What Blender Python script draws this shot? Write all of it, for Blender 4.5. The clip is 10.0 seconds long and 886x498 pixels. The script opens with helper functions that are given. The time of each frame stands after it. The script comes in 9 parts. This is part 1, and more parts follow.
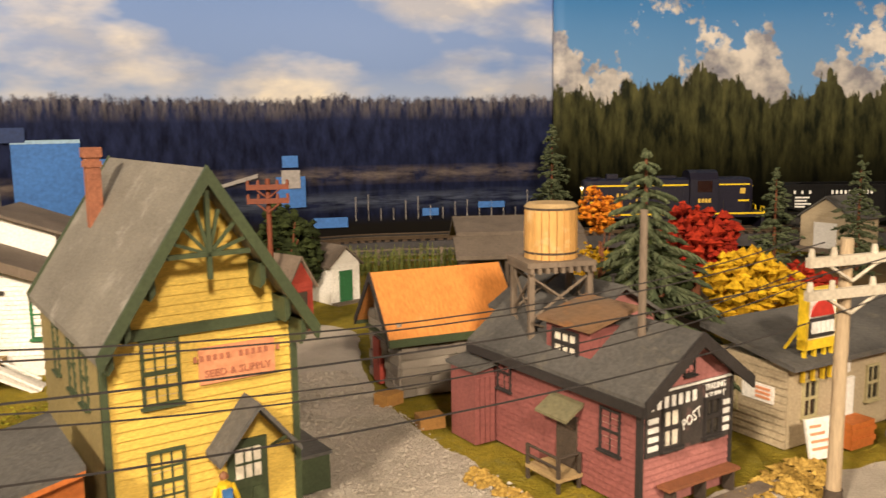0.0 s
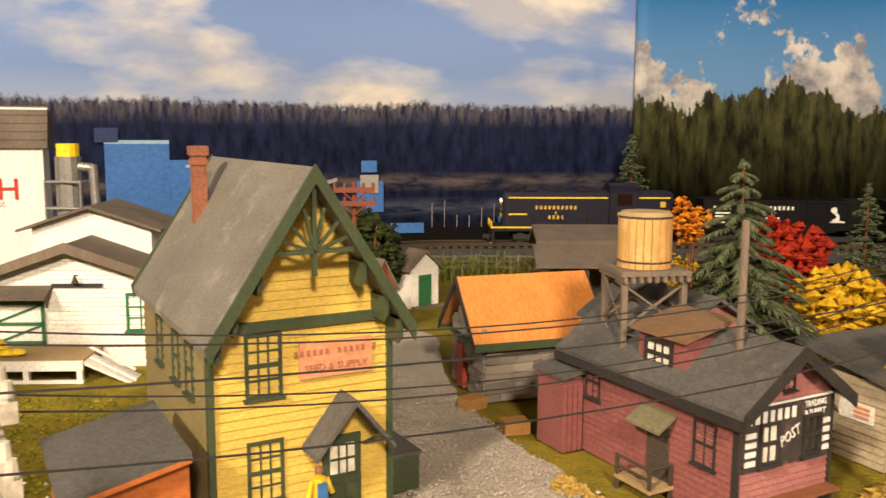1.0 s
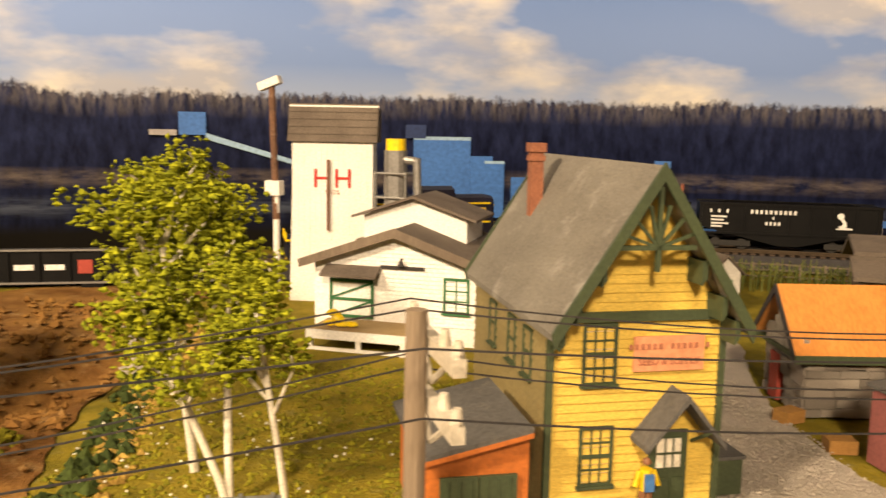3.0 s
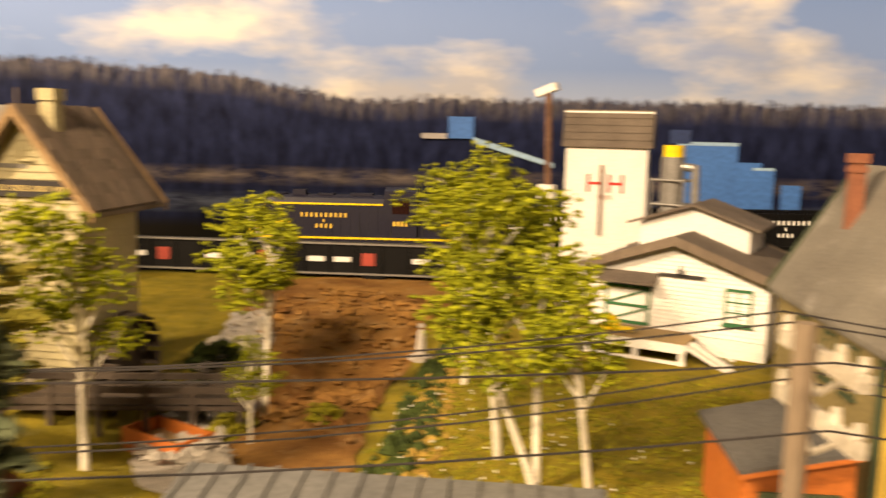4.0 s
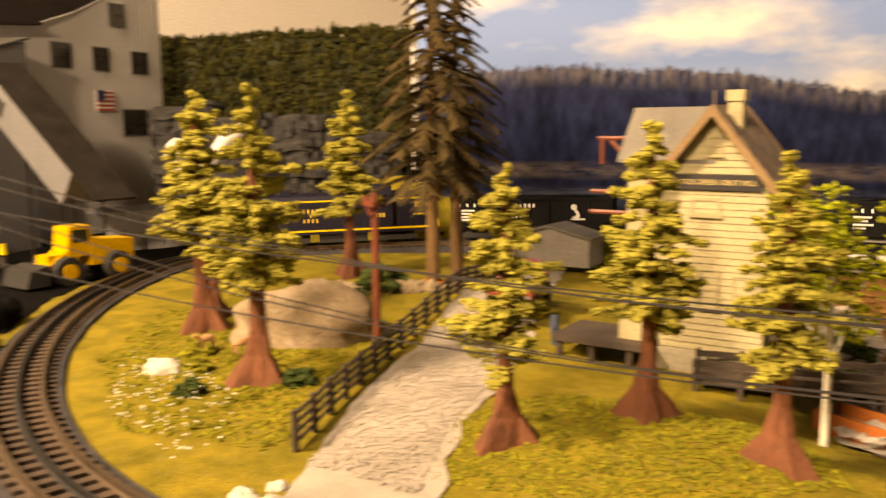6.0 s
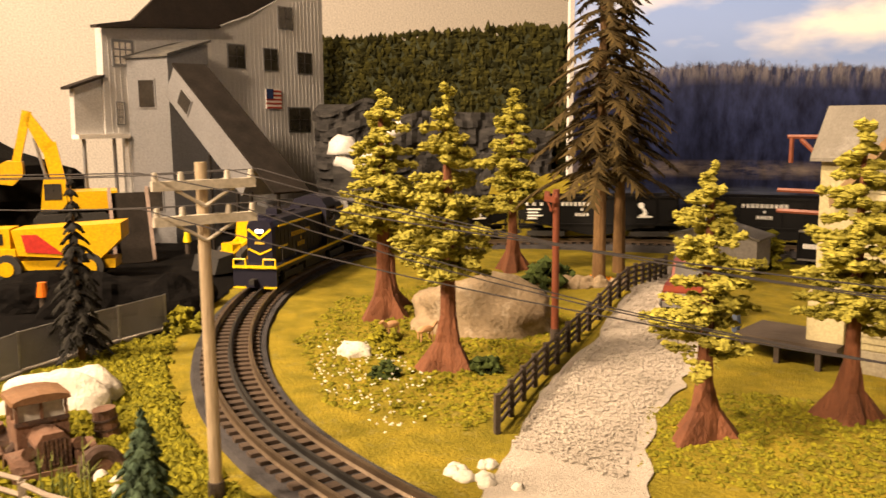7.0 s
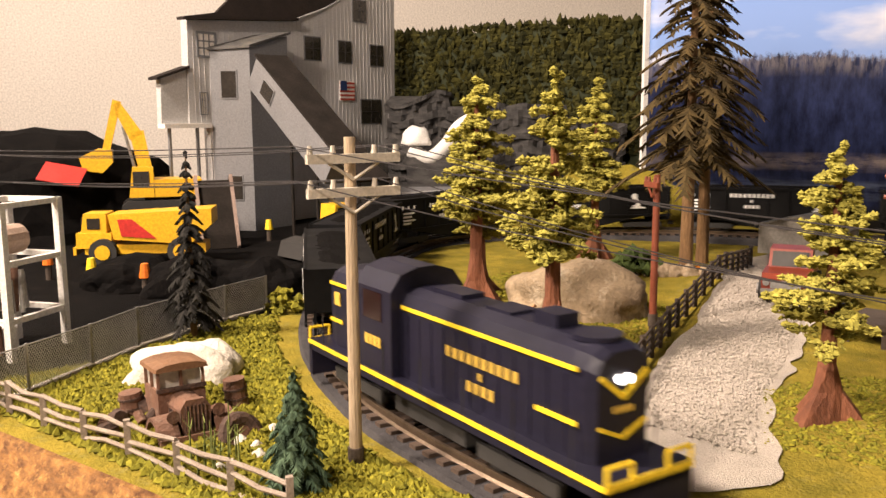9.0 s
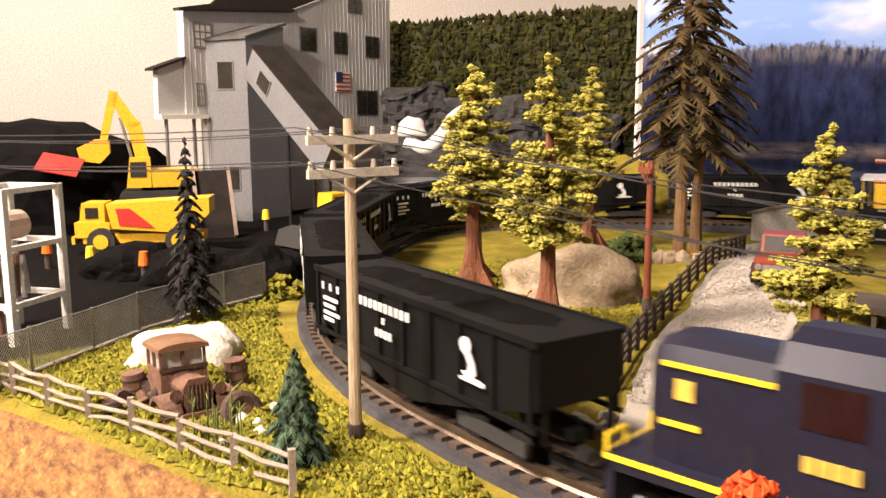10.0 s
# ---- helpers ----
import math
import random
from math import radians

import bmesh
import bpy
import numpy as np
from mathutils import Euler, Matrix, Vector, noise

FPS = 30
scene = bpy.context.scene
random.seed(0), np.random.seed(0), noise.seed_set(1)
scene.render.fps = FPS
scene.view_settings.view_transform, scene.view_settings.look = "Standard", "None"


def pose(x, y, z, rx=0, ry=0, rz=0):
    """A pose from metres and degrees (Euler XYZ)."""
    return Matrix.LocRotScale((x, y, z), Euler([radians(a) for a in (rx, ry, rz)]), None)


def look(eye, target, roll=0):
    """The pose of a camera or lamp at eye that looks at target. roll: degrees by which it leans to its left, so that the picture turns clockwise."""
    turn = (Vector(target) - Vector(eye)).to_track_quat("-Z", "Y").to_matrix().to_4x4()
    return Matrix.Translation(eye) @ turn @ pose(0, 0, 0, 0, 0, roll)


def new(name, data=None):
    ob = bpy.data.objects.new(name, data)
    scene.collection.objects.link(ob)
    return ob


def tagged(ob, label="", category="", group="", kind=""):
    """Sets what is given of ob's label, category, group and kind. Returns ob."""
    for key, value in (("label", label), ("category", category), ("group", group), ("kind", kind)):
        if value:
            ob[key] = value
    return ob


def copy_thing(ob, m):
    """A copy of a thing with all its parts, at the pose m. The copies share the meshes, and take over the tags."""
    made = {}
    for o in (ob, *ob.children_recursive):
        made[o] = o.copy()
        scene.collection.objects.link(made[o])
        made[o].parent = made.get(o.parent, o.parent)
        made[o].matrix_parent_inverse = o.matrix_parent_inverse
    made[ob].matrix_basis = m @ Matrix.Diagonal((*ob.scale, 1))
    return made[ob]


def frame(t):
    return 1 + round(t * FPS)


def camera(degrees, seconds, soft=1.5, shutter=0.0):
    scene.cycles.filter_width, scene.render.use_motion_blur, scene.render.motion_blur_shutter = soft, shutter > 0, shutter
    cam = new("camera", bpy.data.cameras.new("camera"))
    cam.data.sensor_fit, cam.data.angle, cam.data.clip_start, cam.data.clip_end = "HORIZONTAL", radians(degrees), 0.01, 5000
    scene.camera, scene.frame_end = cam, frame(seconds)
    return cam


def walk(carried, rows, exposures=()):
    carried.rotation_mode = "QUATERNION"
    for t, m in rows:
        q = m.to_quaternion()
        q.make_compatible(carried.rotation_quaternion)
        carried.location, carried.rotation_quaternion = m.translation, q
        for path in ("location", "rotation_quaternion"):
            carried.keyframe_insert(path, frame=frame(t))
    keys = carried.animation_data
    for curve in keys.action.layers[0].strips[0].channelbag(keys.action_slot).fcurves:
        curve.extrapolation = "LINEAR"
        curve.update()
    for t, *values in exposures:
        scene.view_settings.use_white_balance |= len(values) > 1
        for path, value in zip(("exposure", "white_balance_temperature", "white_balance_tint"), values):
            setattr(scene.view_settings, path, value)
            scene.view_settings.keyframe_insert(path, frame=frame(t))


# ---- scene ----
cam = camera(55.0, 10.0, shutter=0.5)
METRES, EYE, TILT, LEAN, TURN = 0.38, 0.152, -8.7, 0.0, 0.0
PATH = [
    (0, (0.033, -0.016, 0.197), (0.023, 1.963, -0.097), -0.8),
    (0.5, (0.024, -0.019, 0.197), (-0.07, 1.958, -0.092), -0.1),
    (1, (0.018, -0.019, 0.195), (-0.145, 1.955, -0.078), 0.3),
    (1.5, (0.009, -0.024, 0.195), (-0.245, 1.941, -0.08), 0.7),
    (2, (-0.002, -0.025, 0.194), (-0.426, 1.91, -0.081), 1.0),
    (2.2, (-0.002, -0.028, 0.194), (-0.527, 1.882, -0.084), 1.2),
    (3.5, (-0.023, -0.053, 0.195), (-0.957, 1.693, -0.087), 1.0),
    (4, (-0.04, -0.076, 0.197), (-1.26, 1.482, -0.091), 1.3),
    (4.5, (-0.073, -0.121, 0.198), (-1.528, 1.22, -0.091), 1.0),
    (5, (-0.106, -0.161, 0.193), (-1.652, 1.078, -0.085), 0.3),
    (5.5, (-0.133, -0.211, 0.193), (-1.734, 0.953, -0.09), -0.0),
    (6, (-0.151, -0.26, 0.194), (-1.893, 0.678, -0.099), -0.6),
    (6.2, (-0.153, -0.27, 0.194), (-1.944, 0.569, -0.102), -0.4),
    (7.3, (-0.151, -0.321, 0.195), (-2.024, 0.318, -0.097), -0.6),
    (7.5, (-0.152, -0.326, 0.196), (-2.037, 0.279, -0.094), -0.6),
    (8, (-0.152, -0.343, 0.198), (-2.056, 0.199, -0.091), -0.5),
    (8.5, (-0.155, -0.355, 0.191), (-2.056, 0.193, -0.1), -0.5),
    (9, (-0.155, -0.357, 0.185), (-2.047, 0.215, -0.116), -0.3),
    (9.5, (-0.149, -0.358, 0.185), (-2.039, 0.217, -0.126), -0.3),
    (10, (-0.146, -0.361, 0.179), (-2.033, 0.221, -0.135), -0.4),
]
walk(cam, [(t, look(eye, target, roll)) for t, eye, target, roll in PATH],
     [(0.0, 0.0, 6200, 13), (2.0, 0.0, 6500, 13), (3.5, 0.0, 7300, 15), (5.0, 0.12, 7800, 17), (6.0, 0.05, 8200, 19), (7.4, 0.0, 6700, 20), (9.0, 0.0, 5800, 20), (10.0, 0.32, 5650, 20)])

# ---- world and lamps ----
world = bpy.data.worlds.new("room_air")
scene.world = world
world.use_nodes = True
world.node_tree.nodes["Background"].inputs[0].default_value = (1.0, 0.86, 0.68, 1)
world.node_tree.nodes["Background"].inputs[1].default_value = 0.01


def area_lamp(name, at, aim, size_x, size_y, watts, colour):
    data = bpy.data.lights.new(name, "AREA")
    data.shape, data.size, data.size_y, data.energy, data.color = "RECTANGLE", size_x, size_y, watts, colour
    ob = new(name, data)
    ob.matrix_world = look(at, aim)
    return ob


WARM = (1.0, 0.80, 0.55)
area_lamp("unseen_lamp", (0.45, -1.50, 1.20), (0.05, 0.45, 0.05), 0.20, 0.20, 60.0, WARM)
area_lamp("unseen_lamp", (-0.80, -1.15, 1.22), (-0.65, 0.1, 0.05), 0.20, 0.20, 60.0, WARM)
# extra lamp out of view, added to brighten the west wall
area_lamp("unseen_lamp", (-1.75, -1.1, 1.22), (-2.1, -0.4, 0.2), 0.20, 0.20, 18.0, WARM)


# ---- materials ----
def nodes_of(name):
    m = bpy.data.materials.new(name)
    m.use_nodes = True
    nt = m.node_tree
    return m, nt, nt.nodes["Principled BSDF"]


def mix(nt, kind, a, b, fac):
    n = nt.nodes.new("ShaderNodeMix")
    n.data_type, n.blend_type = "RGBA", kind
    for sock, v in ((n.inputs[6], a), (n.inputs[7], b), (n.inputs[0], fac)):
        if isinstance(v, bpy.types.NodeSocket):
            nt.links.new(v, sock)
        else:
            sock.default_value = v if not isinstance(v, tuple) or len(v) == 4 else (*v, 1)
    return n.outputs[2]


def maths(nt, op, a, b=0.0, clamp=False):
    n = nt.nodes.new("ShaderNodeMath")
    n.operation, n.use_clamp = op, clamp
    for sock, v in ((n.inputs[0], a), (n.inputs[1], b)):
        if isinstance(v, bpy.types.NodeSocket):
            nt.links.new(v, sock)
        else:
            sock.default_value = v
    return n.outputs[0]


def noisy(nt, co, scale, detail=4.0, rough=0.55, stretch=None):
    if stretch:
        mp = nt.nodes.new("ShaderNodeMapping")
        mp.inputs["Scale"].default_value = stretch
        nt.links.new(co, mp.inputs[0])
        co = mp.outputs[0]
    n = nt.nodes.new("ShaderNodeTexNoise")
    n.inputs["Scale"].default_value, n.inputs["Detail"].default_value, n.inputs["Roughness"].default_value = scale, detail, rough
    nt.links.new(co, n.inputs["Vector"])
    return n.outputs[0]


def ramp(nt, fac, stops):
    n = nt.nodes.new("ShaderNodeValToRGB")
    while len(n.color_ramp.elements) < len(stops):
        n.color_ramp.elements.new(0.5)
    for e, (p, c) in zip(n.color_ramp.elements, stops):
        e.position, e.color = p, (*c, 1) if isinstance(c, tuple) else (c, c, c, 1)
    nt.links.new(fac, n.inputs[0])
    return n.outputs[0]


def surf(name, a, b, big=30.0, small=350.0, rough=0.75, bump=0.15, metal=0.0, stretch=None, vary=0.0, c=None, bump_scale=None, spec=0.4):
    """Paint, wood, rock and the like: patches between a and b, fine grain on top, relief."""
    m, nt, p = nodes_of(name)
    co = nt.nodes.new("ShaderNodeTexCoord").outputs["Object"]
    wide, fine = noisy(nt, co, big, 3, 0.6, stretch), noisy(nt, co, small, 3, 0.6, stretch)
    col = mix(nt, "MIX", a, b, ramp(nt, wide, [(0.32, 0.0), (0.68, 1.0)]))
    if c:
        col = mix(nt, "MIX", col, c, ramp(nt, noisy(nt, co, big * 2.3, 5, 0.7), [(0.55, 0.0), (0.72, 1.0)]))
    col = mix(nt, "MULTIPLY", col, ramp(nt, fine, [(0.25, 0.68), (0.75, 1.25)]), 0.8)
    if vary:
        info = nt.nodes.new("ShaderNodeObjectInfo").outputs["Random"]
        col = mix(nt, "MULTIPLY", col, ramp(nt, info, [(0.0, 1 - vary), (1.0, 1 + vary)]), 1.0)
    nt.links.new(col, p.inputs["Base Color"])
    p.inputs["Metallic"].default_value = metal
    p.inputs["Specular IOR Level"].default_value = spec
    nt.links.new(ramp(nt, wide, [(0.2, max(0.05, rough - 0.12)), (0.8, min(1, rough + 0.12))]), p.inputs["Roughness"])
    if bump:
        bn = nt.nodes.new("ShaderNodeBump")
        bn.inputs["Strength"].default_value, bn.inputs["Distance"].default_value = bump, 0.002
        nt.links.new(noisy(nt, co, bump_scale or small, 4, 0.6, stretch), bn.inputs["Height"])
        nt.links.new(bn.outputs[0], p.inputs["Normal"])
    return m


def leafy(name, a, b, vary=0.25):
    """Foam foliage: each clump its own tone."""
    m, nt, p = nodes_of(name)
    geo = nt.nodes.new("ShaderNodeNewGeometry").outputs["Random Per Island"]
    co = nt.nodes.new("ShaderNodeTexCoord").outputs["Object"]
    col = mix(nt, "MIX", a, b, geo)
    col = mix(nt, "MULTIPLY", col, ramp(nt, noisy(nt, co, 420, 3), [(0.3, 1 - vary * 2), (0.75, 1 + vary)]), 1.0)
    nt.links.new(col, p.inputs["Base Color"])
    p.inputs["Roughness"].default_value = 0.9
    p.inputs["Specular IOR Level"].default_value = 0.15
    return m


def glow(name, colour, strength):
    m, nt, p = nodes_of(name)
    p.inputs["Base Color"].default_value = (*colour, 1)
    p.inputs["Emission Color"].default_value, p.inputs["Emission Strength"].default_value = (*colour, 1), strength
    return m


GRASS = surf("static_grass", (0.29, 0.220, 0.024), (0.155, 0.130, 0.015), 38, 700, 0.95, 1.0, c=(0.21, 0.18, 0.05), bump_scale=420, spec=0.1)
MOSS = leafy("foam_turf", (0.27, 0.24, 0.018), (0.135, 0.130, 0.012))
GRAVEL = surf("road_gravel", (0.56, 0.50, 0.43), (0.41, 0.365, 0.305), 25, 900, 0.95, 0.9, spec=0.1)
BALLAST = surf("roadbed", (0.075, 0.070, 0.072), (0.045, 0.043, 0.045), 40, 900, 0.95, 0.8, spec=0.1)
COAL = surf("coal", (0.004, 0.0037, 0.0037), (0.009, 0.0080, 0.0075), 60, 700, 0.9, 1.0, spec=0.04)
DIRT = surf("river_dirt", (0.33, 0.175, 0.050), (0.15, 0.068, 0.020), 22, 500, 0.9, 0.9, c=(0.33, 0.21, 0.09), spec=0.1)
CREEK = surf("creek_stones", (0.55, 0.50, 0.43), (0.30, 0.27, 0.23), 60, 500, 0.6, 0.8)
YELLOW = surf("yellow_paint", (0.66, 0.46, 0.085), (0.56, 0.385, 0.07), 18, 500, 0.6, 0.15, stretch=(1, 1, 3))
# the store's yellow again, with the side wall's shade put into the colour
SHADED_YELLOW_WALL = surf("shaded_yellow_paint", (0.23, 0.180, 0.075), (0.18, 0.142, 0.06), 18, 500, 0.65, 0.2)
GREEN_TRIM = surf("green_trim_paint", (0.055, 0.075, 0.035), (0.04, 0.055, 0.028), 30, 600, 0.55, 0.15)
ROOF_GREY = surf("weathered_roof_card", (0.20, 0.185, 0.155), (0.13, 0.118, 0.10), 12, 400, 0.8, 0.4, c=(0.29, 0.275, 0.245), stretch=(3, 1, 1))
ROOF_DARK = surf("tar_paper_roof", (0.115, 0.110, 0.104), (0.070, 0.068, 0.066), 16, 400, 0.85, 0.4, c=(0.14, 0.128, 0.105), spec=0.2)
ROOF_BROWN = surf("brown_black_roof_felt", (0.034, 0.026, 0.022), (0.022, 0.018, 0.016), 14, 300, 0.9, 0.4, spec=0.1)
ROOF_RUST = surf("rusted_tin", (0.20, 0.115, 0.06), (0.14, 0.105, 0.075), 16, 300, 0.6, 0.2, c=(0.30, 0.13, 0.04))
COPPER = surf("orange_tin_roof", (0.62, 0.26, 0.065), (0.54, 0.205, 0.045), 9, 200, 0.5, 0.1, c=(0.68, 0.36, 0.13), stretch=(3, 1, 1))
BRICK = surf("chimney_brick", (0.30, 0.115, 0.06), (0.22, 0.085, 0.05), 50, 600, 0.85, 0.4)
WHITE = surf("white_paint", (0.80, 0.78, 0.74), (0.72, 0.69, 0.64), 14, 500, 0.6, 0.1)
CREAM = surf("cream_mill_paint", (0.44, 0.385, 0.22), (0.37, 0.32, 0.175), 14, 500, 0.65, 0.2)
# one maroon in two tones: the fall of light is put into the colour
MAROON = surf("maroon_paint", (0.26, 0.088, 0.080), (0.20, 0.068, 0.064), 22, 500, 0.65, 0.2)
MAROON_PALE = surf("lit_maroon_paint", (0.38, 0.155, 0.140), (0.31, 0.120, 0.112), 22, 500, 0.7, 0.2)
BLACK_TRIM = surf("black_trim", (0.022, 0.02, 0.02), (0.035, 0.03, 0.03), 30, 500, 0.6, 0.1)
GLASS_DARK = surf("dark_window_glass", (0.02, 0.018, 0.016), (0.035, 0.03, 0.025), 20, 200, 0.12, 0.0, spec=0.6)
CURTAIN = surf("white_window_blind", (0.80, 0.75, 0.64), (0.72, 0.66, 0.55), 40, 300, 0.6, 0.0)
STONE = surf("cut_stone", (0.46, 0.41, 0.35), (0.27, 0.23, 0.19), 60, 500, 0.9, 0.7, vary=0.35, c=(0.60, 0.55, 0.48))
MORTAR = surf("mortar", (0.16, 0.14, 0.12), (0.12, 0.105, 0.09), 50, 500, 0.95, 0.4)
RED_DOOR = surf("red_door_paint", (0.40, 0.06, 0.04), (0.30, 0.045, 0.03), 30, 500, 0.6, 0.2)
ORANGE = surf("orange_siding", (0.48, 0.14, 0.025), (0.38, 0.105, 0.02), 20, 500, 0.65, 0.2)
WOOD = surf("grey_old_wood", (0.20, 0.155, 0.115), (0.13, 0.10, 0.075), 30, 700, 0.85, 0.5, stretch=(1, 1, 0.2))
CROSSARM = surf("pale_crossarm_paint", (0.56, 0.51, 0.42), (0.42, 0.37, 0.29), 60, 600, 0.7, 0.2)
WOOD_TAN = surf("tan_plank", (0.42, 0.30, 0.15), (0.32, 0.22, 0.10), 30, 700, 0.8, 0.4)
WOOD_DARK = surf("dark_stained_wood", (0.075, 0.055, 0.04), (0.05, 0.037, 0.028), 30, 700, 0.8, 0.4)
POLE_WOOD = surf("pale_pole_wood", (0.46, 0.36, 0.235), (0.34, 0.25, 0.155), 40, 900, 0.8, 0.4, stretch=(1, 1, 0.12))
POLE_RED = surf("red_brown_plastic", (0.20, 0.055, 0.025), (0.15, 0.04, 0.02), 40, 500, 0.5, 0.1)
TANK_WOOD = surf("tank_staves", (0.60, 0.36, 0.12), (0.48, 0.25, 0.07), 25, 500, 0.7, 0.2, stretch=(1, 1, 0.15), c=(0.62, 0.47, 0.24))
SHINGLE = surf("brown_shingle", (0.24, 0.185, 0.14), (0.17, 0.13, 0.10), 40, 600, 0.9, 0.5, vary=0.25)
FELT = surf("dark_brown_felt_roof", (0.15, 0.12, 0.095), (0.10, 0.08, 0.065), 25, 500, 0.9, 0.5)
TAN_WALL = surf("tan_stucco", (0.44, 0.36, 0.24), (0.36, 0.29, 0.19), 14, 600, 0.8, 0.2)
YELLOW_SIGN = surf("yellow_enamel", (0.75, 0.52, 0.02), (0.68, 0.46, 0.02), 20, 300, 0.4, 0.0)
RED_PAINT = surf("red_enamel", (0.50, 0.035, 0.025), (0.42, 0.03, 0.02), 20, 300, 0.4, 0.0)
SALMON = surf("salmon_sign_card", (0.62, 0.27, 0.14), (0.58, 0.245, 0.125), 20, 300, 0.7, 0.0)
INK = surf("dark_sign_ink", (0.36, 0.135, 0.075), (0.32, 0.12, 0.07), 50, 300, 0.8, 0.0)
STEEL = surf("galvanised_steel", (0.34, 0.33, 0.31), (0.24, 0.23, 0.22), 40, 400, 0.45, 0.1, metal=0.6)
RAIL = surf("rail_steel", (0.16, 0.115, 0.075), (0.11, 0.08, 0.055), 40, 400, 0.4, 0.1, metal=0.6)
RAIL_BLACK = surf("black_centre_rail", (0.012, 0.012, 0.012), (0.02, 0.018, 0.016), 40, 400, 0.5, 0.0)
TIE = surf("brown_plastic_tie", (0.085, 0.055, 0.035), (0.055, 0.037, 0.026), 40, 600, 0.8, 0.3)
TIE_TAN = surf("tan_rail_web", (0.40, 0.27, 0.13), (0.30, 0.20, 0.09), 40, 600, 0.6, 0.2)
NAVY = surf("dark_blue_loco_paint", (0.013, 0.012, 0.026), (0.010, 0.0095, 0.020), 12, 300, 0.45, 0.03, spec=0.3)
LOCO_YELLOW = surf("loco_stripe_yellow", (0.85, 0.62, 0.015), (0.78, 0.55, 0.012), 20, 300, 0.4, 0.0)
CAR_BLACK = surf("hopper_black", (0.004, 0.004, 0.0045), (0.007, 0.0068, 0.0068), 20, 300, 0.55, 0.05, spec=0.14)
LETTER = surf("lettering_white", (0.80, 0.79, 0.76), (0.74, 0.73, 0.70), 50, 300, 0.6, 0.0)
LETTER_GOLD = surf("lettering_gold", (0.62, 0.42, 0.06), (0.55, 0.36, 0.05), 50, 300, 0.5, 0.0)
FIR_LIGHT = leafy("yellow_green_fir_foam", (0.40, 0.355, 0.060), (0.27, 0.245, 0.042))
FIR_TOWN = leafy("grey_green_spruce", (0.13, 0.15, 0.08), (0.06, 0.08, 0.042))
FIR_BIG = leafy("brown_green_spruce", (0.105, 0.072, 0.026), (0.042, 0.031, 0.013))
FIR_SMALL = leafy("dark_green_fir", (0.10, 0.15, 0.085), (0.045, 0.075, 0.045))
FIR_BLACK = leafy("dead_black_fir", (0.035, 0.033, 0.028), (0.014, 0.013, 0.012))
BIRCH_LEAF = leafy("birch_leaf", (0.37, 0.385, 0.020), (0.16, 0.185, 0.012))
RED_LEAF = leafy("red_autumn_leaf", (0.42, 0.035, 0.012), (0.22, 0.015, 0.008))
GOLD_LEAF = leafy("gold_autumn_leaf", (0.70, 0.44, 0.015), (0.48, 0.27, 0.01))
ORANGE_LEAF = leafy("orange_autumn_leaf", (0.70, 0.25, 0.015), (0.48, 0.13, 0.01))
DARK_LEAF = leafy("dark_green_leaf", (0.045, 0.06, 0.018), (0.02, 0.028, 0.01))
BUSH_LEAF = leafy("green_bush_leaf", (0.06, 0.085, 0.02), (0.03, 0.045, 0.012))
CORN_LEAF = leafy("corn_leaf", (0.20, 0.22, 0.06), (0.10, 0.125, 0.03))
HAY = leafy("straw", (0.50, 0.33, 0.08), (0.32, 0.20, 0.045))
FLOWER = leafy("white_flower", (0.80, 0.78, 0.66), (0.70, 0.66, 0.50))
BARK = surf("red_brown_bark", (0.21, 0.075, 0.032), (0.12, 0.043, 0.02), 45, 500, 0.85, 0.9, stretch=(1, 1, 0.35))
BARK_BIG = surf("tan_bark", (0.20, 0.115, 0.045), (0.13, 0.07, 0.028), 45, 500, 0.85, 0.8, stretch=(1, 1, 0.3))
BIRCH_BARK = surf("white_birch_bark", (0.78, 0.73, 0.60), (0.66, 0.60, 0.48), 30, 400, 0.75, 0.3, c=(0.30, 0.26, 0.20), stretch=(1, 1, 2.5))
ROCK_WHITE = surf("white_plaster_rock", (0.66, 0.62, 0.54), (0.54, 0.49, 0.41), 25, 350, 0.85, 0.8)
ROCK_TAN = surf("tan_plaster_rock", (0.33, 0.25, 0.155), (0.22, 0.16, 0.095), 22, 300, 0.85, 0.9, c=(0.42, 0.35, 0.25))
ROCK_GREY = surf("grey_foam_rock", (0.075, 0.07, 0.066), (0.025, 0.024, 0.024), 30, 250, 0.85, 1.0, stretch=(1, 1, 3))
RUST = surf("rusty_iron", (0.19, 0.095, 0.055), (0.11, 0.06, 0.04), 60, 500, 0.85, 0.6, c=(0.25, 0.17, 0.12))
GREY_BREAKER = surf("grey_corrugated", (0.52, 0.51, 0.50), (0.46, 0.45, 0.44), 8, 400, 0.6, 0.1)
GREY_DARK = surf("dark_grey_tower", (0.19, 0.19, 0.195), (0.155, 0.155, 0.16), 8, 400, 0.65, 0.1)
BELT = surf("black_belt", (0.016, 0.014, 0.012), (0.028, 0.023, 0.020), 30, 400, 0.95, 0.3, spec=0.05)
TOY_YELLOW = surf("construction_yellow", (0.72, 0.42, 0.01), (0.64, 0.36, 0.01), 12, 300, 0.35, 0.02)
RUBBER = surf("black_rubber", (0.018, 0.017, 0.016), (0.03, 0.028, 0.026), 30, 400, 0.75, 0.2)
TOY_ORANGE = surf("orange_plastic", (0.70, 0.17, 0.01), (0.62, 0.14, 0.01), 12, 300, 0.4, 0.0)
OSB = surf("strand_board", (0.30, 0.140, 0.026), (0.090, 0.034, 0.007), 85, 260, 0.75, 0.5, stretch=(1, 1.7, 2.6), c=(0.42, 0.225, 0.055))
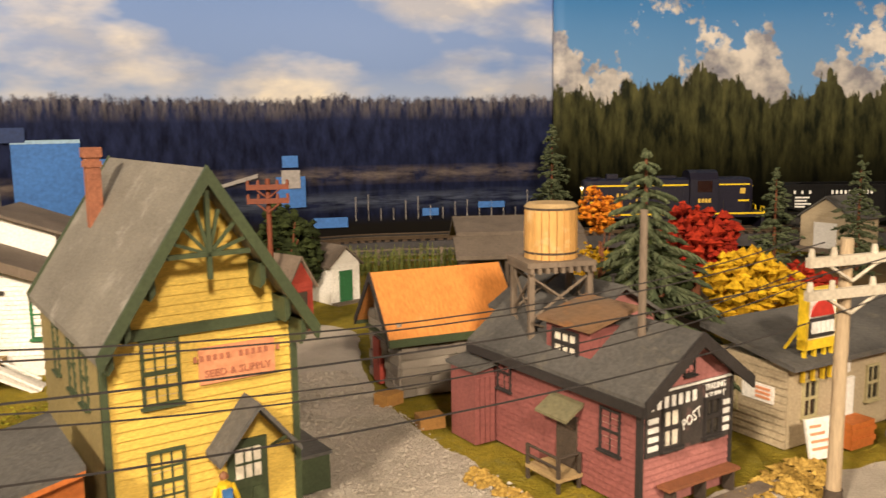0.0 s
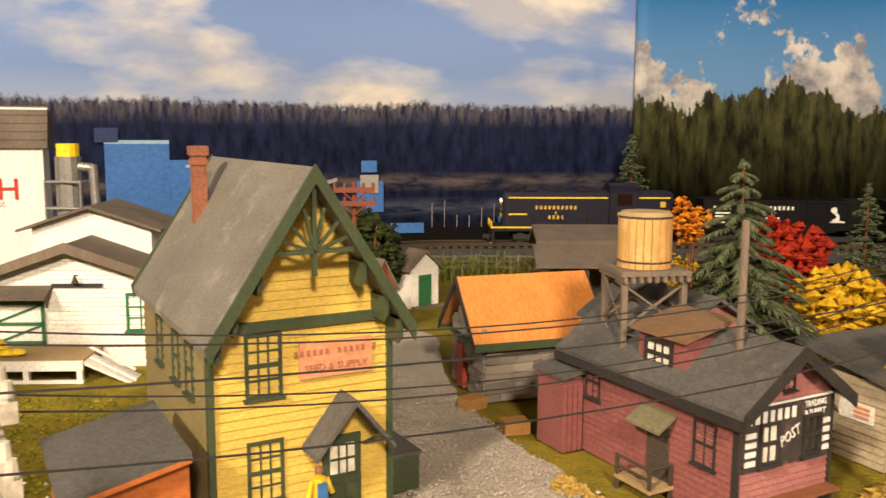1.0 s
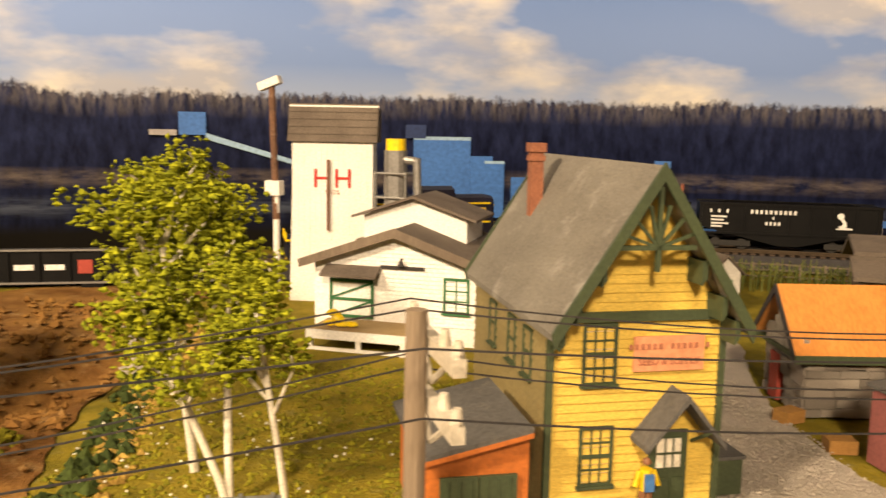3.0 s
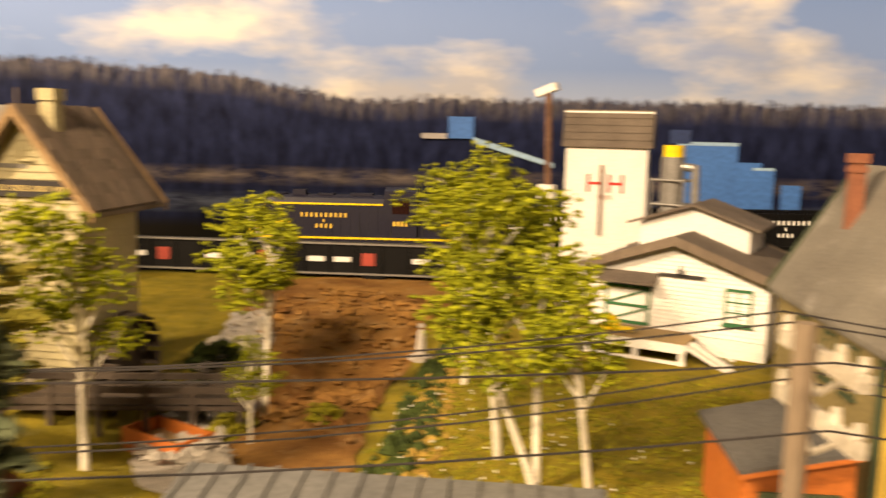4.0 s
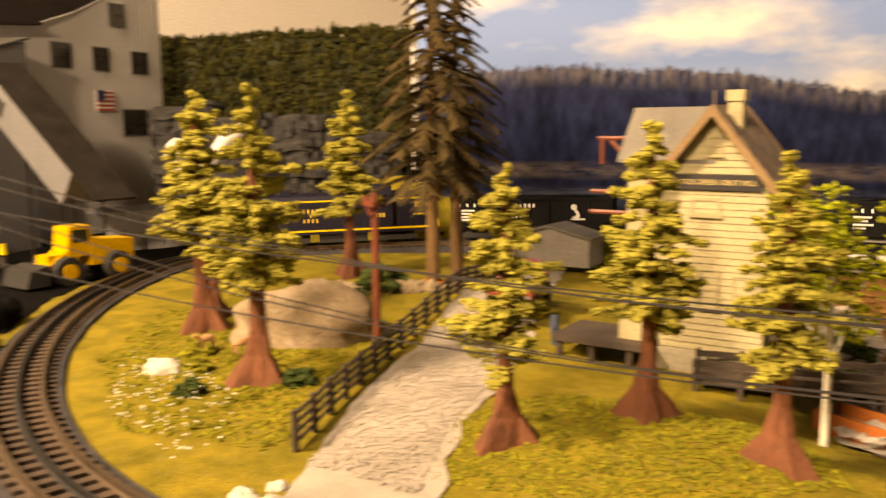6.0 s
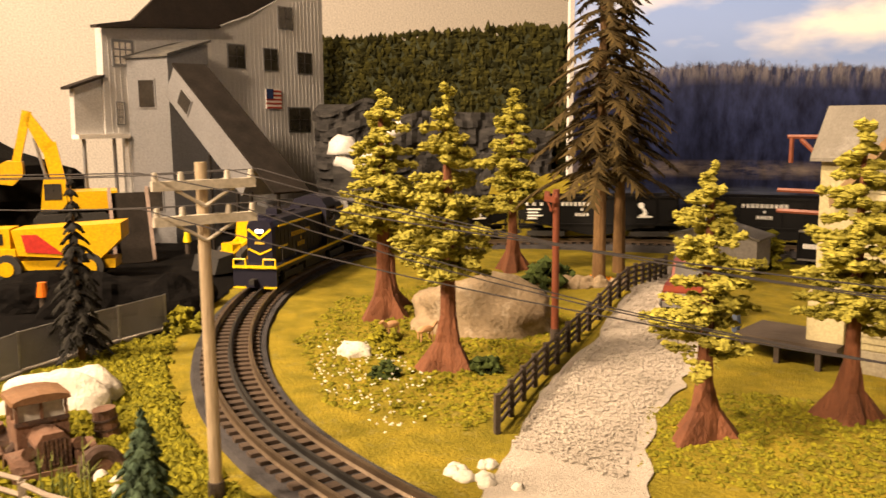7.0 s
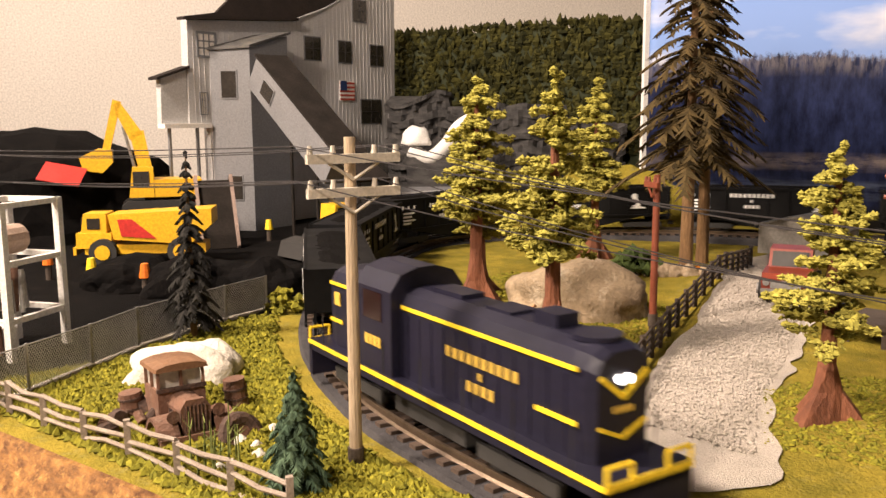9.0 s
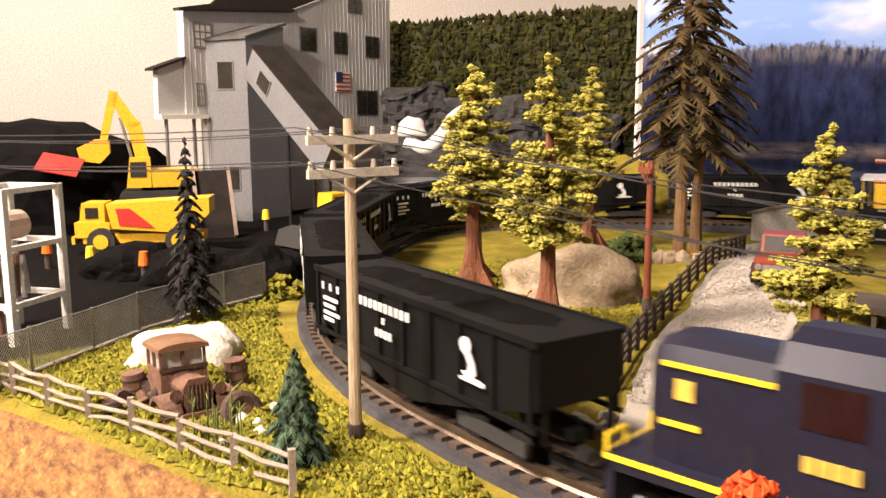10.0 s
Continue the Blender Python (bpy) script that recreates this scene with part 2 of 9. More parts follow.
PLY_EDGE = surf("pale_board_edge", (0.62, 0.50, 0.32), (0.52, 0.40, 0.24), 40, 400, 0.8, 0.3)
SKIRT = surf("navy_cloth", (0.02, 0.022, 0.04), (0.03, 0.032, 0.055), 20, 900, 0.95, 0.3)
WALL_PAINT = surf("off_white_wall", (0.76, 0.71, 0.645), (0.72, 0.67, 0.605), 3, 200, 0.85, 0.05)
CARPET = surf("brown_carpet", (0.12, 0.09, 0.07), (0.09, 0.07, 0.055), 8, 500, 0.95, 0.5)
BLUE_CLOTH = surf("blue_toy_paint", (0.05, 0.16, 0.40), (0.04, 0.13, 0.33), 30, 300, 0.6, 0.0)
SKIN_PAINT = surf("tan_toy_paint", (0.50, 0.28, 0.14), (0.42, 0.23, 0.11), 30, 300, 0.6, 0.0)
HEDGE = leafy("hedge_foam", (0.060, 0.055, 0.011), (0.017, 0.018, 0.005))
LAMP_GLASS = glow("headlamp_glass", (1.0, 0.92, 0.75), 6.0)


# ---- mesh helpers ----
def part(name, bm, material, parent=None, label="", smooth=False):
    me = bpy.data.meshes.new(name)
    if smooth:
        for f in bm.faces:
            f.smooth = True
    bm.to_mesh(me)
    bm.free()
    if material is not None:
        me.materials.append(material)
    ob = new(name, me)
    ob.parent = parent
    if label:
        ob["label"] = label
    return ob


def thing(name, m, label, category, group="", kind=""):
    ob = new(name)
    ob.empty_display_size = 0.01
    ob.matrix_basis = m
    return tagged(ob, label, category, group, kind)


def shared(name, mesh, parent, m):
    ob = new(name, mesh)
    ob.parent = parent
    ob.matrix_basis = m
    return ob


def B():
    return bmesh.new()


def box(bm, x0, x1, y0, y1, z0, z1, m=None):
    vs = [bm.verts.new(Vector((x, y, z)) if m is None else m @ Vector((x, y, z))) for x in (x0, x1) for y in (y0, y1) for z in (z0, z1)]
    for q in ((0, 1, 3, 2), (4, 6, 7, 5), (0, 4, 5, 1), (2, 3, 7, 6), (0, 2, 6, 4), (1, 5, 7, 3)):
        bm.faces.new([vs[i] for i in q])
    return bm


def prism(bm, pts, d0, d1, axis="y"):
    """A flat outline swept from d0 to d1. axis y: outline in x and z; x: in y and z; z: in x and y."""
    def at(p, d):
        return {"y": (p[0], d, p[1]), "x": (d, p[0], p[1]), "z": (p[0], p[1], d)}[axis]
    a, b = [bm.verts.new(at(p, d0)) for p in pts], [bm.verts.new(at(p, d1)) for p in pts]
    n = len(pts)
    bm.faces.new(a)
    bm.faces.new(b[::-1])
    for i in range(n):
        bm.faces.new((a[i], b[i], b[(i + 1) % n], a[(i + 1) % n]))
    bmesh.ops.recalc_face_normals(bm, faces=bm.faces[:])
    return bm


def tube(bm, p, q, r0, r1=None, n=8):
    """A round bar from p to q."""
    p, q = Vector(p), Vector(q)
    r1 = r0 if r1 is None else r1
    turn = (q - p).to_track_quat("Z", "Y").to_matrix()
    rings = [[bm.verts.new(c + turn @ Vector((r * math.cos(6.28318 * k / n), r * math.sin(6.28318 * k / n), 0))) for k in range(n)] for c, r in ((p, r0), (q, r1))]
    for k in range(n):
        bm.faces.new((rings[0][k], rings[0][(k + 1) % n], rings[1][(k + 1) % n], rings[1][k]))
    bm.faces.new(rings[0][::-1])
    bm.faces.new(rings[1])
    return bm


def clump(bm, c, rx, ry, rz, rnd, rough=0.35):
    """A small ragged lump of eight faces."""
    a = rnd.uniform(0, 6.28)
    ca, sa = math.cos(a), math.sin(a)
    vs = []
    for x, y, z in ((1, 0, 0), (0, 1, 0), (-1, 0, 0), (0, -1, 0), (0, 0, 1), (0, 0, -1)):
        k = 1 + rnd.uniform(-rough, rough)
        vs.append(bm.verts.new((c[0] + (x * ca - y * sa) * rx * k, c[1] + (x * sa + y * ca) * ry * k, c[2] + (z + rnd.uniform(-.2, .2)) * rz * k)))
    for i in range(4):
        j = (i + 1) % 4
        bm.faces.new((vs[i], vs[j], vs[4]))
        bm.faces.new((vs[j], vs[i], vs[5]))


def rock_mesh(bm, c, rx, ry, rz, seed, rough=0.22, sub=3):
    res = bmesh.ops.create_icosphere(bm, subdivisions=sub, radius=1.0)
    for v in res["verts"]:
        d = v.co.normalized()
        k = 1 + rough * noise.noise(d * 1.6 + Vector((seed, 0, 0))) * 2 + rough * 0.55 * noise.noise(d * 4.5 + Vector((0, seed, 0)))
        z = d.z * k * rz
        v.co = Vector((c[0] + d.x * k * rx, c[1] + d.y * k * ry, c[2] + max(z, -0.25 * rz)))
    return bm


def writing(words, size, material, parent, m, name="lettering"):
    """Flat raised letters, turned into a mesh."""
    cu = bpy.data.curves.new(name, "FONT")
    cu.body, cu.size, cu.align_x, cu.align_y, cu.extrude, cu.resolution_u = words, size, "CENTER", "CENTER", 0.0002, 2
    tmp = bpy.data.objects.new(name, cu)
    scene.collection.objects.link(tmp)
    me = bpy.data.meshes.new_from_object(tmp.evaluated_get(bpy.context.evaluated_depsgraph_get()))
    bpy.data.objects.remove(tmp)
    me.materials.append(material)
    ob = new(name, me)
    ob.parent = parent
    ob.matrix_basis = m
    return ob


def name_bars(words, size, material, parent, m):
    """Proper names stand as plain bars, one for each letter."""
    step, n = size * 0.70, len(words)
    for k, ch in enumerate(words):
        if ch != " ":
            x = (k - n / 2) * step
            ob = part("letter_bar", box(B(), x + step * .20, x + step * .72, -size * .30, size * .30, -0.0002, 0.0002), material, parent)
            ob.matrix_basis = m


def smooth_line(pts, step=0.01):
    """A Catmull-Rom line through the points, at even steps."""
    pts = [Vector(p) for p in pts]
    ext = [2 * pts[0] - pts[1], *pts, 2 * pts[-1] - pts[-2]]
    out = []
    for i in range(1, len(ext) - 2):
        a, b, c, d = ext[i - 1:i + 3]
        n = max(2, int((c - b).length / step * 2))
        for k in range(n):
            t = k / n
            out.append(0.5 * (2 * b + (c - a) * t + (2 * a - 5 * b + 4 * c - d) * t * t + (3 * b - a - 3 * c + d) * t ** 3))
    out.append(pts[-1])
    even, left = [out[0]], 0.0
    for a, b in zip(out, out[1:]):
        seg = (b - a).length
        while left + seg >= step:
            a = a + (b - a) * ((step - left) / max(seg, 1e-9))
            seg = (b - a).length
            even.append(a)
            left = 0.0
        left += seg
    return even


def sweep(bm, pts, r, n=5):
    """A round bar along a line of points."""
    rings = []
    for i, p in enumerate(pts):
        d = pts[min(i + 1, len(pts) - 1)] - pts[max(i - 1, 0)]
        turn = d.to_track_quat("Z", "Y").to_matrix()
        rings.append([bm.verts.new(p + turn @ Vector((r * math.cos(6.28318 * k / n), r * math.sin(6.28318 * k / n), 0))) for k in range(n)])
    for a, b in zip(rings, rings[1:]):
        for k in range(n):
            bm.faces.new((a[k], a[(k + 1) % n], b[(k + 1) % n], b[k]))
    bm.faces.new(rings[0][::-1])
    bm.faces.new(rings[-1])
    return bm


# ---- ground ----
def bumpf(x, y, cx, cy, rx, ry):
    d = ((x - cx) / rx) ** 2 + ((y - cy) / ry) ** 2
    return math.exp(-d * 1.2)


def edge_y(x):
    pts = ((-2.4, -1.82), (-0.66, -0.464), (-0.53, -0.364), (0.0, -0.02), (0.4, 0.12), (1.4, 0.3))
    for (x0, y0), (x1, y1) in zip(pts, pts[1:]):
        if x <= x1:
            return y0 + (y1 - y0) * (x - x0) / (x1 - x0)
    return pts[-1][1]


def ground_z(x, y):
    z = 0.012
    z += 0.012 * bumpf(x, y, -0.48, 0.065, 0.10, 0.08)
    z -= 0.030 * bumpf(x, y, -0.50, 0.36, 0.05, 0.16) + 0.012 * bumpf(x, y, -0.46, 0.20, 0.06, 0.05)
    z += 0.017 * bumpf(x, y, -0.84, 0.15, 0.16, 0.10)
    z += 0.0012 * noise.noise(Vector((x * 25, y * 25, 0)))
    return z


def build_ground():
    bm = B()
    cols, rows = [], 190
    xs = [-2.35 + 3.65 * i / 300 for i in range(301)]
    for x in xs:
        y0 = edge_y(x)
        cols.append([bm.verts.new((x, y, ground_z(x, y))) for y in (y0 + (1.75 - y0) * (j / rows) ** 1.3 for j in range(rows + 1))])
    for a, b in zip(cols, cols[1:]):
        for j in range(rows):
            bm.faces.new((a[j], b[j], b[j + 1], a[j + 1]))
    tagged(part("ground", bm, GRASS, smooth=True), "olive static-grass ground sheet of the model layout", "ground", kind="structure")


def inside(p, poly):
    c, n = False, len(poly)
    for i in range(n):
        (x0, y0), (x1, y1) = poly[i], poly[(i + 1) % n]
        if (y0 > p[1]) != (y1 > p[1]) and p[0] < (x1 - x0) * (p[1] - y0) / (y1 - y0) + x0:
            c = not c
    return c


def patch(name, pts, material, label, lift=0.0012, ragged=0.006, seed=0, category="ground"):
    """A sheet that lies on the ground inside a ragged outline."""
    loop = smooth_line([(*p, 0) for p in (*pts, pts[0])], 0.008)[:-1]
    out = [(p.x + ragged * noise.noise(p * 40 + Vector((seed, 0, 0))), p.y + ragged * noise.noise(p * 40 + Vector((0, seed, 3)))) for p in loop]
    bm = B()
    f = bm.faces.new([bm.verts.new((x, y, 0)) for x, y in out])
    bmesh.ops.triangulate(bm, faces=[f])
    for _ in range(5):
        long = [e for e in bm.edges if e.calc_length() > 0.014]
        if not long:
            break
        bmesh.ops.subdivide_edges(bm, edges=long, cuts=1)
        bmesh.ops.triangulate(bm, faces=bm.faces[:])
    for v in bm.verts:
        v.co.z = ground_z(v.co.x, v.co.y) + lift
    bmesh.ops.recalc_face_normals(bm, faces=bm.faces[:])
    if sum(f.normal.z for f in bm.faces) < 0:
        bmesh.ops.reverse_faces(bm, faces=bm.faces[:])
    return tagged(part(name, bm, material, smooth=True), label, category, kind="structure")


build_ground()
patch("road_town", [(-0.30, 0.10), (-0.10, 0.36), (-0.06, 0.44), (-0.10, 0.60), (-0.16, 0.72), (-0.06, 0.74), (-0.03, 0.60), (-0.005, 0.52), (0.03, 0.45), (0.10, 0.36),
                    (0.20, 0.40), (0.40, 0.46), (0.9, 0.6), (0.9, 0.25), (0.3, 0.14), (0.0, 0.05)], GRAVEL, "pale grey gravel street between the houses", category="road")
patch("road_mill", [(-0.555, -0.133), (-0.66, -0.05), (-0.76, 0.045), (-0.88, 0.16), (-1.02, 0.29), (-1.06, 0.36), (-1.0, 0.37), (-0.86, 0.24), (-0.72, 0.13), (-0.64, 0.05), (-0.575, -0.02), (-0.527, -0.058),
                    (-0.475, -0.10), (-0.500, -0.162)], GRAVEL, "pale gravel lane beside a rail fence", seed=3, category="road")
patch("coal_yard", [(-0.98, -0.66), (-0.80, -0.56), (-0.745, -0.530), (-0.779, -0.463), (-0.819, -0.391), (-0.867, -0.335), (-0.915, -0.285), (-1.05, -0.235), (-1.2, -0.17), (-1.35, -0.05), (-1.5, 0.10), (-2.2, 0.1), (-2.25, -1.4), (-1.5, -0.95)], COAL, "black coal-strewn yard ground", seed=5)
patch("dirt_bank", [(-0.33, 0.215), (-0.36, 0.26), (-0.43, 0.36), (-0.50, 0.47), (-0.56, 0.60), (-0.60, 0.72), (-0.78, 0.62), (-0.72, 0.47), (-0.60, 0.35), (-0.50, 0.25), (-0.42, 0.20)], DIRT, "brown river-bank dirt", seed=7, lift=0.0014)
patch("creek_bed", [(-0.36, 0.185), (-0.45, 0.235), (-0.53, 0.33), (-0.61, 0.41), (-0.67, 0.45), (-0.69, 0.43), (-0.63, 0.37), (-0.565, 0.30), (-0.50, 0.22), (-0.47, 0.185), (-0.40, 0.15)], CREEK, "dry creek bed of pale stones", seed=9, lift=0.0022)
patch("autumn_field", [(0.10, 0.86), (0.25, 1.02), (0.5, 1.12), (0.95, 1.16), (0.95, 0.8), (0.5, 0.72), (0.2, 0.72)], surf("dry_grass", (0.11, 0.064, 0.016), (0.06, 0.040, 0.012), 12, 700, 0.95, 0.8), "brown dry grass field", seed=11)


# layout edge, cloth skirt, room shell
def build_edge():
    xs = [-1.5 + 2.9 * i / 58 for i in range(59)]
    for name, mat_, z0, z1, out, label in (("layout_fascia", OSB, -0.055, 0.016, 0.012, "raw strand-board fascia on the layout edge"), ("layout_skirt", SKIRT, -0.95, -0.058, 0.004, "dark navy cloth skirt below the layout")):
        bm = B()
        rows_ = []
        for x in xs:
            y = edge_y(x)
            ox, oy = 0.6 * 1, -0.8
            spread = 0.055 if name == "layout_fascia" else 0.05
            rows_.append([bm.verts.new((x + ox * d, y + oy * d, z)) for d, z in ((0.0, z1), (0.004, z1), (spread + out, z0), (spread, z0))])
        for a, b in zip(rows_, rows_[1:]):
            for k in range(4):
                bm.faces.new((a[k], b[k], b[(k + 1) % 4], a[(k + 1) % 4]))
        bmesh.ops.recalc_face_normals(bm, faces=bm.faces[:])
        tagged(part(name, bm, mat_), label, "layout edge", kind="structure")


build_edge()
bm = B()
box(bm, -2.7, 2.0, -2.6, 2.1, -1.0, -0.95)
tagged(part("floor", bm, CARPET), "brown carpet floor of the train room", "floor", kind="structure")
# ceiling out of view, dark so that little light bounces into the shadows
bm = B()
box(bm, -2.7, 2.0, -2.6, 2.1, 1.38, 1.42)
tagged(part("ceiling", bm, surf("dark_unseen_ceiling", (0.16, 0.14, 0.12), (0.12, 0.105, 0.09), 4, 200, 0.9, 0.3)), "unseen room ceiling, kept dark to cut bounced light", "ceiling", kind="structure")
for name, a in (("wall_west", (-2.75, -2.70, -2.6, 2.1)), ("wall_east", (2.0, 2.05, -2.6, 2.1)), ("wall_south", (-2.7, 2.0, -2.65, -2.6)), ("wall_north", (-2.7, 2.0, 2.1, 2.15))):
    bm = B()
    box(bm, *a, -0.95, 1.38)
    tagged(part(name, bm, WALL_PAINT), "plain off-white painted room wall", "wall", kind="structure")


# ---- printed backdrops ----
BACK = smooth_line([(-1.428, 0.378, 0), (-1.27, 0.55, 0), (-1.05, 0.75, 0), (-0.80, 0.95, 0), (-0.50, 1.15, 0), (-0.20, 1.30, 0), (0.235, 1.39, 0)], 0.02)
FOREST = smooth_line([(0.207, 1.372, 0), (0.35, 1.40, 0), (0.60, 1.43, 0), (0.90, 1.40, 0), (1.25, 1.25, 0)], 0.02)


def sheet(name, line, z0, z1, material, label):
    bm = B()
    uv = bm.loops.layers.uv.new("print")
    prev, u = None, 0.0
    for i, p in enumerate(line):
        pair = (bm.verts.new((p.x, p.y, z0)), bm.verts.new((p.x, p.y, z1)))
        if prev:
            du = (p - line[i - 1]).length
            f = bm.faces.new((prev[0], pair[0], pair[1], prev[1]))
            for l, c in zip(f.loops, ((u, z0), (u + du, z0), (u + du, z1), (u, z1))):
                l[uv].uv = c
            u += du
        prev = pair
    ob = tagged(part(name, bm, material, smooth=True), label, "backdrop", kind="structure")
    sol = ob.modifiers.new("board", "SOLIDIFY")
    sol.thickness, sol.offset = 0.003, -1
    return ob


def print_material(name, forest):
    m, nt, p = nodes_of(name)
    uv = nt.nodes.new("ShaderNodeUVMap")
    uv.uv_map = "print"
    sep = nt.nodes.new("ShaderNodeSeparateXYZ")
    nt.links.new(uv.outputs[0], sep.inputs[0])
    u, v, co = sep.outputs[0], sep.outputs[1], uv.outputs[0]
    if forest:
        sky = ramp(nt, maths(nt, "MULTIPLY", v, 2.4), [(0.0, (0.45, 0.52, 0.62)), (0.55, (0.16, 0.33, 0.62)), (1.0, (0.02, 0.15, 0.42))])
        puffs = maths(nt, "ADD", noisy(nt, co, 6.5, 8, 0.62, (1, 0.9, 1)), maths(nt, "MULTIPLY", maths(nt, "SUBTRACT", 0.45, v), 1.0))
        sky = mix(nt, "MIX", sky, mix(nt, "MIX", (0.20, 0.21, 0.27), (0.66, 0.63, 0.60), ramp(nt, noisy(nt, co, 17, 6, 0.6), [(0.38, 0.0), (0.62, 1.0)])), ramp(nt, puffs, [(0.63, 0.0), (0.655, 1.0)]))
        spires = noisy(nt, co, 26, 2, 0.5, (1, 0.10, 1))
        top = maths(nt, "ADD", maths(nt, "ADD", maths(nt, "MULTIPLY", spires, 0.11), maths(nt, "MULTIPLY", noisy(nt, co, 6, 2, 0.5, (1, 0, 1)), 0.16)), maths(nt, "MULTIPLY", noisy(nt, co, 150, 4, 0.7, (1, 0.30, 1)), 0.07))
        top = maths(nt, "ADD", top, 0.078)
        wood = mix(nt, "MIX", (0.007, 0.010, 0.005), (0.115, 0.115, 0.042), ramp(nt, noisy(nt, co, 60, 6, 0.7, (1, 0.22, 1)), [(0.38, 0.0), (0.72, 1.0)]))
        # trees go near black at their foot: shadow put into the print colour
        wood = mix(nt, "MULTIPLY", wood, ramp(nt, maths(nt, "MULTIPLY", v, 4.0), [(0.30, (0.05, 0.05, 0.05)), (0.80, (1.0, 1.0, 1.0))]), 1.0)
        col = mix(nt, "MIX", wood, sky, maths(nt, "MULTIPLY", maths(nt, "SUBTRACT", v, top), 300.0, True))
    else:
        sky = ramp(nt, maths(nt, "MULTIPLY", v, 2.2), [(0.45, (0.42, 0.50, 0.68)), (0.62, (0.19, 0.30, 0.60)), (1.0, (0.13, 0.235, 0.54))])
        wide = noisy(nt, co, 3.6, 5, 0.5, (0.75, 1.9, 1))
        cl = ramp(nt, wide, [(0.47, 0.0), (0.60, 0.85)])
        cloud = mix(nt, "MIX", (0.42, 0.44, 0.52), (0.80, 0.75, 0.65), ramp(nt, noisy(nt, co, 9, 5, 0.55, (0.8, 1.6, 1)), [(0.42, 0.0), (0.60, 1.0)]))
        sky = mix(nt, "MIX", sky, cloud, cl)
        line = ramp(nt, maths(nt, "MULTIPLY", u, 0.5), [(0.0, 0.272), (0.14, 0.275), (0.24, 0.262), (0.34, 0.228), (0.46, 0.234), (0.62, 0.232), (0.80, 0.232), (1.0, 0.230)])
        fuzz = maths(nt, "MULTIPLY", maths(nt, "SUBTRACT", noisy(nt, co, 85, 5, 0.75, (1, 0.55, 1)), 0.5), 0.042)
        ridge = maths(nt, "ADD", line, maths(nt, "MULTIPLY", maths(nt, "SUBTRACT", noisy(nt, co, 7, 2, 0.5, (1, 0.0, 1)), 0.5), 0.02))
        top = maths(nt, "ADD", ridge, fuzz)
        hill = mix(nt, "MIX", (0.004, 0.006, 0.024), (0.024, 0.034, 0.100), ramp(nt, noisy(nt, co, 60, 6, 0.7, (1, 0.35, 1)), [(0.35, 0.0), (0.70, 1.0)]))
        rim = maths(nt, "MULTIPLY", maths(nt, "SUBTRACT", v, maths(nt, "SUBTRACT", ridge, 0.030)), 36.0, True)
        hill = mix(nt, "MIX", hill, (0.19, 0.170, 0.175), maths(nt, "MULTIPLY", rim, ramp(nt, noisy(nt, co, 110, 4, 0.7, (1, 0.2, 1)), [(0.40, 0.0), (0.62, 0.8)])))
        bank = maths(nt, "SUBTRACT", 1.0, maths(nt, "MULTIPLY", maths(nt, "ABSOLUTE", maths(nt, "SUBTRACT", v, 0.117)), 62.0), True)
        hill = mix(nt, "MIX", hill, (0.25, 0.205, 0.185), maths(nt, "MULTIPLY", bank, ramp(nt, noisy(nt, co, 26, 6, 0.7, (0.6, 2.2, 1)), [(0.38, 0.0), (0.65, 0.9)])))
        water = maths(nt, "SUBTRACT", 1.0, maths(nt, "MULTIPLY", maths(nt, "ABSOLUTE", maths(nt, "SUBTRACT", v, 0.076)), 55.0), True)
        hill = mix(nt, "MIX", hill, (0.13, 0.16, 0.25), maths(nt, "MULTIPLY", water, ramp(nt, noisy(nt, co, 30, 6, 0.7, (0.4, 3.0, 1)), [(0.40, 0.0), (0.60, 0.85)])))
        low = maths(nt, "MULTIPLY", maths(nt, "SUBTRACT", 0.055, v), 60.0, True)
        hill = mix(nt, "MIX", hill, (0.015, 0.014, 0.016), low)
        col = mix(nt, "MIX", hill, sky, maths(nt, "MULTIPLY", maths(nt, "SUBTRACT", v, top), 130.0, True))
    nt.links.new(col, p.inputs["Base Color"])
    p.inputs["Roughness"].default_value = 0.55
    p.inputs["Specular IOR Level"].default_value = 0.25
    return m


river = sheet("backdrop_river", BACK, 0.0, 0.62, print_material("river_print", False), "printed photo backdrop of wooded river hills under clouds")
woods = sheet("backdrop_forest", FOREST, 0.0, 0.62, print_material("forest_print", True), "printed photo backdrop of a pine forest under cumulus clouds")


def back_at(x, y):
    """The nearest place on the river backdrop and its turn about z."""
    i = min(range(1, len(BACK) - 1), key=lambda k: (BACK[k].x - x) ** 2 + (BACK[k].y - y) ** 2)
    d = BACK[i + 1] - BACK[i - 1]
    return BACK[i], math.degrees(math.atan2(d.y, d.x))


PRINT_BLUE = surf("print_blue", (0.045, 0.16, 0.48), (0.035, 0.13, 0.40), 10, 200, 0.55, 0.0)
PRINT_BLUE_DARK = surf("print_blue_dark", (0.012, 0.03, 0.11), (0.015, 0.035, 0.12), 10, 200, 0.55, 0.0)
PRINT_PALE = surf("print_pale_blue", (0.30, 0.46, 0.62), (0.26, 0.40, 0.56), 10, 200, 0.55, 0.0)
PRINT_GREY = surf("print_grey", (0.34, 0.32, 0.31), (0.28, 0.26, 0.26), 10, 200, 0.55, 0.0)


def printed(name, x, y, outline, material, lift=0.006, label="printed plant building on the backdrop"):
    """A flat printed shape on the backdrop; the outline is in metres along it and in height."""
    c, a = back_at(x, y)
    bm = B()
    prism(bm, outline, -lift, -lift + 0.001)
    ob = part(name, bm, material, river, label)
    ob.matrix_basis = pose(c.x, c.y, 0, 0, 0, a)
    return ob


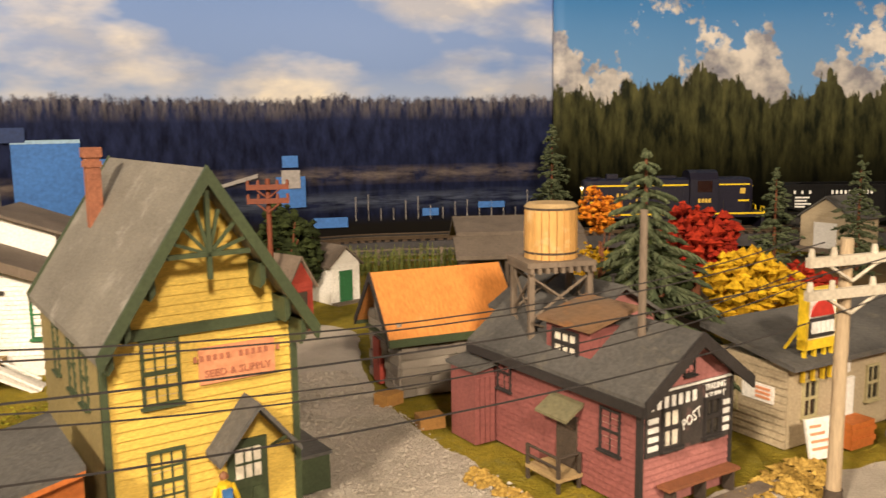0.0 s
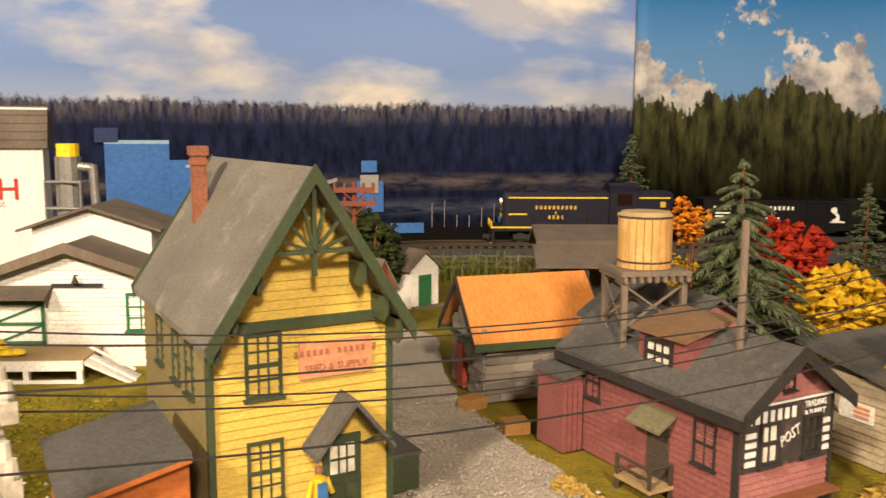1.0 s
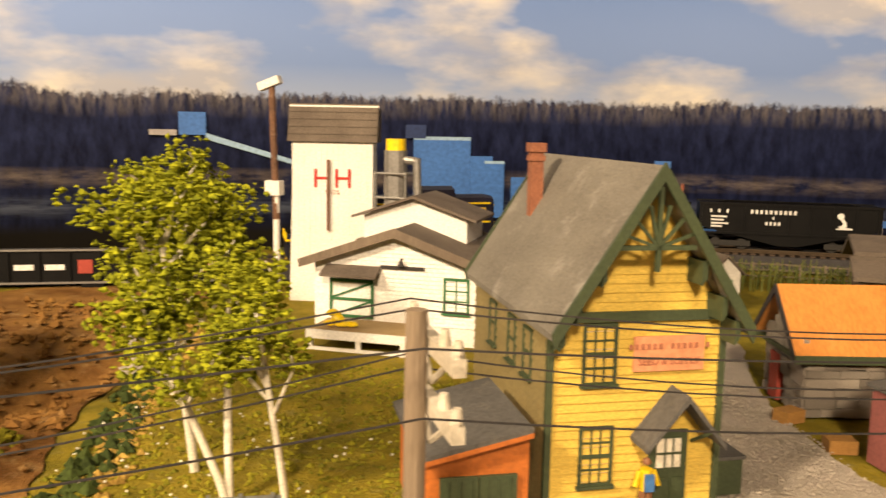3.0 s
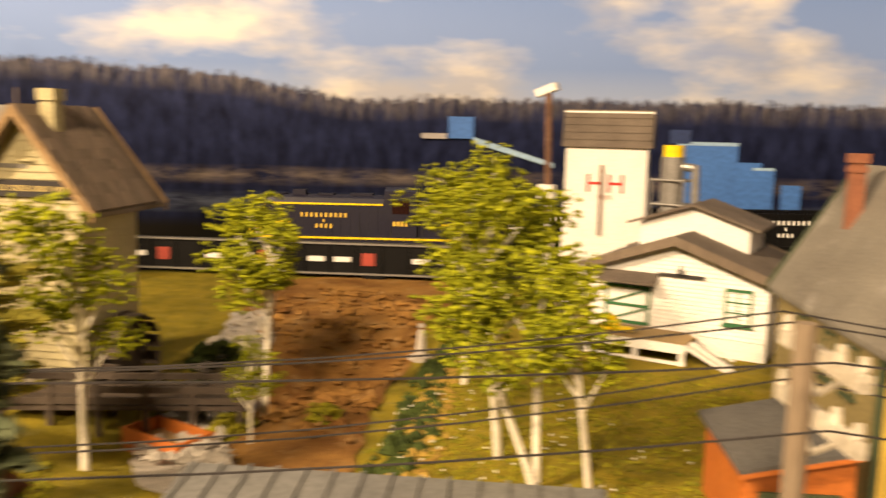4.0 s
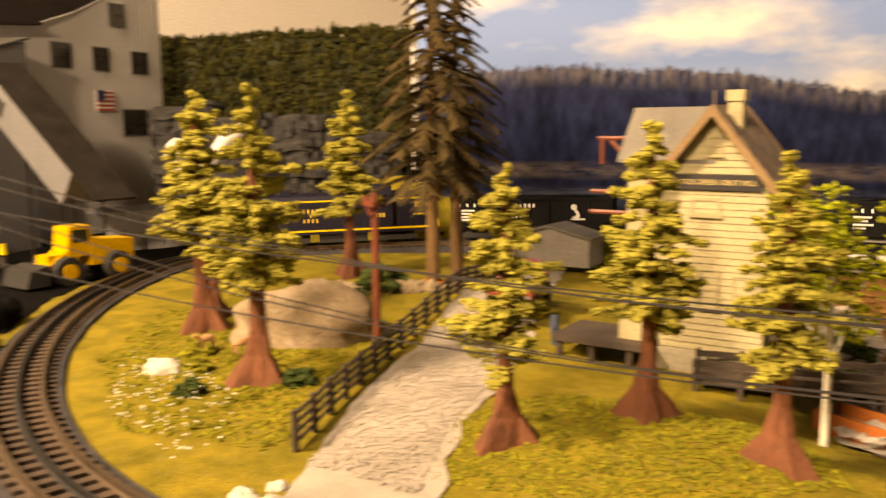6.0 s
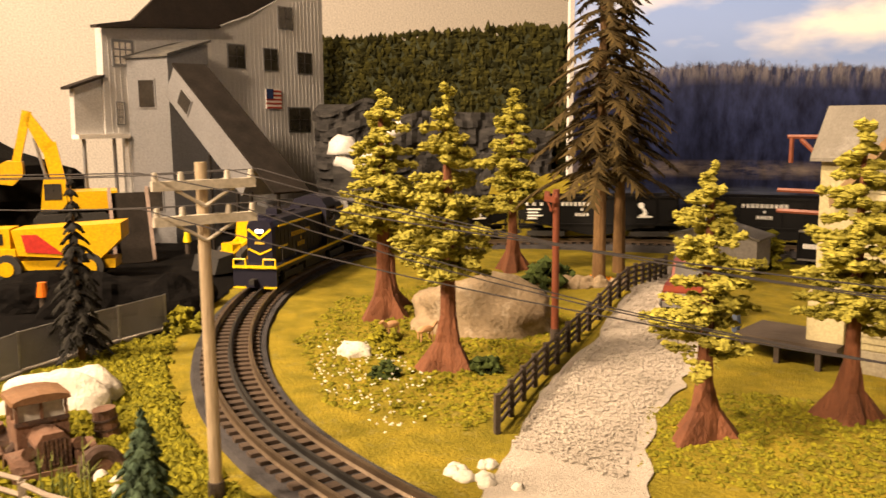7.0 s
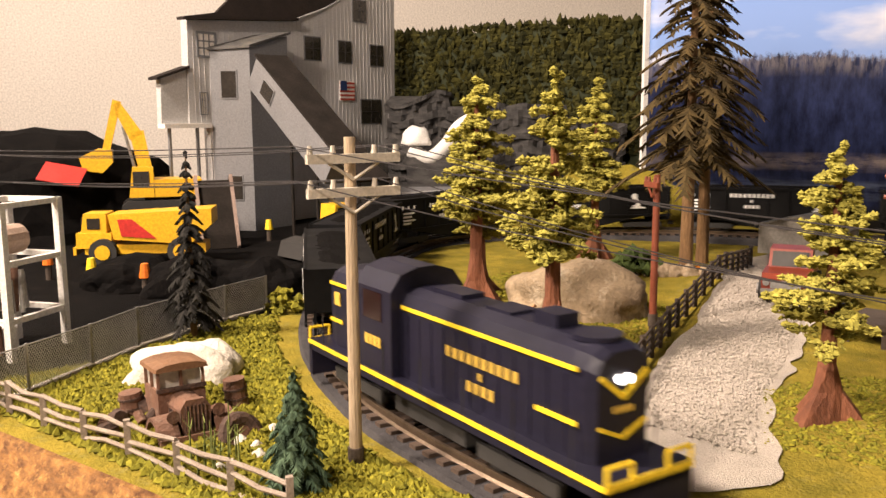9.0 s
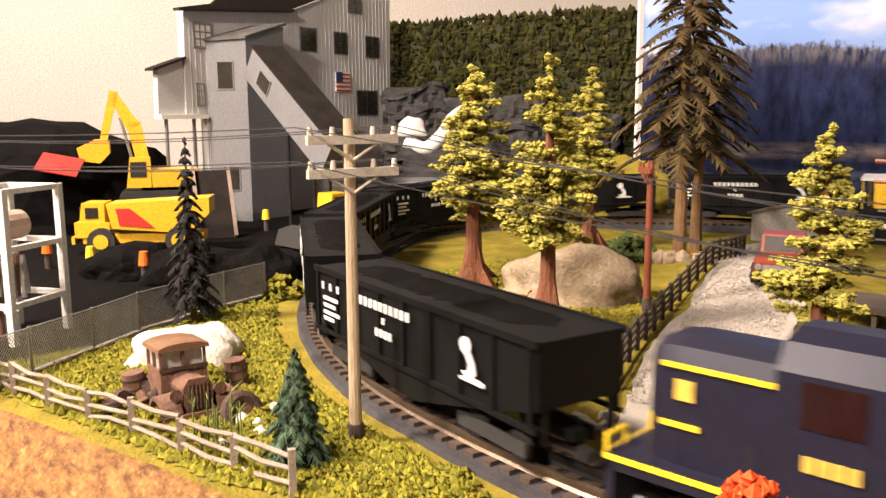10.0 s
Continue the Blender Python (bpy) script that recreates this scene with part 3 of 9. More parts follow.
# ---- buildings ----
def window(parent, x, z, w, h, y=0.0, frame=GREEN_TRIM, pane=CURTAIN, bars=(3, 4), m=None, sill=True):
    """A framed window proud of a wall that faces -y; m turns it onto another wall."""
    m = m or Matrix.Identity(4)
    base = m @ pose(x, y, z)
    bm, t = B(), 0.12 * w
    for a in ((-w / 2 - t, -w / 2, -h / 2 - t, h / 2 + t), (w / 2, w / 2 + t, -h / 2 - t, h / 2 + t), (-w / 2, w / 2, h / 2, h / 2 + t), (-w / 2, w / 2, -h / 2 - t, -h / 2)):
        box(bm, a[0], a[1], -0.0016, 0.001, a[2], a[3])
    win = part("window", bm, frame, parent)
    win.matrix_basis = base
    bm = B()
    box(bm, -w / 2, w / 2, -0.0003, 0.0008, -h / 2, h / 2)
    part("pane", bm, pane, win)
    bm, b = B(), 0.035 * w
    for k in range(1, bars[0]):
        xx = -w / 2 + w * k / bars[0]
        box(bm, xx - b, xx + b, -0.0010, -0.0003, -h / 2, h / 2)
    for k in range(1, bars[1]):
        zz = -h / 2 + h * k / bars[1]
        bb = b * (2.2 if k * 2 == bars[1] else 1)
        box(bm, -w / 2, w / 2, -0.0011, -0.0003, zz - bb, zz + bb)
    part("muntin", bm, frame, win)
    if sill:
        bm = B()
        box(bm, -w / 2 - 1.6 * t, w / 2 + 1.6 * t, -0.003, 0.0, -h / 2 - 1.5 * t, -h / 2 - 0.6 * t)
        part("window_sill", bm, frame, win)
    return win


def boards(parent, material, length_at, z0, z1, pitch, y=0.0, m=None, name="clapboard"):
    """Lapped boards on a wall that faces -y; length_at(z) gives the left and right end."""
    k, n = 0, max(1, round((z1 - z0) / pitch))
    pitch = (z1 - z0) / n
    for k in range(n):
        z = z0 + k * pitch
        (a0, a1), (b0, b1) = length_at(z), length_at(z + pitch)
        if a1 - a0 < 0.001:
            continue
        bm = B()
        v = [bm.verts.new(c) for c in ((a0, y - 0.0010, z), (a1, y - 0.0010, z), (b1, y - 0.0002, z + pitch), (b0, y - 0.0002, z + pitch), (a0, y, z), (a1, y, z))]
        bm.faces.new((v[0], v[1], v[2], v[3]))
        bm.faces.new((v[4], v[5], v[1], v[0]))
        ob = part(name, bm, material, parent)
        if m is not None:
            ob.matrix_basis = m


def gable_roof(parent, w, d, ze, zr, over, thick, mat_, ridge="y", trim=None, name="roof", ends=None, side=None):
    """Two slabs over a house w wide (x, centred) and d deep (y from 0); the ridge runs along y or x."""
    y0, y1 = (-over, d + over) if ends is None else ends
    for s in (-1, 1):
        bm = B()
        ov = over if side is None else side
        run = w / 2 + ov
        drop = (zr - ze) / (w / 2) * ov
        prism(bm, [(0, zr), (s * run, ze - drop), (s * run, ze - drop + thick), (0, zr + thick * 1.25)], y0, y1)
        part(name, bm, mat_, parent)
        if trim:
            for yy in (y0 - 0.0022, y1 + 0.0002):
                bm = B()
                prism(bm, [(0, zr - 0.003), (s * run, ze - drop - 0.003), (s * (run + 0.001), ze - drop + thick + 0.0012), (0, zr + thick * 1.25 + 0.0012)], yy, yy + 0.002)
                part("bargeboard", bm, trim, parent)
    return parent


def walls(parent, w, d, z1, zr, mat_front, mat_side=None, name="wall"):
    """A body with gables at front and back."""
    bm = B()
    prism(bm, [(-w / 2, 0), (w / 2, 0), (w / 2, z1), (0, zr), (-w / 2, z1)], 0, d)
    return part(name, bm, mat_side or mat_front, parent)


def yellow_store():
    w, d, ze, zr, g = 0.0857, 0.1346, 0.0943, 0.1605, 0.016
    o = thing("store_house", pose(-0.0747, 0.3452, g, 0, 0, 34.4), "tall yellow clapboard store with steep grey roof on the street", "house")
    walls(o, w, d, ze, zr, YELLOW, SHADED_YELLOW_WALL)

    def gab(z):
        h = w / 2 if z <= ze else w / 2 * max(0, (zr - z) / (zr - ze))
        return (-h, h)
    boards(o, YELLOW, gab, 0.0, 0.0928, 0.0042)
    boards(o, YELLOW, gab, 0.0975, zr, 0.0042)
    side = pose(-w / 2, 0, 0, 0, 0, -90)
    # left wall boards use the darkened yellow, shade painted in
    boards(o, SHADED_YELLOW_WALL, lambda z: (-d, 0), 0.0, ze, 0.0046, m=side)
    for x in (-w / 2 - 0.0008, w / 2 - 0.0022):
        bm = B()
        box(bm, x, x + 0.003, -0.0022, 0.001, 0, ze)
        part("corner_board", bm, GREEN_TRIM, o)
    bm = B()
    box(bm, -w / 2, w / 2, -0.0028, 0.0, 0.0928, 0.0975)
    part("belt_board", bm, GREEN_TRIM, o)
    gable_roof(o, w, d, ze, zr, 0.013, 0.003, ROOF_GREY, trim=GREEN_TRIM, side=0.004, ends=(-0.0175, d + 0.010))
    window(o, -0.0185, 0.0775, 0.0135, 0.026)
    window(o, -0.0185, 0.029, 0.0135, 0.026)
    for y in (0.028, 0.055, 0.092):
        window(o, -y, 0.072, 0.011, 0.022, m=side, pane=GLASS_DARK, bars=(1, 2))
    bm = B()
    box(bm, -0.0025, 0.0325, -0.0024, -0.0012, 0.0690, 0.0855)
    sign = part("sign_board", bm, SALMON, o, "faded salmon paper sign")
    name_bars("XXXXXX XXXXX X", 0.0042, INK, sign, pose(0.0150, -0.0026, 0.0808, 90))
    writing("SEED & SUPPLY", 0.0046, INK, sign, pose(0.0150, -0.0026, 0.0735, 90))
    # door with pointed hood
    bm = B()
    box(bm, 0.008, 0.027, -0.002, 0.0, 0, 0.040)
    door = part("door", bm, GREEN_TRIM, o)
    bm = B()
    box(bm, 0.0115, 0.0235, -0.0026, -0.0018, 0.022, 0.036)
    pane = part("door_pane", bm, CURTAIN, door)
    bm = B()
    for x in (0.0155, 0.0195):
        box(bm, x - 0.0004, x + 0.0004, -0.0031, -0.0025, 0.022, 0.036)
    box(bm, 0.0115, 0.0235, -0.0031, -0.0025, 0.0285, 0.0295)
    part("muntin", bm, GREEN_TRIM, door)
    for x in (0.0105, 0.019):
        bm = B()
        box(bm, x, x + 0.006, -0.0026, -0.0018, 0.004, 0.017)
        part("door_panel", bm, GREEN_TRIM, door)
    for s in (-1, 1):
        bm = B()
        prism(bm, [(0.0175, 0.059), (0.0175 + s * 0.019, 0.036), (0.0175 + s * 0.019, 0.0385), (0.0175, 0.062)], -0.020, -0.0012)
        part("hood", bm, ROOF_DARK, o, "dark pitched door hood")
        bm = B()
        tube(bm, (0.0175 + s * 0.012, -0.001, 0.034), (0.0175 + s * 0.014, -0.016, 0.043), 0.0009)
        part("bracket", bm, GREEN_TRIM, o)
    bm = B()
    box(bm, 0.0, 0.036, -0.016, -0.0012, -0.004, 0.003)
    part("step", bm, WOOD, o)
    # gable ornament: a fan of struts
    yb = -0.0168
    for a in range(-70, 71, 28):
        bm = B()
        r = radians(a)
        box(bm, -0.0007, 0.0007, yb, yb + 0.0015, 0, 0.019, pose(0, 0, 0.1285, 0, a, 0))
        part("strut", bm, GREEN_TRIM, o)
    for args in ((-0.0175, 0.0175, 0.1275, 0.1295), (-0.0009, 0.0009, 0.118, 0.155)):
        bm = B()
        box(bm, args[0], args[1], yb - 0.0005, yb + 0.002, args[2], args[3])
        part("strut", bm, GREEN_TRIM, o)
    for s in (-1, 1):
        for f in (0.55, 0.80, 0.97):
            bm = B()
            x, z = s * f * (w / 2), zr - (zr - ze) * f - 0.004
            prism(bm, [(x - 0.0012, z + 0.002), (x + 0.0012, z + 0.002), (x + 0.0012, z - 0.006), (x - 0.0012, z - 0.009)], -0.0150, -0.0005)
            part("bracket", bm, GREEN_TRIM, o)
    bm = B()
    box(bm, -0.0219, -0.0149, 0.0995, 0.1065, 0.112, 0.168)
    box(bm, -0.0226, -0.0142, 0.0988, 0.1072, 0.161, 0.164)
    box(bm, -0.0229, -0.0139, 0.0985, 0.1075, 0.166, 0.171)
    part("chimney", bm, BRICK, o, "red brick chimney")
    # low dark box beside the house
    c = thing("loading_box", pose(-0.0463, 0.4011, g - 0.001, 0, 0, 34.4), "dark green wooden loading box beside the yellow store", "box")
    bm = B()
    box(bm, -0.0105, 0.0105, -0.018, 0.018, 0, 0.0185)
    part("body", bm, GREEN_TRIM, c)
    bm = B()
    box(bm, -0.0112, 0.0115, -0.0192, 0.0190, 0.0185, 0.0202)
    part("lid", bm, ROOF_DARK, c)
    # painted figure cut-out on the wall
    f = thing("figurine", pose(-0.0690, 0.3430, g + 0.006, 0, 0, 34.4), "small painted figurine in yellow and blue at the store wall", "figurine")
    bm = B()
    paint = []

    def painted(k):
        paint.extend([k] * (len(bm.faces) - len(paint)))
    tube(bm, (-0.0012, -0.004, -0.006), (-0.0012, -0.004, 0.010), 0.0016, 0.0022)
    tube(bm, (0.0014, -0.004, -0.006), (0.0012, -0.004, 0.010), 0.0016, 0.0022)
    painted(0)
    tube(bm, (0, -0.004, 0.009), (0, -0.004, 0.019), 0.0034, 0.0030)
    tube(bm, (-0.0035, -0.004, 0.018), (-0.0058, -0.005, 0.011), 0.0012)
    tube(bm, (0.0035, -0.004, 0.018), (0.0058, -0.005, 0.011), 0.0012)
    painted(1)
    box(bm, -0.0022, 0.0022, -0.0085, -0.0068, 0.0095, 0.0175)
    painted(2)
    rock_mesh(bm, (0, -0.004, 0.0220), 0.0021, 0.0021, 0.0026, 1, 0.05, 2)
    painted(0)
    body = part("body", bm, surf("brown_toy_paint", (0.22, 0.095, 0.045), (0.17, 0.075, 0.035), 30, 300, 0.6, 0.0), f)
    body.data.materials.append(YELLOW_SIGN)
    body.data.materials.append(BLUE_CLOTH)
    for face, k in zip(body.data.polygons, paint):
        face.material_index = k
    # orange lean-to
    s = thing("lean_to_shed", pose(-0.1105, 0.3010, g, 0, 0, 34.4), "orange lean-to shed with grey tar roof and green doors", "shed")
    part("wall", prism(B(), [(-0.046, 0), (0.0, 0), (0.0, 0.048), (-0.046, 0.0375)], 0.003, 0.070), ORANGE, s)
    part("roof", prism(B(), [(-0.0500, 0.0382), (0.0, 0.0490), (0.0, 0.0512), (-0.0500, 0.0404)], -0.003, 0.074), ROOF_DARK, s)
    for x in (-0.0400, -0.0225):
        door = part("door", box(B(), x, x + 0.017, 0.0012, 0.003, 0, 0.029), GREEN_TRIM, s)
        for k in range(3):
            part("door_batten", box(B(), x + 0.003 + k * 0.0052, x + 0.0038 + k * 0.0052, 0.0006, 0.0012, 0.001, 0.028), GREEN_TRIM, door)
    for k in range(12):
        part("plank", box(B(), -0.0468, -0.0460, 0.0045 + k * 0.0054, 0.0093 + k * 0.0054, 0.0, 0.0365), ORANGE, s)
    part("fascia", prism(B(), [(-0.0500, 0.0360), (0.0, 0.0468), (0.0, 0.0490), (-0.0500, 0.0382)], -0.0032, -0.0020), ORANGE, s)


def stone_house():
    o = thing("stone_house", pose(0.0010, 0.5365, 0.014, 0, 0, 23.2), "grey stone cottage with bright orange tin roof", "house")
    L, d, ze, zr = 0.0788, 0.0625, 0.0453, 0.078
    bm = B()
    prism(bm, [(0.001, 0), (d - 0.001, 0), (d - 0.001, ze), (d / 2, zr - 0.001), (0.001, ze)], 0.001, L - 0.001, "x")
    wall = part("wall", bm, MORTAR, o)
    rnd = random.Random(4)
    meshes = []
    for k in range(6):
        bm = B()
        vs = [(x * 0.5 + rnd.uniform(-.06, .06), rnd.uniform(-.25, .25) * 0 + (0.0 if y else -1), z * 0.5 + rnd.uniform(-.07, .07)) for x in (-1, 1) for y in (0, 1) for z in (-1, 1)]
        vv = [bm.verts.new(v) for v in vs]
        for q in ((0, 1, 3, 2), (4, 6, 7, 5), (0, 4, 5, 1), (2, 3, 7, 6), (0, 2, 6, 4), (1, 5, 7, 3)):
            bm.faces.new([vv[i] for i in q])
        bmesh.ops.recalc_face_normals(bm, faces=bm.faces[:])
        me = bpy.data.meshes.new("stone")
        bm.to_mesh(me)
        bm.free()
        me.materials.append(STONE)
        meshes.append(me)

    def course(m, x0, x1_at, z1, skip=None):
        z = 0.0
        while z < z1 - 0.002:
            h = rnd.uniform(0.0045, 0.0075)
            x, xe = x1_at(z)
            while x < xe - 0.002:
                ln = min(rnd.uniform(0.009, 0.022), xe - x)
                if not (skip and skip(x + ln / 2, z)):
                    shared("stone", rnd.choice(meshes), wall, m @ Matrix.LocRotScale((x + ln / 2, 0.0012, z + h / 2), None, (ln * 0.94, rnd.uniform(0.0022, 0.0038), h * 0.9)))
                x += ln
            z += h
    course(Matrix.Identity(4), 0, lambda z: (0.0, L), ze)
    gm = pose(0, d, 0, 0, 0, -90)
    course(gm, 0, lambda z: (0.0, d) if z < ze else (0.006 + d / 2 * (z - ze) / (zr - ze), d - 0.006 - d / 2 * (z - ze) / (zr - ze)), zr - 0.012, lambda x, z: 0.012 < x < 0.029 and z < 0.034)
    bm = B()
    box(bm, 0.0135, 0.0275, -0.0035, 0.001, 0, 0.032)
    ob = part("door", bm, RED_DOOR, o)
    ob.matrix_basis = gm
    bm = B()
    box(bm, 0.0, d, -0.0042, 0.001, 0.036, 0.0385)
    ob = part("lintel", bm, GREEN_TRIM, o)
    ob.matrix_basis = gm
    for s, y0 in ((1, 0.0), (-1, d)):
        bm = B()
        run, rise = d / 2, zr - ze
        ov = 0.006
        prism(bm, [(d / 2, zr + 0.001), (y0 - s * ov, ze - ov * rise / run + 0.001), (y0 - s * ov, ze - ov * rise / run + 0.003), (d / 2, zr + 0.0035)], -0.010, L + 0.010, "x")
        part("roof", bm, COPPER, o, "orange tin roof")
        bm = B()
        yy = y0 - s * (ov + 0.0012)
        box(bm, -0.0105, L + 0.0105, yy - 0.0008, yy + 0.0008, ze - ov * rise / run - 0.002, ze - ov * rise / run + 0.0032)
        part("fascia", bm, GREEN_TRIM, o)
        for x in (-0.0112, L + 0.0100):
            bm = B()
            prism(bm, [(d / 2, zr - 0.002), (y0 - s * ov, ze - ov * rise / run - 0.002), (y0 - s * ov, ze - ov * rise / run + 0.0034), (d / 2, zr + 0.004)], x, x + 0.0012, "x")
            part("bargeboard", bm, BLACK_TRIM, o)


def trade_store():
    """The maroon store: gable to the street, dormer, porch, raised rear block."""
    o = thing("trading_store", pose(0.1214, 0.3635, 0.014, 0, 0, 32.6) @ Matrix.Diagonal((0.762, 1.115, 1.0, 1.0)), "maroon clapboard store with dark roof and painted wall sign", "store")
    w, d, ze, zr = 0.082, 0.116, 0.058, 0.0805
    bm = B()
    prism(bm, [(0, 0), (w, 0), (w, ze), (w / 2, zr), (0, ze)], 0, d)
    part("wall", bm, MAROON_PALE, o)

    def gab(z):
        k = 0 if z <= ze else w / 2 * (z - ze) / (zr - ze)
        return (k, w - k)
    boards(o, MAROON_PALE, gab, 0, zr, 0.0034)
    side = pose(0, 0, 0, 0, 0, -90)
    # side boards darker than the lit front, shade carried by the paint
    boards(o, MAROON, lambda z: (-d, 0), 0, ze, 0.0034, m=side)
    for x, y in ((-0.001, -0.0015), (w - 0.0015, -0.0015)):
        bm = B()
        box(bm, x, x + 0.0025, y, y + 0.003, 0, ze)
        part("corner_board", bm, BLACK_TRIM, o)
    for s in (-1, 1):
        bm = B()
        x0 = w / 2
        run, ov = w / 2, 0.008
        xe, zz = x0 + s * (run + ov), ze - ov * (zr - ze) / run
        prism(bm, [(x0, zr + 0.0006), (xe, zz + 0.0006), (xe, zz + 0.003), (x0, zr + 0.0036)], -0.008, d + 0.004)
        part("roof", bm, ROOF_DARK, o)
        bm = B()
        prism(bm, [(x0, zr - 0.003), (xe, zz - 0.003), (xe, zz + 0.0034), (x0, zr + 0.004)], -0.0092, -0.0078)
        part("bargeboard", bm, BLACK_TRIM, o)
    bm = B()
    box(bm, -0.0092, -0.0068, -0.008, d + 0.004, ze - 0.0085, ze - 0.0035)
    part("fascia", bm, BLACK_TRIM, o)
    # wall sign
    bm = B()
    box(bm, 0.003, w - 0.003, -0.0018, -0.0008, 0.026, 0.0575)
    sg = part("wall_sign", bm, surf("worn_black_sign", (0.03, 0.026, 0.025), (0.055, 0.045, 0.04), 60, 500, 0.8, 0.2, c=(0.17, 0.09, 0.085)), o, "weathered black painted wall sign with white letters")
    bm = B()
    box(bm, 0.003, w - 0.003, -0.0024, -0.0016, 0.0566, 0.0576)
    part("sign_edge", bm, LETTER, sg)
    name_bars("XXXXXXX", 0.0090, LETTER, sg, pose(0.026, -0.0022, 0.0515, 90))
    writing("TRADING", 0.0045, LETTER, sg, pose(0.064, -0.0022, 0.0535, 90))
    writing("& SUPPLY", 0.0045, LETTER, sg, pose(0.064, -0.0022, 0.0490, 90))
    writing("POST", 0.0075, LETTER, sg, pose(0.0425, -0.0022, 0.0400, 90, 0, 0) @ pose(0, 0, 0, 0, 0, 18))
    for x, n in ((0.0085, 4), (0.074, 4)):
        for k in range(n):
            bm = B()
            box(bm, x - 0.0042, x + 0.0042, -0.0024, -0.0017, 0.0290 + k * 0.0045, 0.0315 + k * 0.0045)
            part("letter_bar", bm, LETTER, sg)
    window(o, 0.0235, 0.0385, 0.0130, 0.0175, y=-0.0018, frame=BLACK_TRIM, pane=CURTAIN, bars=(2, 2))
    window(o, 0.0615, 0.0385, 0.0130, 0.0175, y=-0.0018, frame=BLACK_TRIM, pane=GLASS_DARK, bars=(2, 2))
    window(o, w / 2, 0.067, 0.0080, 0.009, frame=BLACK_TRIM, pane=GLASS_DARK, bars=(2, 2))
    window(o, -0.017, 0.034, 0.0105, 0.020, frame=BLACK_TRIM, pane=CURTAIN, bars=(2, 2), m=side)
    window(o, -0.094, 0.042, 0.0095, 0.018, frame=BLACK_TRIM, pane=GLASS_DARK, bars=(2, 2), m=side)
    # side door with hood and stoop
    bm = B()
    box(bm, -0.052, -0.038, -0.002, 0.0, 0.0, 0.034)
    ob = part("door", bm, WOOD_DARK, o)
    ob.matrix_basis = side
    bm = B()
    prism(bm, [(-0.0005, 0.041), (-0.016, 0.034), (-0.016, 0.0355), (-0.0005, 0.0428)], 0.034, 0.056, "y")
    hood = part("hood", bm, surf("mossy_tin", (0.20, 0.18, 0.10), (0.14, 0.13, 0.075), 40, 400, 0.7, 0.2), o, "mossy tin hood over the side door")
    bm = B()
    box(bm, -0.022, -0.001, 0.034, 0.058, 0.004, 0.006)
    deck = part("stoop", bm, WOOD_TAN, o)
    for x, y in ((-0.021, 0.035), (-0.021, 0.057), (-0.003, 0.035)):
        bm = B()
        box(bm, x - 0.0009, x + 0.0009, y - 0.0009, y + 0.0009, -0.003, 0.017)
        part("post", bm, WOOD_DARK, deck)
    for a, b in (((-0.021, 0.035, 0.0165), (-0.021, 0.057, 0.0165)), ((-0.021, 0.035, 0.0165), (-0.003, 0.035, 0.0165)), ((-0.021, 0.035, 0.011), (-0.021, 0.057, 0.011))):
        bm = B()
        tube(bm, a, b, 0.0008, n=6)
        part("handrail", bm, WOOD_DARK, deck)
    # front bench and plank walk
    bm = B()
    box(bm, 0.004, w + 0.014, -0.018, -0.0105, -0.003, 0.0018)
    part("boardwalk", bm, WOOD, o)
    bm = B()
    box(bm, 0.012, w - 0.004, -0.0095, -0.0025, 0.0105, 0.012)
    bench = part("bench_seat", bm, surf("red_brown_bench", (0.26, 0.10, 0.045), (0.20, 0.075, 0.035), 40, 500, 0.7, 0.2), o)
    for x in (0.018, 0.045, w - 0.010):
        bm = B()
        box(bm, x, x + 0.0015, -0.009, -0.003, 0.0, 0.0105)
        part("leg", bm, WOOD_DARK, bench)
    # dormer
    bm = B()
    box(bm, 0.006, 0.040, 0.035, 0.066, 0.058, 0.079)
    dm = part("dormer", bm, MAROON, o, "shed dormer with rusty tin roof")
    bm = B()
    prism(bm, [(0.001, 0.0785), (0.046, 0.0865), (0.046, 0.0885), (0.001, 0.0805)], 0.032, 0.069)
    part("roof", bm, ROOF_RUST, dm)
    window(dm, -0.052, 0.0685, 0.015, 0.011, frame=BLACK_TRIM, pane=CURTAIN, bars=(3, 2), m=pose(0.006, 0, 0, 0, 0, -90))
    # rear block
    bm = B()
    prism(bm, [(0.040, 0), (0.118, 0), (0.118, 0.070), (0.079, 0.088), (0.040, 0.070)], 0.070, 0.135)
    rb = part("rear_block", bm, MAROON_PALE, o)
    for s in (-1, 1):
        bm = B()
        prism(bm, [(0.079, 0.0885), (0.079 + s * 0.046, 0.0675), (0.079 + s * 0.046, 0.0695), (0.079, 0.0908)], 0.064, 0.140)
        part("roof", bm, ROOF_DARK, rb)
    # stove pipes
    for x, y, z0, h, r in ((0.030, 0.020, 0.070, 0.070, 0.0022), (0.020, 0.092, 0.066, 0.014, 0.0011), (0.095, 0.085, 0.080, 0.012, 0.0009)):
        bm = B()
        tube(bm, (x, y, z0), (x, y, z0 + h), r, r * 0.9, 10)
        if h < 0.03:
            tube(bm, (x - 0.002, y, z0 + h), (x + 0.0025, y, z0 + h), r * 1.1, n=8)
        part("stovepipe", bm, WOOD if h > 0.03 else BLACK_TRIM, o)
    # lean-to at the rear corner
    s = thing("wood_shed", pose(0.0590, 0.4580, 0.014, 0, 0, 32.6), "small maroon plank shed at the store corner", "shed")
    bm = B()
    box(bm, -0.014, 0.000, 0.0, 0.024, 0, 0.043)
    part("wall", bm, MAROON, s)
    for k in range(4):
        bm = B()
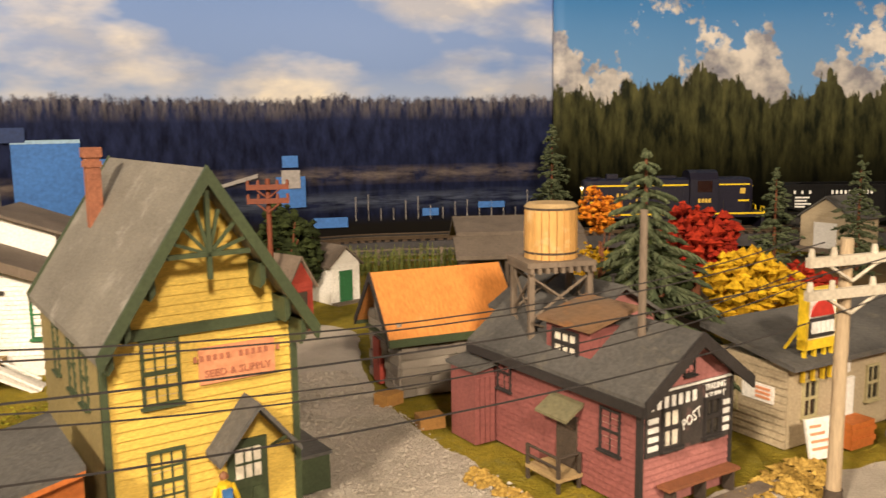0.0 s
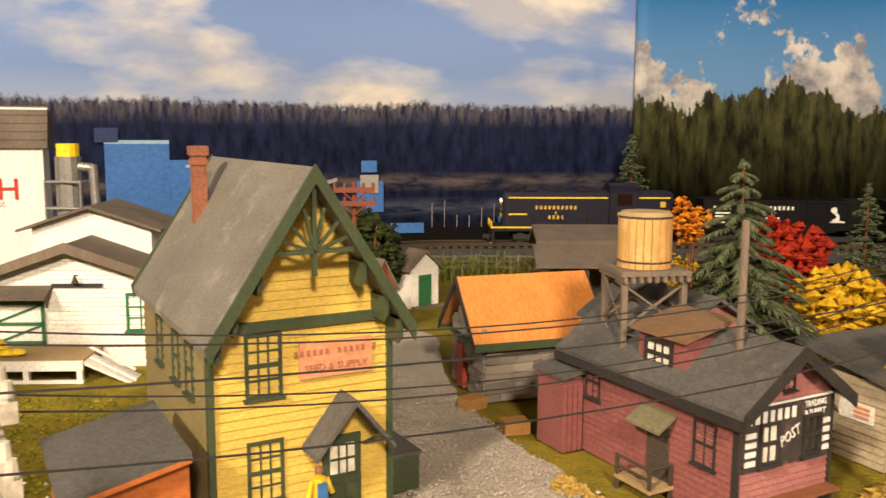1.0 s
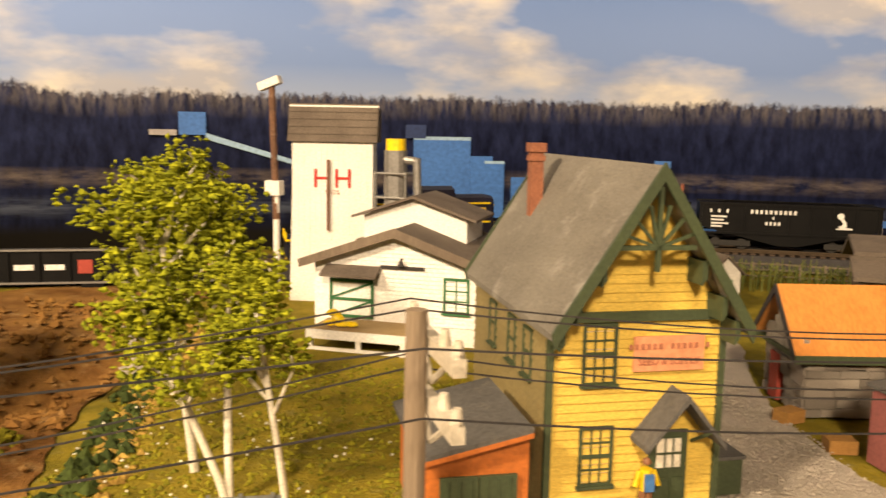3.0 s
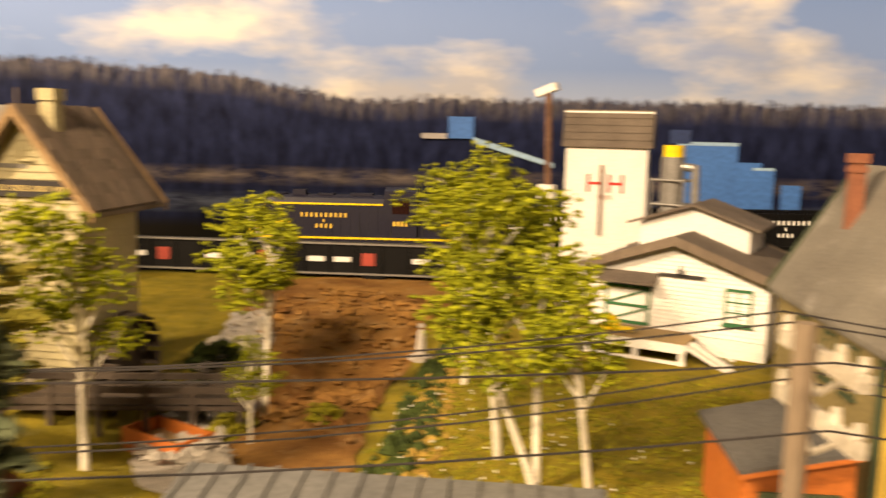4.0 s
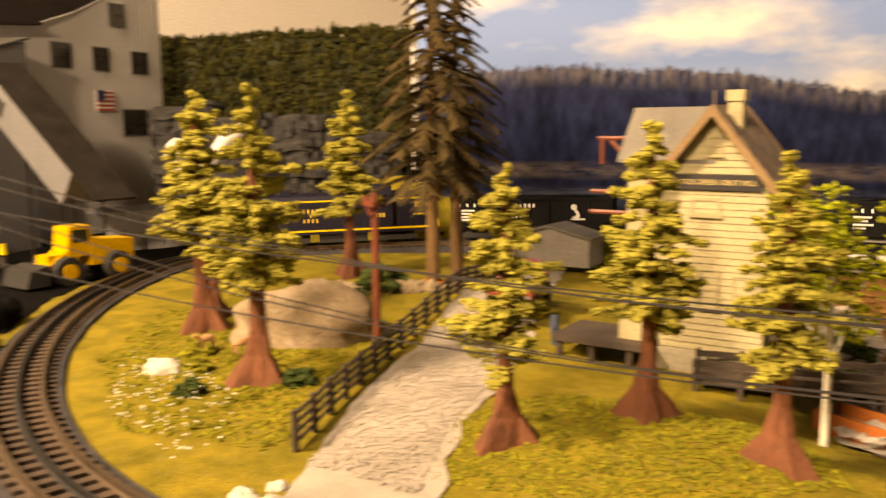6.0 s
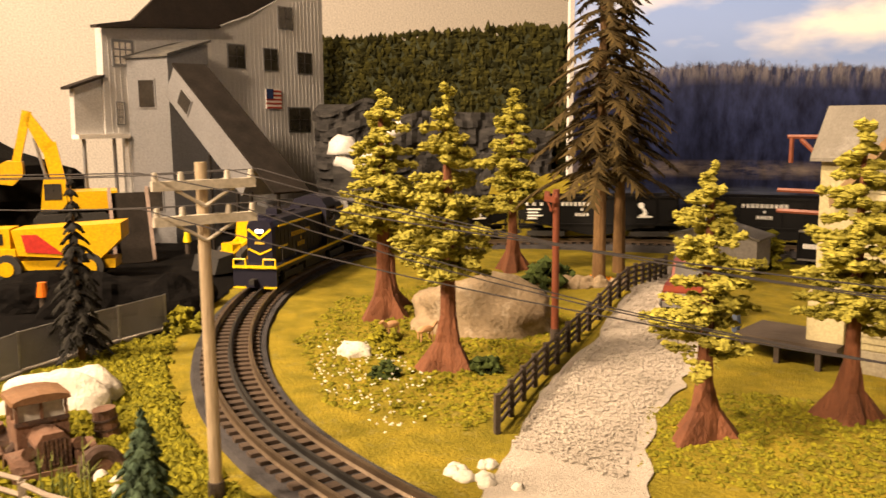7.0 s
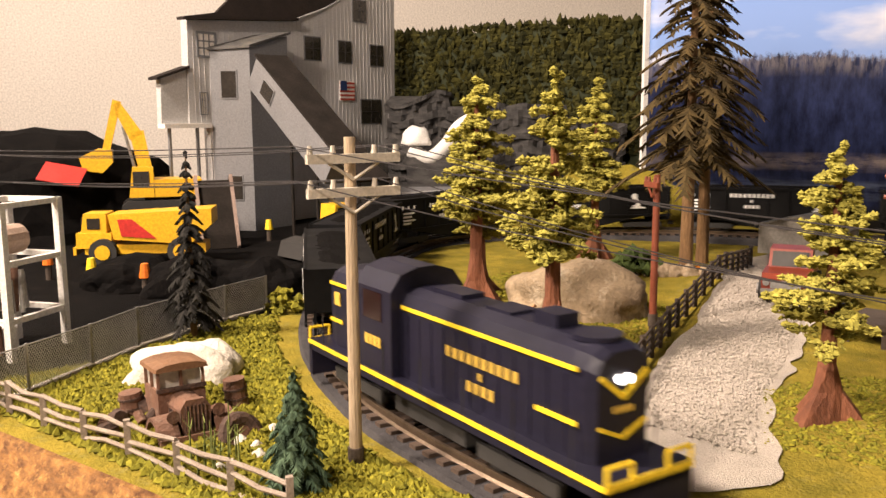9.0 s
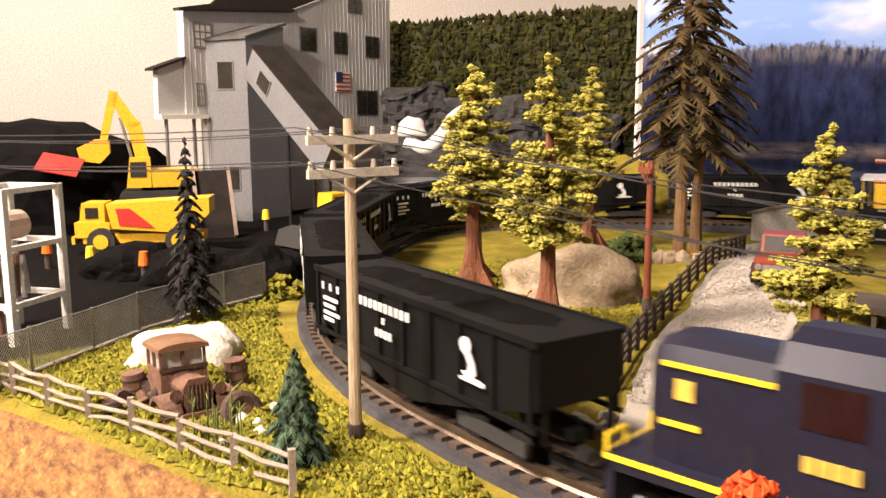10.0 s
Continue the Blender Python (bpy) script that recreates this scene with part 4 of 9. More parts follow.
        box(bm, -0.0142 + 0.0036 * k, -0.0112 + 0.0036 * k, -0.0012, 0.0, 0, 0.039)
        part("plank", bm, MAROON, s)
    bm = B()
    prism(bm, [(-0.016, 0.043), (0.001, 0.0455), (0.001, 0.0475), (-0.016, 0.045)], -0.003, 0.027)
    part("roof", bm, ROOF_DARK, s)
    # wooden pad
    p = thing("cable_spool_box", pose(0.021, 0.484, 0.013, 0, 0, 20), "small tan wooden crate on the grass", "crate")
    bm = B()
    box(bm, -0.008, 0.008, -0.006, 0.006, 0, 0.008)
    part("body", bm, surf("tan_crate", (0.42, 0.22, 0.06), (0.32, 0.16, 0.045), 60, 500, 0.8, 0.3), p)
    p2 = copy_thing(p, pose(-0.007, 0.527, 0.013, 0, 0, 50))


def water_tank():
    o = thing("water_tank", pose(0.0915, 0.460, 0.014, 0, 0, 14), "ochre wooden water tank on a timber trestle over the store roof", "water tank")
    zb = 0.107
    n = 22
    for k in range(n):
        a = 2 * math.pi * k / n
        bm = B()
        box(bm, -0.0019, 0.0019, -0.001, 0.001, 0, 0.029, pose(0.0138 * math.sin(a), -0.0138 * math.cos(a), zb, 0, 0, math.degrees(a)))
        part("stave", bm, TANK_WOOD, o)
    bm = B()
    tube(bm, (0, 0, zb + 0.001), (0, 0, zb + 0.027), 0.0134, n=24)
    part("tank_body", bm, TANK_WOOD, o)
    for z in (zb + 0.0275, zb + 0.003):
        bm = B()
        tube(bm, (0, 0, z), (0, 0, z + 0.0012), 0.0150, n=28)
        part("hoop", bm, WOOD_DARK, o)
    bm = B()
    tube(bm, (0, 0, zb + 0.0288), (0, 0, zb + 0.031), 0.0152, 0.0130, 28)
    part("lid", bm, WOOD_TAN, o)
    bm = B()
    box(bm, -0.020, 0.020, -0.018, 0.018, zb - 0.003, zb - 0.0002)
    part("platform", bm, WOOD, o)
    for k in range(9):
        bm = B()
        box(bm, -0.019 + k * 0.0045, -0.017 + k * 0.0045, -0.020, 0.020, zb - 0.006, zb - 0.003)
        part("joist", bm, WOOD, o)
    c = ((-0.017, -0.015), (0.017, -0.015), (0.017, 0.015), (-0.017, 0.015))
    for x, y in c:
        bm = B()
        box(bm, x - 0.0016, x + 0.0016, y - 0.0016, y + 0.0016, 0.055, zb - 0.006)
        part("leg", bm, WOOD, o)
    for (x0, y0), (x1, y1) in zip(c, c[1:] + c[:1]):
        for z0, z1 in ((zb - 0.008, zb - 0.032), (zb - 0.032, zb - 0.008), (zb - 0.034, zb - 0.046)):
            bm = B()
            tube(bm, (x0, y0, z0), (x1, y1, z1), 0.0008, n=5)
            part("brace", bm, WOOD, o)


def feed_mill():
    """The white feed warehouse with its tall head house."""
    o = thing("feed_warehouse", pose(-0.320, 0.600, 0.012, 0, 0, 8), "white clapboard feed warehouse with brown roofs and loading dock", "warehouse")
    w, d, ze, zr = 0.150, 0.12, 0.068, 0.094
    walls(o, w, d, ze, zr, WHITE)

    def gab(z):
        h = w / 2 if z <= ze else w / 2 * max(0, (zr - z) / (zr - ze))
        return (-h, h)
    boards(o, WHITE, gab, 0.016, zr, 0.0036)
    gable_roof(o, w, d, ze, zr, 0.010, 0.003, FELT, trim=WOOD)
    bm = B()
    box(bm, -0.014, 0.024, -0.003, 0.0, 0.0635, 0.066)
    part("door_rail", bm, BLACK_TRIM, o)
    bm = B()
    box(bm, -0.060, -0.020, -0.0026, -0.0009, 0.019, 0.052)
    dr = part("sliding_door", bm, WHITE, o)
    for a in ((-0.060, -0.0575, 0.019, 0.052), (-0.0225, -0.020, 0.019, 0.052), (-0.060, -0.020, 0.050, 0.0525), (-0.060, -0.020, 0.034, 0.0362), (-0.060, -0.020, 0.019, 0.0215)):
        bm = B()
        box(bm, a[0], a[1], -0.004, -0.0024, a[2], a[3])
        part("door_rail_green", bm, GREEN_DOOR, dr)
    for x0, z0, x1, z1 in ((-0.058, 0.036, -0.022, 0.050), (-0.058, 0.020, -0.022, 0.034)):
        bm = B()
        tube(bm, (x0, -0.0035, z0), (x1, -0.0035, z1), 0.0009, n=5)
        part("door_brace", bm, GREEN_DOOR, dr)
    bm = B()
    prism(bm, [(-0.0005, 0.062), (-0.018, 0.056), (-0.018, 0.058), (-0.0005, 0.0645)], -0.064, -0.014, "x")
    part("awning", bm, FELT, o)
    window(o, 0.052, 0.043, 0.018, 0.026, frame=GREEN_DOOR, pane=GLASS_DARK, bars=(2, 3))
    bm = B()
    tube(bm, (0.005, -0.001, 0.072), (0.005, -0.006, 0.073), 0.0005, n=5)
    tube(bm, (0.005, -0.006, 0.073), (0.005, -0.006, 0.067), 0.0006, 0.003, 8)
    part("wall_lamp", bm, BLACK_TRIM, o)
    # monitor
    bm = B()
    prism(bm, [(-0.048, 0.070), (0.048, 0.070), (0.048, 0.103), (0.0, 0.119), (-0.048, 0.103)], 0.050, 0.115)
    mo = part("monitor", bm, WHITE, o)
    for s in (-1, 1):
        bm = B()
        prism(bm, [(0.0, 0.1195), (s * 0.058, 0.1003), (s * 0.058, 0.1025), (0.0, 0.1222)], 0.042, 0.120)
        part("roof", bm, FELT, mo)
    # dock
    bm = B()
    box(bm, -0.062, 0.022, -0.046, -0.001, 0.013, 0.017)
    dk = part("dock", bm, WOOD_TAN, o)
    bm = B()
    box(bm, -0.063, 0.023, -0.048, -0.0455, 0.010, 0.0172)
    part("dock_edge", bm, WHITE, dk)
    bm = B()
    box(bm, -0.063, 0.023, -0.048, -0.0455, 0.0005, 0.003)
    part("dock_rail", bm, WHITE, dk)
    for x in (-0.062, -0.020, 0.018):
        bm = B()
        box(bm, x, x + 0.004, -0.047, -0.043, -0.004, 0.012)
        part("post", bm, WHITE, dk)
    for k in range(2):
        bm = B()
        tube(bm, (0.026, -0.040, 0.026 - k * 0.008), (0.060, -0.046, 0.010 - k * 0.008), 0.0012, n=6)
        part("ramp_rail", bm, WHITE, dk)
    bm = B()
    prism(bm, [(0.023, 0.0165), (0.062, -0.002), (0.062, -0.004), (0.023, 0.0140)], -0.046, -0.024)
    part("ramp", bm, WHITE, dk)
    # sacks
    sk = thing("feed_sacks", pose(-0.355, 0.560, 0.029, 0, 0, 8), "pile of yellow feed sacks on the loading dock", "sack")
    rnd = random.Random(2)
    for k, (x, z) in enumerate(((-0.006, 0.003), (0.004, 0.003), (0.012, 0.0035), (0.0, 0.008), (-0.004, 0.012))):
        bm = B()
        rock_mesh(bm, (x, 0, z), 0.006, 0.005, 0.0035, k, 0.15, 2)
        part("sack", bm, LOCO_YELLOW, sk)
    # head house
    t = thing("head_house", pose(-0.4531, 0.7211, 0.012, 0, 0, 20) @ Matrix.Diagonal((0.92, 0.47, 1.0, 1.0)), "tall white grain head house with shingled top and red letters", "tower")
    bm = B()
    prism(bm, [(-0.049, 0), (0.047, 0), (0.044, 0.170), (-0.044, 0.170)], 0, 0.075)
    part("wall", bm, WHITE, t)
    for k in range(15):
        bm = B()
        x = -0.045 + k * 0.0064
        box(bm, x - 0.0004, x + 0.0004, -0.0008, 0.0, 0, 0.168)
        part("batten", bm, WHITE, t)
    for j in range(5):
        bm = B()
        z = 0.166 + j * 0.0075
        prism(bm, [(-0.0075 + j * 0.0048, z + 0.0008), (-0.0075 + j * 0.0048, z), (0.0 + j * 0.0048, z + 0.007), (0.0 + j * 0.0048, z + 0.0085)], -0.050, 0.050, "x")
        part("shingle_course", bm, FELT, t)
    bm = B()
    prism(bm, [(-0.004, 0.166), (0.02, 0.200), (0.075, 0.200), (0.079, 0.166)], -0.0495, 0.0495, "x")
    part("roof", bm, FELT, t)
    bm = B()
    box(bm, -0.050, 0.050, 0.016, 0.026, 0.200, 0.203)
    part("ridge_cap", bm, WHITE, t)
    for x in (-0.0205, 0.003):
        for dx in (0.0, 0.0143):
            bm = B()
            box(bm, x + dx, x + dx + 0.0032, -0.0022, -0.0008, 0.1195, 0.1385)
            part("letter_h", bm, RED_PAINT, t)
        bm = B()
        box(bm, x, x + 0.0175, -0.0021, -0.0009, 0.1278, 0.1304)
        part("letter_h", bm, RED_PAINT, t)
    writing("FEEDS", 0.0062, INK, t, pose(0.0, -0.0016, 0.1145, 90))
    bm = B()
    box(bm, -0.0060, -0.0025, -0.008, -0.004, 0.075, 0.148)
    part("downpipe", bm, RUST, t)
    # elevator leg
    g = thing("elevator_leg", pose(-0.515, 0.705, 0.012, 0, 0, 8), "thin grey grain elevator leg with hooded top", "elevator")
    bm = B()
    tube(bm, (0.004, 0, 0.085), (0.0, 0, 0.222), 0.0036, n=8)
    part("leg", bm, RUST, g)
    bm = B()
    box(bm, -0.012, 0.012, -0.005, 0.005, -0.004, 0.004, pose(-0.002, 0, 0.224, 0, -20, 0))
    part("hood", bm, WHITE, g)
    bm = B()
    box(bm, -0.006, 0.010, -0.006, 0.006, 0.110, 0.125)
    tube(bm, (0.004, 0, -0.002), (0.004, 0, 0.110), 0.0034, n=8)
    part("boot", bm, WHITE, g)
    # dust collector
    c = thing("dust_collector", pose(-0.371, 0.70, 0.022), "grey steel dust collector with yellow top", "machine")
    bm = B()
    tube(bm, (0, 0, 0.095), (0, 0, 0.150), 0.011, n=14)
    tube(bm, (0, 0, 0.095), (0, 0, 0.06), 0.011, 0.004, 14)
    part("drum", bm, STEEL, c)
    bm = B()
    tube(bm, (0, 0, 0.150), (0, 0, 0.161), 0.0095, n=14)
    part("cap", bm, LOCO_YELLOW, c)
    for k in range(4):
        bm = B()
        x, y = (-0.016, 0.016)[k % 2], (-0.012, 0.012)[k // 2]
        tube(bm, (x, y, 0), (x, y, 0.13), 0.0012, n=6)
        part("post", bm, STEEL, c)
    for z in (0.105, 0.128):
        bm = B()
        for a, b in (((-0.016, -0.012), (0.016, -0.012)), ((0.016, -0.012), (0.016, 0.012)), ((-0.016, 0.012), (0.016, 0.012)), ((-0.016, -0.012), (-0.016, 0.012))):
            tube(bm, (*a, z), (*b, z), 0.0012, n=6)
        part("ring", bm, STEEL, c)
    bm = B()
    tube(bm, (0.0, 0, 0.142), (0.022, 0, 0.140), 0.004, n=10)
    tube(bm, (0.022, 0, 0.143), (0.024, 0, 0.090), 0.004, n=10)
    tube(bm, (0.024, 0, 0.105), (0.055, 0.0, 0.085), 0.0035, n=10)
    part("duct", bm, STEEL, c)


GREEN_DOOR = surf("bright_green_paint", (0.03, 0.15, 0.055), (0.025, 0.115, 0.045), 30, 500, 0.6, 0.1)


def grist_mill():
    """The cream mill over the creek."""
    o = thing("grist_mill", pose(-0.5813, 0.1867, 0.026, 0, 0, 27.8), "tall cream clapboard mill with wooden shingle roof", "mill")
    w, d, ze, zr = 0.0726, 0.064, 0.129, 0.174
    walls(o, w, d, ze, zr, CREAM)

    def gab(z):
        h = w / 2 if z <= ze else w / 2 * max(0, (zr - z) / (zr - ze))
        return (-h, h)
    boards(o, CREAM, gab, 0.0, zr - 0.004, 0.0048)
    gable_roof(o, w, d, ze, zr, 0.012, 0.0028, SHINGLE, side=0.016, trim=surf("brown_bargeboard", (0.27, 0.17, 0.08), (0.22, 0.14, 0.065), 30, 500, 0.7, 0.2))
    # shingle courses on the creek side of the roof
    L = math.hypot(w / 2 + 0.016, (zr - ze) * (1 + 0.032 / w))
    ang = math.degrees(math.atan2(zr - ze, w / 2))
    rnd = random.Random(8)
    me = bpy.data.meshes.new("shingle")
    bm = box(B(), -0.0036, 0.0036, 0, 0.0105, 0, 0.0011)
    bm.to_mesh(me)
    bm.free()
    me.materials.append(SHINGLE)
    for j in range(9):
        for i in range(10):
            s = j * L / 9.3
            x = math.cos(radians(ang)) * s
            z = zr + 0.0034 - math.sin(radians(ang)) * s
            ob = shared("shingle", me, o, pose(x, -0.010 + i * 0.0078 + (j % 2) * 0.0038, z, 0, 0, 0) @ pose(0, 0, 0, 0, ang, 0) @ pose(0, 0, 0.0006 + rnd.uniform(0, .0004), 0, 0, -90 + rnd.uniform(-3, 3)) @ pose(0, 0, 0, -5, 0, 0))
    bm = B()
    box(bm, -0.0345, 0.0325, -0.003, -0.0012, 0.1200, 0.1306)
    sg = part("sign_board", bm, BLACK_TRIM, o, "black sign board with cream letters")
    writing("TURTLE CREEK GRIST MILL", 0.0050, surf("cream_letter", (0.70, 0.55, 0.22), (0.62, 0.48, 0.19), 50, 300, 0.6, 0), sg, pose(-0.001, -0.0032, 0.1253, 90))
    window(o, 0.0, 0.150, 0.008, 0.012, frame=CREAM, pane=CREAM, bars=(1, 4))
    window(o, -0.006, 0.108, 0.017, 0.009, frame=CREAM, pane=CURTAIN, bars=(1, 1))
    window(o, -0.002, 0.050, 0.012, 0.026, frame=CREAM, pane=CURTAIN, bars=(1, 2))
    window(o, -0.028, 0.048, 0.012, 0.024, frame=CREAM, pane=GLASS_DARK, bars=(1, 2))
    window(o, 0.022, 0.048, 0.012, 0.024, frame=CREAM, pane=CURTAIN, bars=(1, 2))
    bm = B()
    box(bm, -0.0370, 0.0370, -0.003, 0.0655, -0.05, 0.004)
    part("foundation", bm, surf("pale_concrete", (0.42, 0.38, 0.28), (0.34, 0.30, 0.22), 20, 400, 0.9, 0.4), o)
    # chimney and finial
    bm = B()
    box(bm, 0.0050, 0.0148, 0.0070, 0.0168, 0.150, 0.185)
    box(bm, 0.0038, 0.0160, 0.0058, 0.0180, 0.181, 0.1885)
    part("chimney", bm, CREAM, o)
    bm = B()
    tube(bm, (0, -0.008, zr), (0, -0.008, zr + 0.014), 0.0007, n=6)
    part("finial", bm, WOOD, o)
    # rear wing
    bm = B()
    prism(bm, [(0.006, 0), (0.060, 0), (0.060, 0.142), (0.033, 0.1745), (0.006, 0.142)], -0.066, -0.034, "x")
    wg = part("wing", bm, CREAM, o)
    for s in (-1, 1):
        bm = B()
        prism(bm, [(0.033, 0.1750), (0.033 + s * 0.034, 0.138), (0.033 + s * 0.034, 0.1405), (0.033, 0.1780)], -0.072, 0.0, "x")
        part("roof", bm, ROOF_GREY, wg)
    # hoist
    for a, b in (((-0.072, 0.03, 0.155), (-0.100, 0.03, 0.155)), ((-0.074, 0.03, 0.138), (-0.090, 0.03, 0.153)), ((-0.097, 0.03, 0.155), (-0.097, 0.03, 0.135)), ((-0.066, 0.025, 0.114), (-0.104, 0.025, 0.114)), ((-0.066, 0.025, 0.098), (-0.104, 0.025, 0.098))):
        bm = B()
        tube(bm, a, b, 0.0018, n=6)
        part("hoist_beam", bm, POLE_RED, o)
    # dock and shed
    bm = B()
    box(bm, -0.115, -0.0395, -0.020, 0.035, 0.002, 0.007)
    dk = part("dock", bm, WOOD_DARK, o)
    for x in (-0.112, -0.085, -0.055):
        bm = B()
        box(bm, x, x + 0.004, -0.018, -0.014, -0.02, 0.002)
        part("post", bm, WOOD_DARK, dk)
    bm = B()
    prism(bm, [(-0.066, 0.007), (-0.040, 0.007), (-0.040, 0.056), (-0.066, 0.044)], -0.006, 0.03)
    part("side_shed", bm, CREAM, o)
    # water wheel
    wh = part("water_wheel", tube(B(), (0.0425, 0.03, 0.012), (0.0445, 0.03, 0.012), 0.030, n=20), WOOD_DARK, o, "dark timber water wheel")
    for k in range(14):
        bm = B()
        box(bm, 0.0405, 0.0565, -0.002, 0.007, 0.026, 0.0275, pose(0, 0.03, 0.012, k * 360 / 14, 0, 0))
        part("paddle", bm, WOOD_DARK, wh)


def flume():
    o = thing("wooden_flume", pose(-0.515, 0.212, 0.018, 0, 0, 41), "dark timber flume bridge across the creek", "bridge")
    bm = B()
    box(bm, -0.075, 0.075, -0.014, 0.014, 0.0, 0.003)
    part("deck", bm, WOOD_DARK, o)
    for y in (-0.0145, 0.0145):
        for z in (0.0045, 0.0115):
            bm = B()
            box(bm, -0.075, 0.075, y - 0.001, y + 0.001, z, z + 0.004)
            part("rail_board", bm, WOOD_DARK, o)
        for k in range(6):
            bm = B()
            x = -0.073 + k * 0.029
            box(bm, x - 0.0015, x + 0.0015, y - 0.0018, y + 0.0018, -0.022, 0.017)
            part("post", bm, WOOD_DARK, o)


yellow_store()
stone_house()
trade_store()
water_tank()
feed_mill()
grist_mill()
flume()


# ---- trees ----
def trunk_mesh(bm, h, r0, r1, flare=0.0, n=11, seed=0, lean=(0, 0)):
    rings = []
    steps = 9
    for j in range(steps + 1):
        f = j / steps
        r = r0 + (r1 - r0) * f
        if flare:
            r += flare * max(0.0, 1 - f * 5) ** 2
        ring = []
        for k in range(n):
            a = 6.28318 * k / n
            kk = 1 + 0.13 * noise.noise(Vector((math.cos(a) * 2 + seed, math.sin(a) * 2, f * 6))) + (0.42 * math.cos(3 * a + seed) * max(0, 1 - f * 5) if flare else 0)
            ring.append(bm.verts.new((r * kk * math.cos(a) + lean[0] * f, r * kk * math.sin(a) + lean[1] * f, h * f - (0.004 if j == 0 else 0))))
        rings.append(ring)
    for a, b in zip(rings, rings[1:]):
        for k in range(n):
            bm.faces.new((a[k], a[(k + 1) % n], b[(k + 1) % n], b[k]))
    bm.faces.new(rings[-1])


def conifer(name, m, h, bare, spread, trunk_r, leaf, bark, seed, label, flare=0.0, whorls=11, per=7, droop=0.25, group="", thin=1.0, fine=5):
    o = thing(name, m, label, "tree", group)
    rnd = random.Random(seed)
    bm = B()
    trunk_mesh(bm, h * 0.95, trunk_r, trunk_r * 0.25, flare, seed=seed)
    part("trunk", bm, bark, o)
    bm = B()
    k = h / 0.15
    for j in range(whorls):
        f = j / (whorls - 1)
        z = h * (bare + (1 - bare) * f)
        reach = spread * (1 - f) ** 0.8 * (0.72 + 0.28 * min(1, f * 4)) + 0.0045 * k
        cnt = max(3, round(per * (1 - 0.4 * f)))
        off = rnd.uniform(0, 6.28)
        for q in range(cnt):
            a = off + 6.28318 * q / cnt + rnd.uniform(-.35, .35)
            r = reach * rnd.uniform(0.55, 1.25)
            z0, tip = z + rnd.uniform(-.010, .010) * k, rnd.uniform(-.06, .16)
            tube(bm, (0, 0, z0), (math.cos(a) * r * .8, math.sin(a) * r * .8, z0 - droop * r * .64), 0.0007 * k, 0.0003 * k, 4)
            for _ in range(max(4, round(fine * (0.35 + 0.65 * r / spread)))):
                t = rnd.uniform(0.12, 1.0) ** 0.8
                side = rnd.uniform(-1, 1) * r * 0.34 * (1.15 - t)
                d = r * t
                c = (math.cos(a) * d - math.sin(a) * side, math.sin(a) * d + math.cos(a) * side, z0 - droop * d * t + tip * d * t * t + rnd.uniform(-.0014, .0022) * k)
                sz = rnd.uniform(.0011, .0024) * k * thin
                clump(bm, c, sz * 1.25, sz, sz * .75, rnd, 0.5)
    clump(bm, (0, 0, h * 0.985), 0.004, 0.004, h * 0.03, rnd)
    part("crown", bm, leaf, o)
    return o


def spray_conifer(name, m, h, bare, spread, trunk_r, leaf, bark, seed, label, whorls=16, per=8, droop=0.3, group="", width=0.16):
    """A spruce of long flat needle sprays."""
    o = thing(name, m, label, "tree", group)
    rnd = random.Random(seed)
    bm = B()
    trunk_mesh(bm, h * 0.97, trunk_r, trunk_r * 0.2, 0, seed=seed)
    part("trunk", bm, bark, o)
    bm = B()
    for j in range(whorls):
        f = j / (whorls - 1)
        z = h * (bare + (0.985 - bare) * f)
        reach = spread * (1 - f) ** 0.8 + 0.05 * spread
        cnt = max(4, round(per * (1 - 0.35 * f)))
        off = rnd.uniform(0, 6.28)
        for k in range(cnt):
            a = off + 6.28318 * k / cnt + rnd.uniform(-.25, .25)
            r = reach * rnd.uniform(0.65, 1.12)
            dirv, sidev = Vector((math.cos(a), math.sin(a), 0)), Vector((-math.sin(a), math.cos(a), 0))
            z0 = z + rnd.uniform(-.012, .012) * h

            def at(t, s=0.0):
                return dirv * (r * t) + sidev * s + Vector((0, 0, z0 - droop * r * t * t))
            steps = 8
            for q in range(steps):
                t0 = 0.12 + 0.88 * q / steps
                t1 = 0.12 + 0.88 * (q + 1.15) / steps
                wd = width * r * (1 - 0.6 * t0) * rnd.uniform(.6, 1.2) + 0.0015
                for s in (-1, 1):
                    tip = at(min(t1 + 0.1, 1.08), s * wd * rnd.uniform(.8, 1.25)) + Vector((0, 0, -0.15 * wd))
                    p0, p1 = at(t0), at(t1)
                    v = [bm.verts.new(p0 + Vector((0, 0, 0.0016))), bm.verts.new(tip), bm.verts.new(p1 + Vector((0, 0, .0012))), bm.verts.new((p0 + p1) / 2 - Vector((0, 0, 0.0022)))]
                    bm.faces.new((v[0], v[1], v[2]))
                    bm.faces.new((v[0], v[3], v[1]))
                    bm.faces.new((v[1], v[3], v[2]))
    part("crown", bm, leaf, o)
    return o


def leaf_tuft(bm, c, size, rnd, n=7):
    for _ in range(n):
        d = Vector((rnd.uniform(-1, 1), rnd.uniform(-1, 1), rnd.uniform(-.8, .8)))
        p = Vector(c) + d * size
        s = size * rnd.uniform(.13, .27)
        clump(bm, p, s, s * rnd.uniform(.6, 1), s * rnd.uniform(.4, .8), rnd, 0.5)


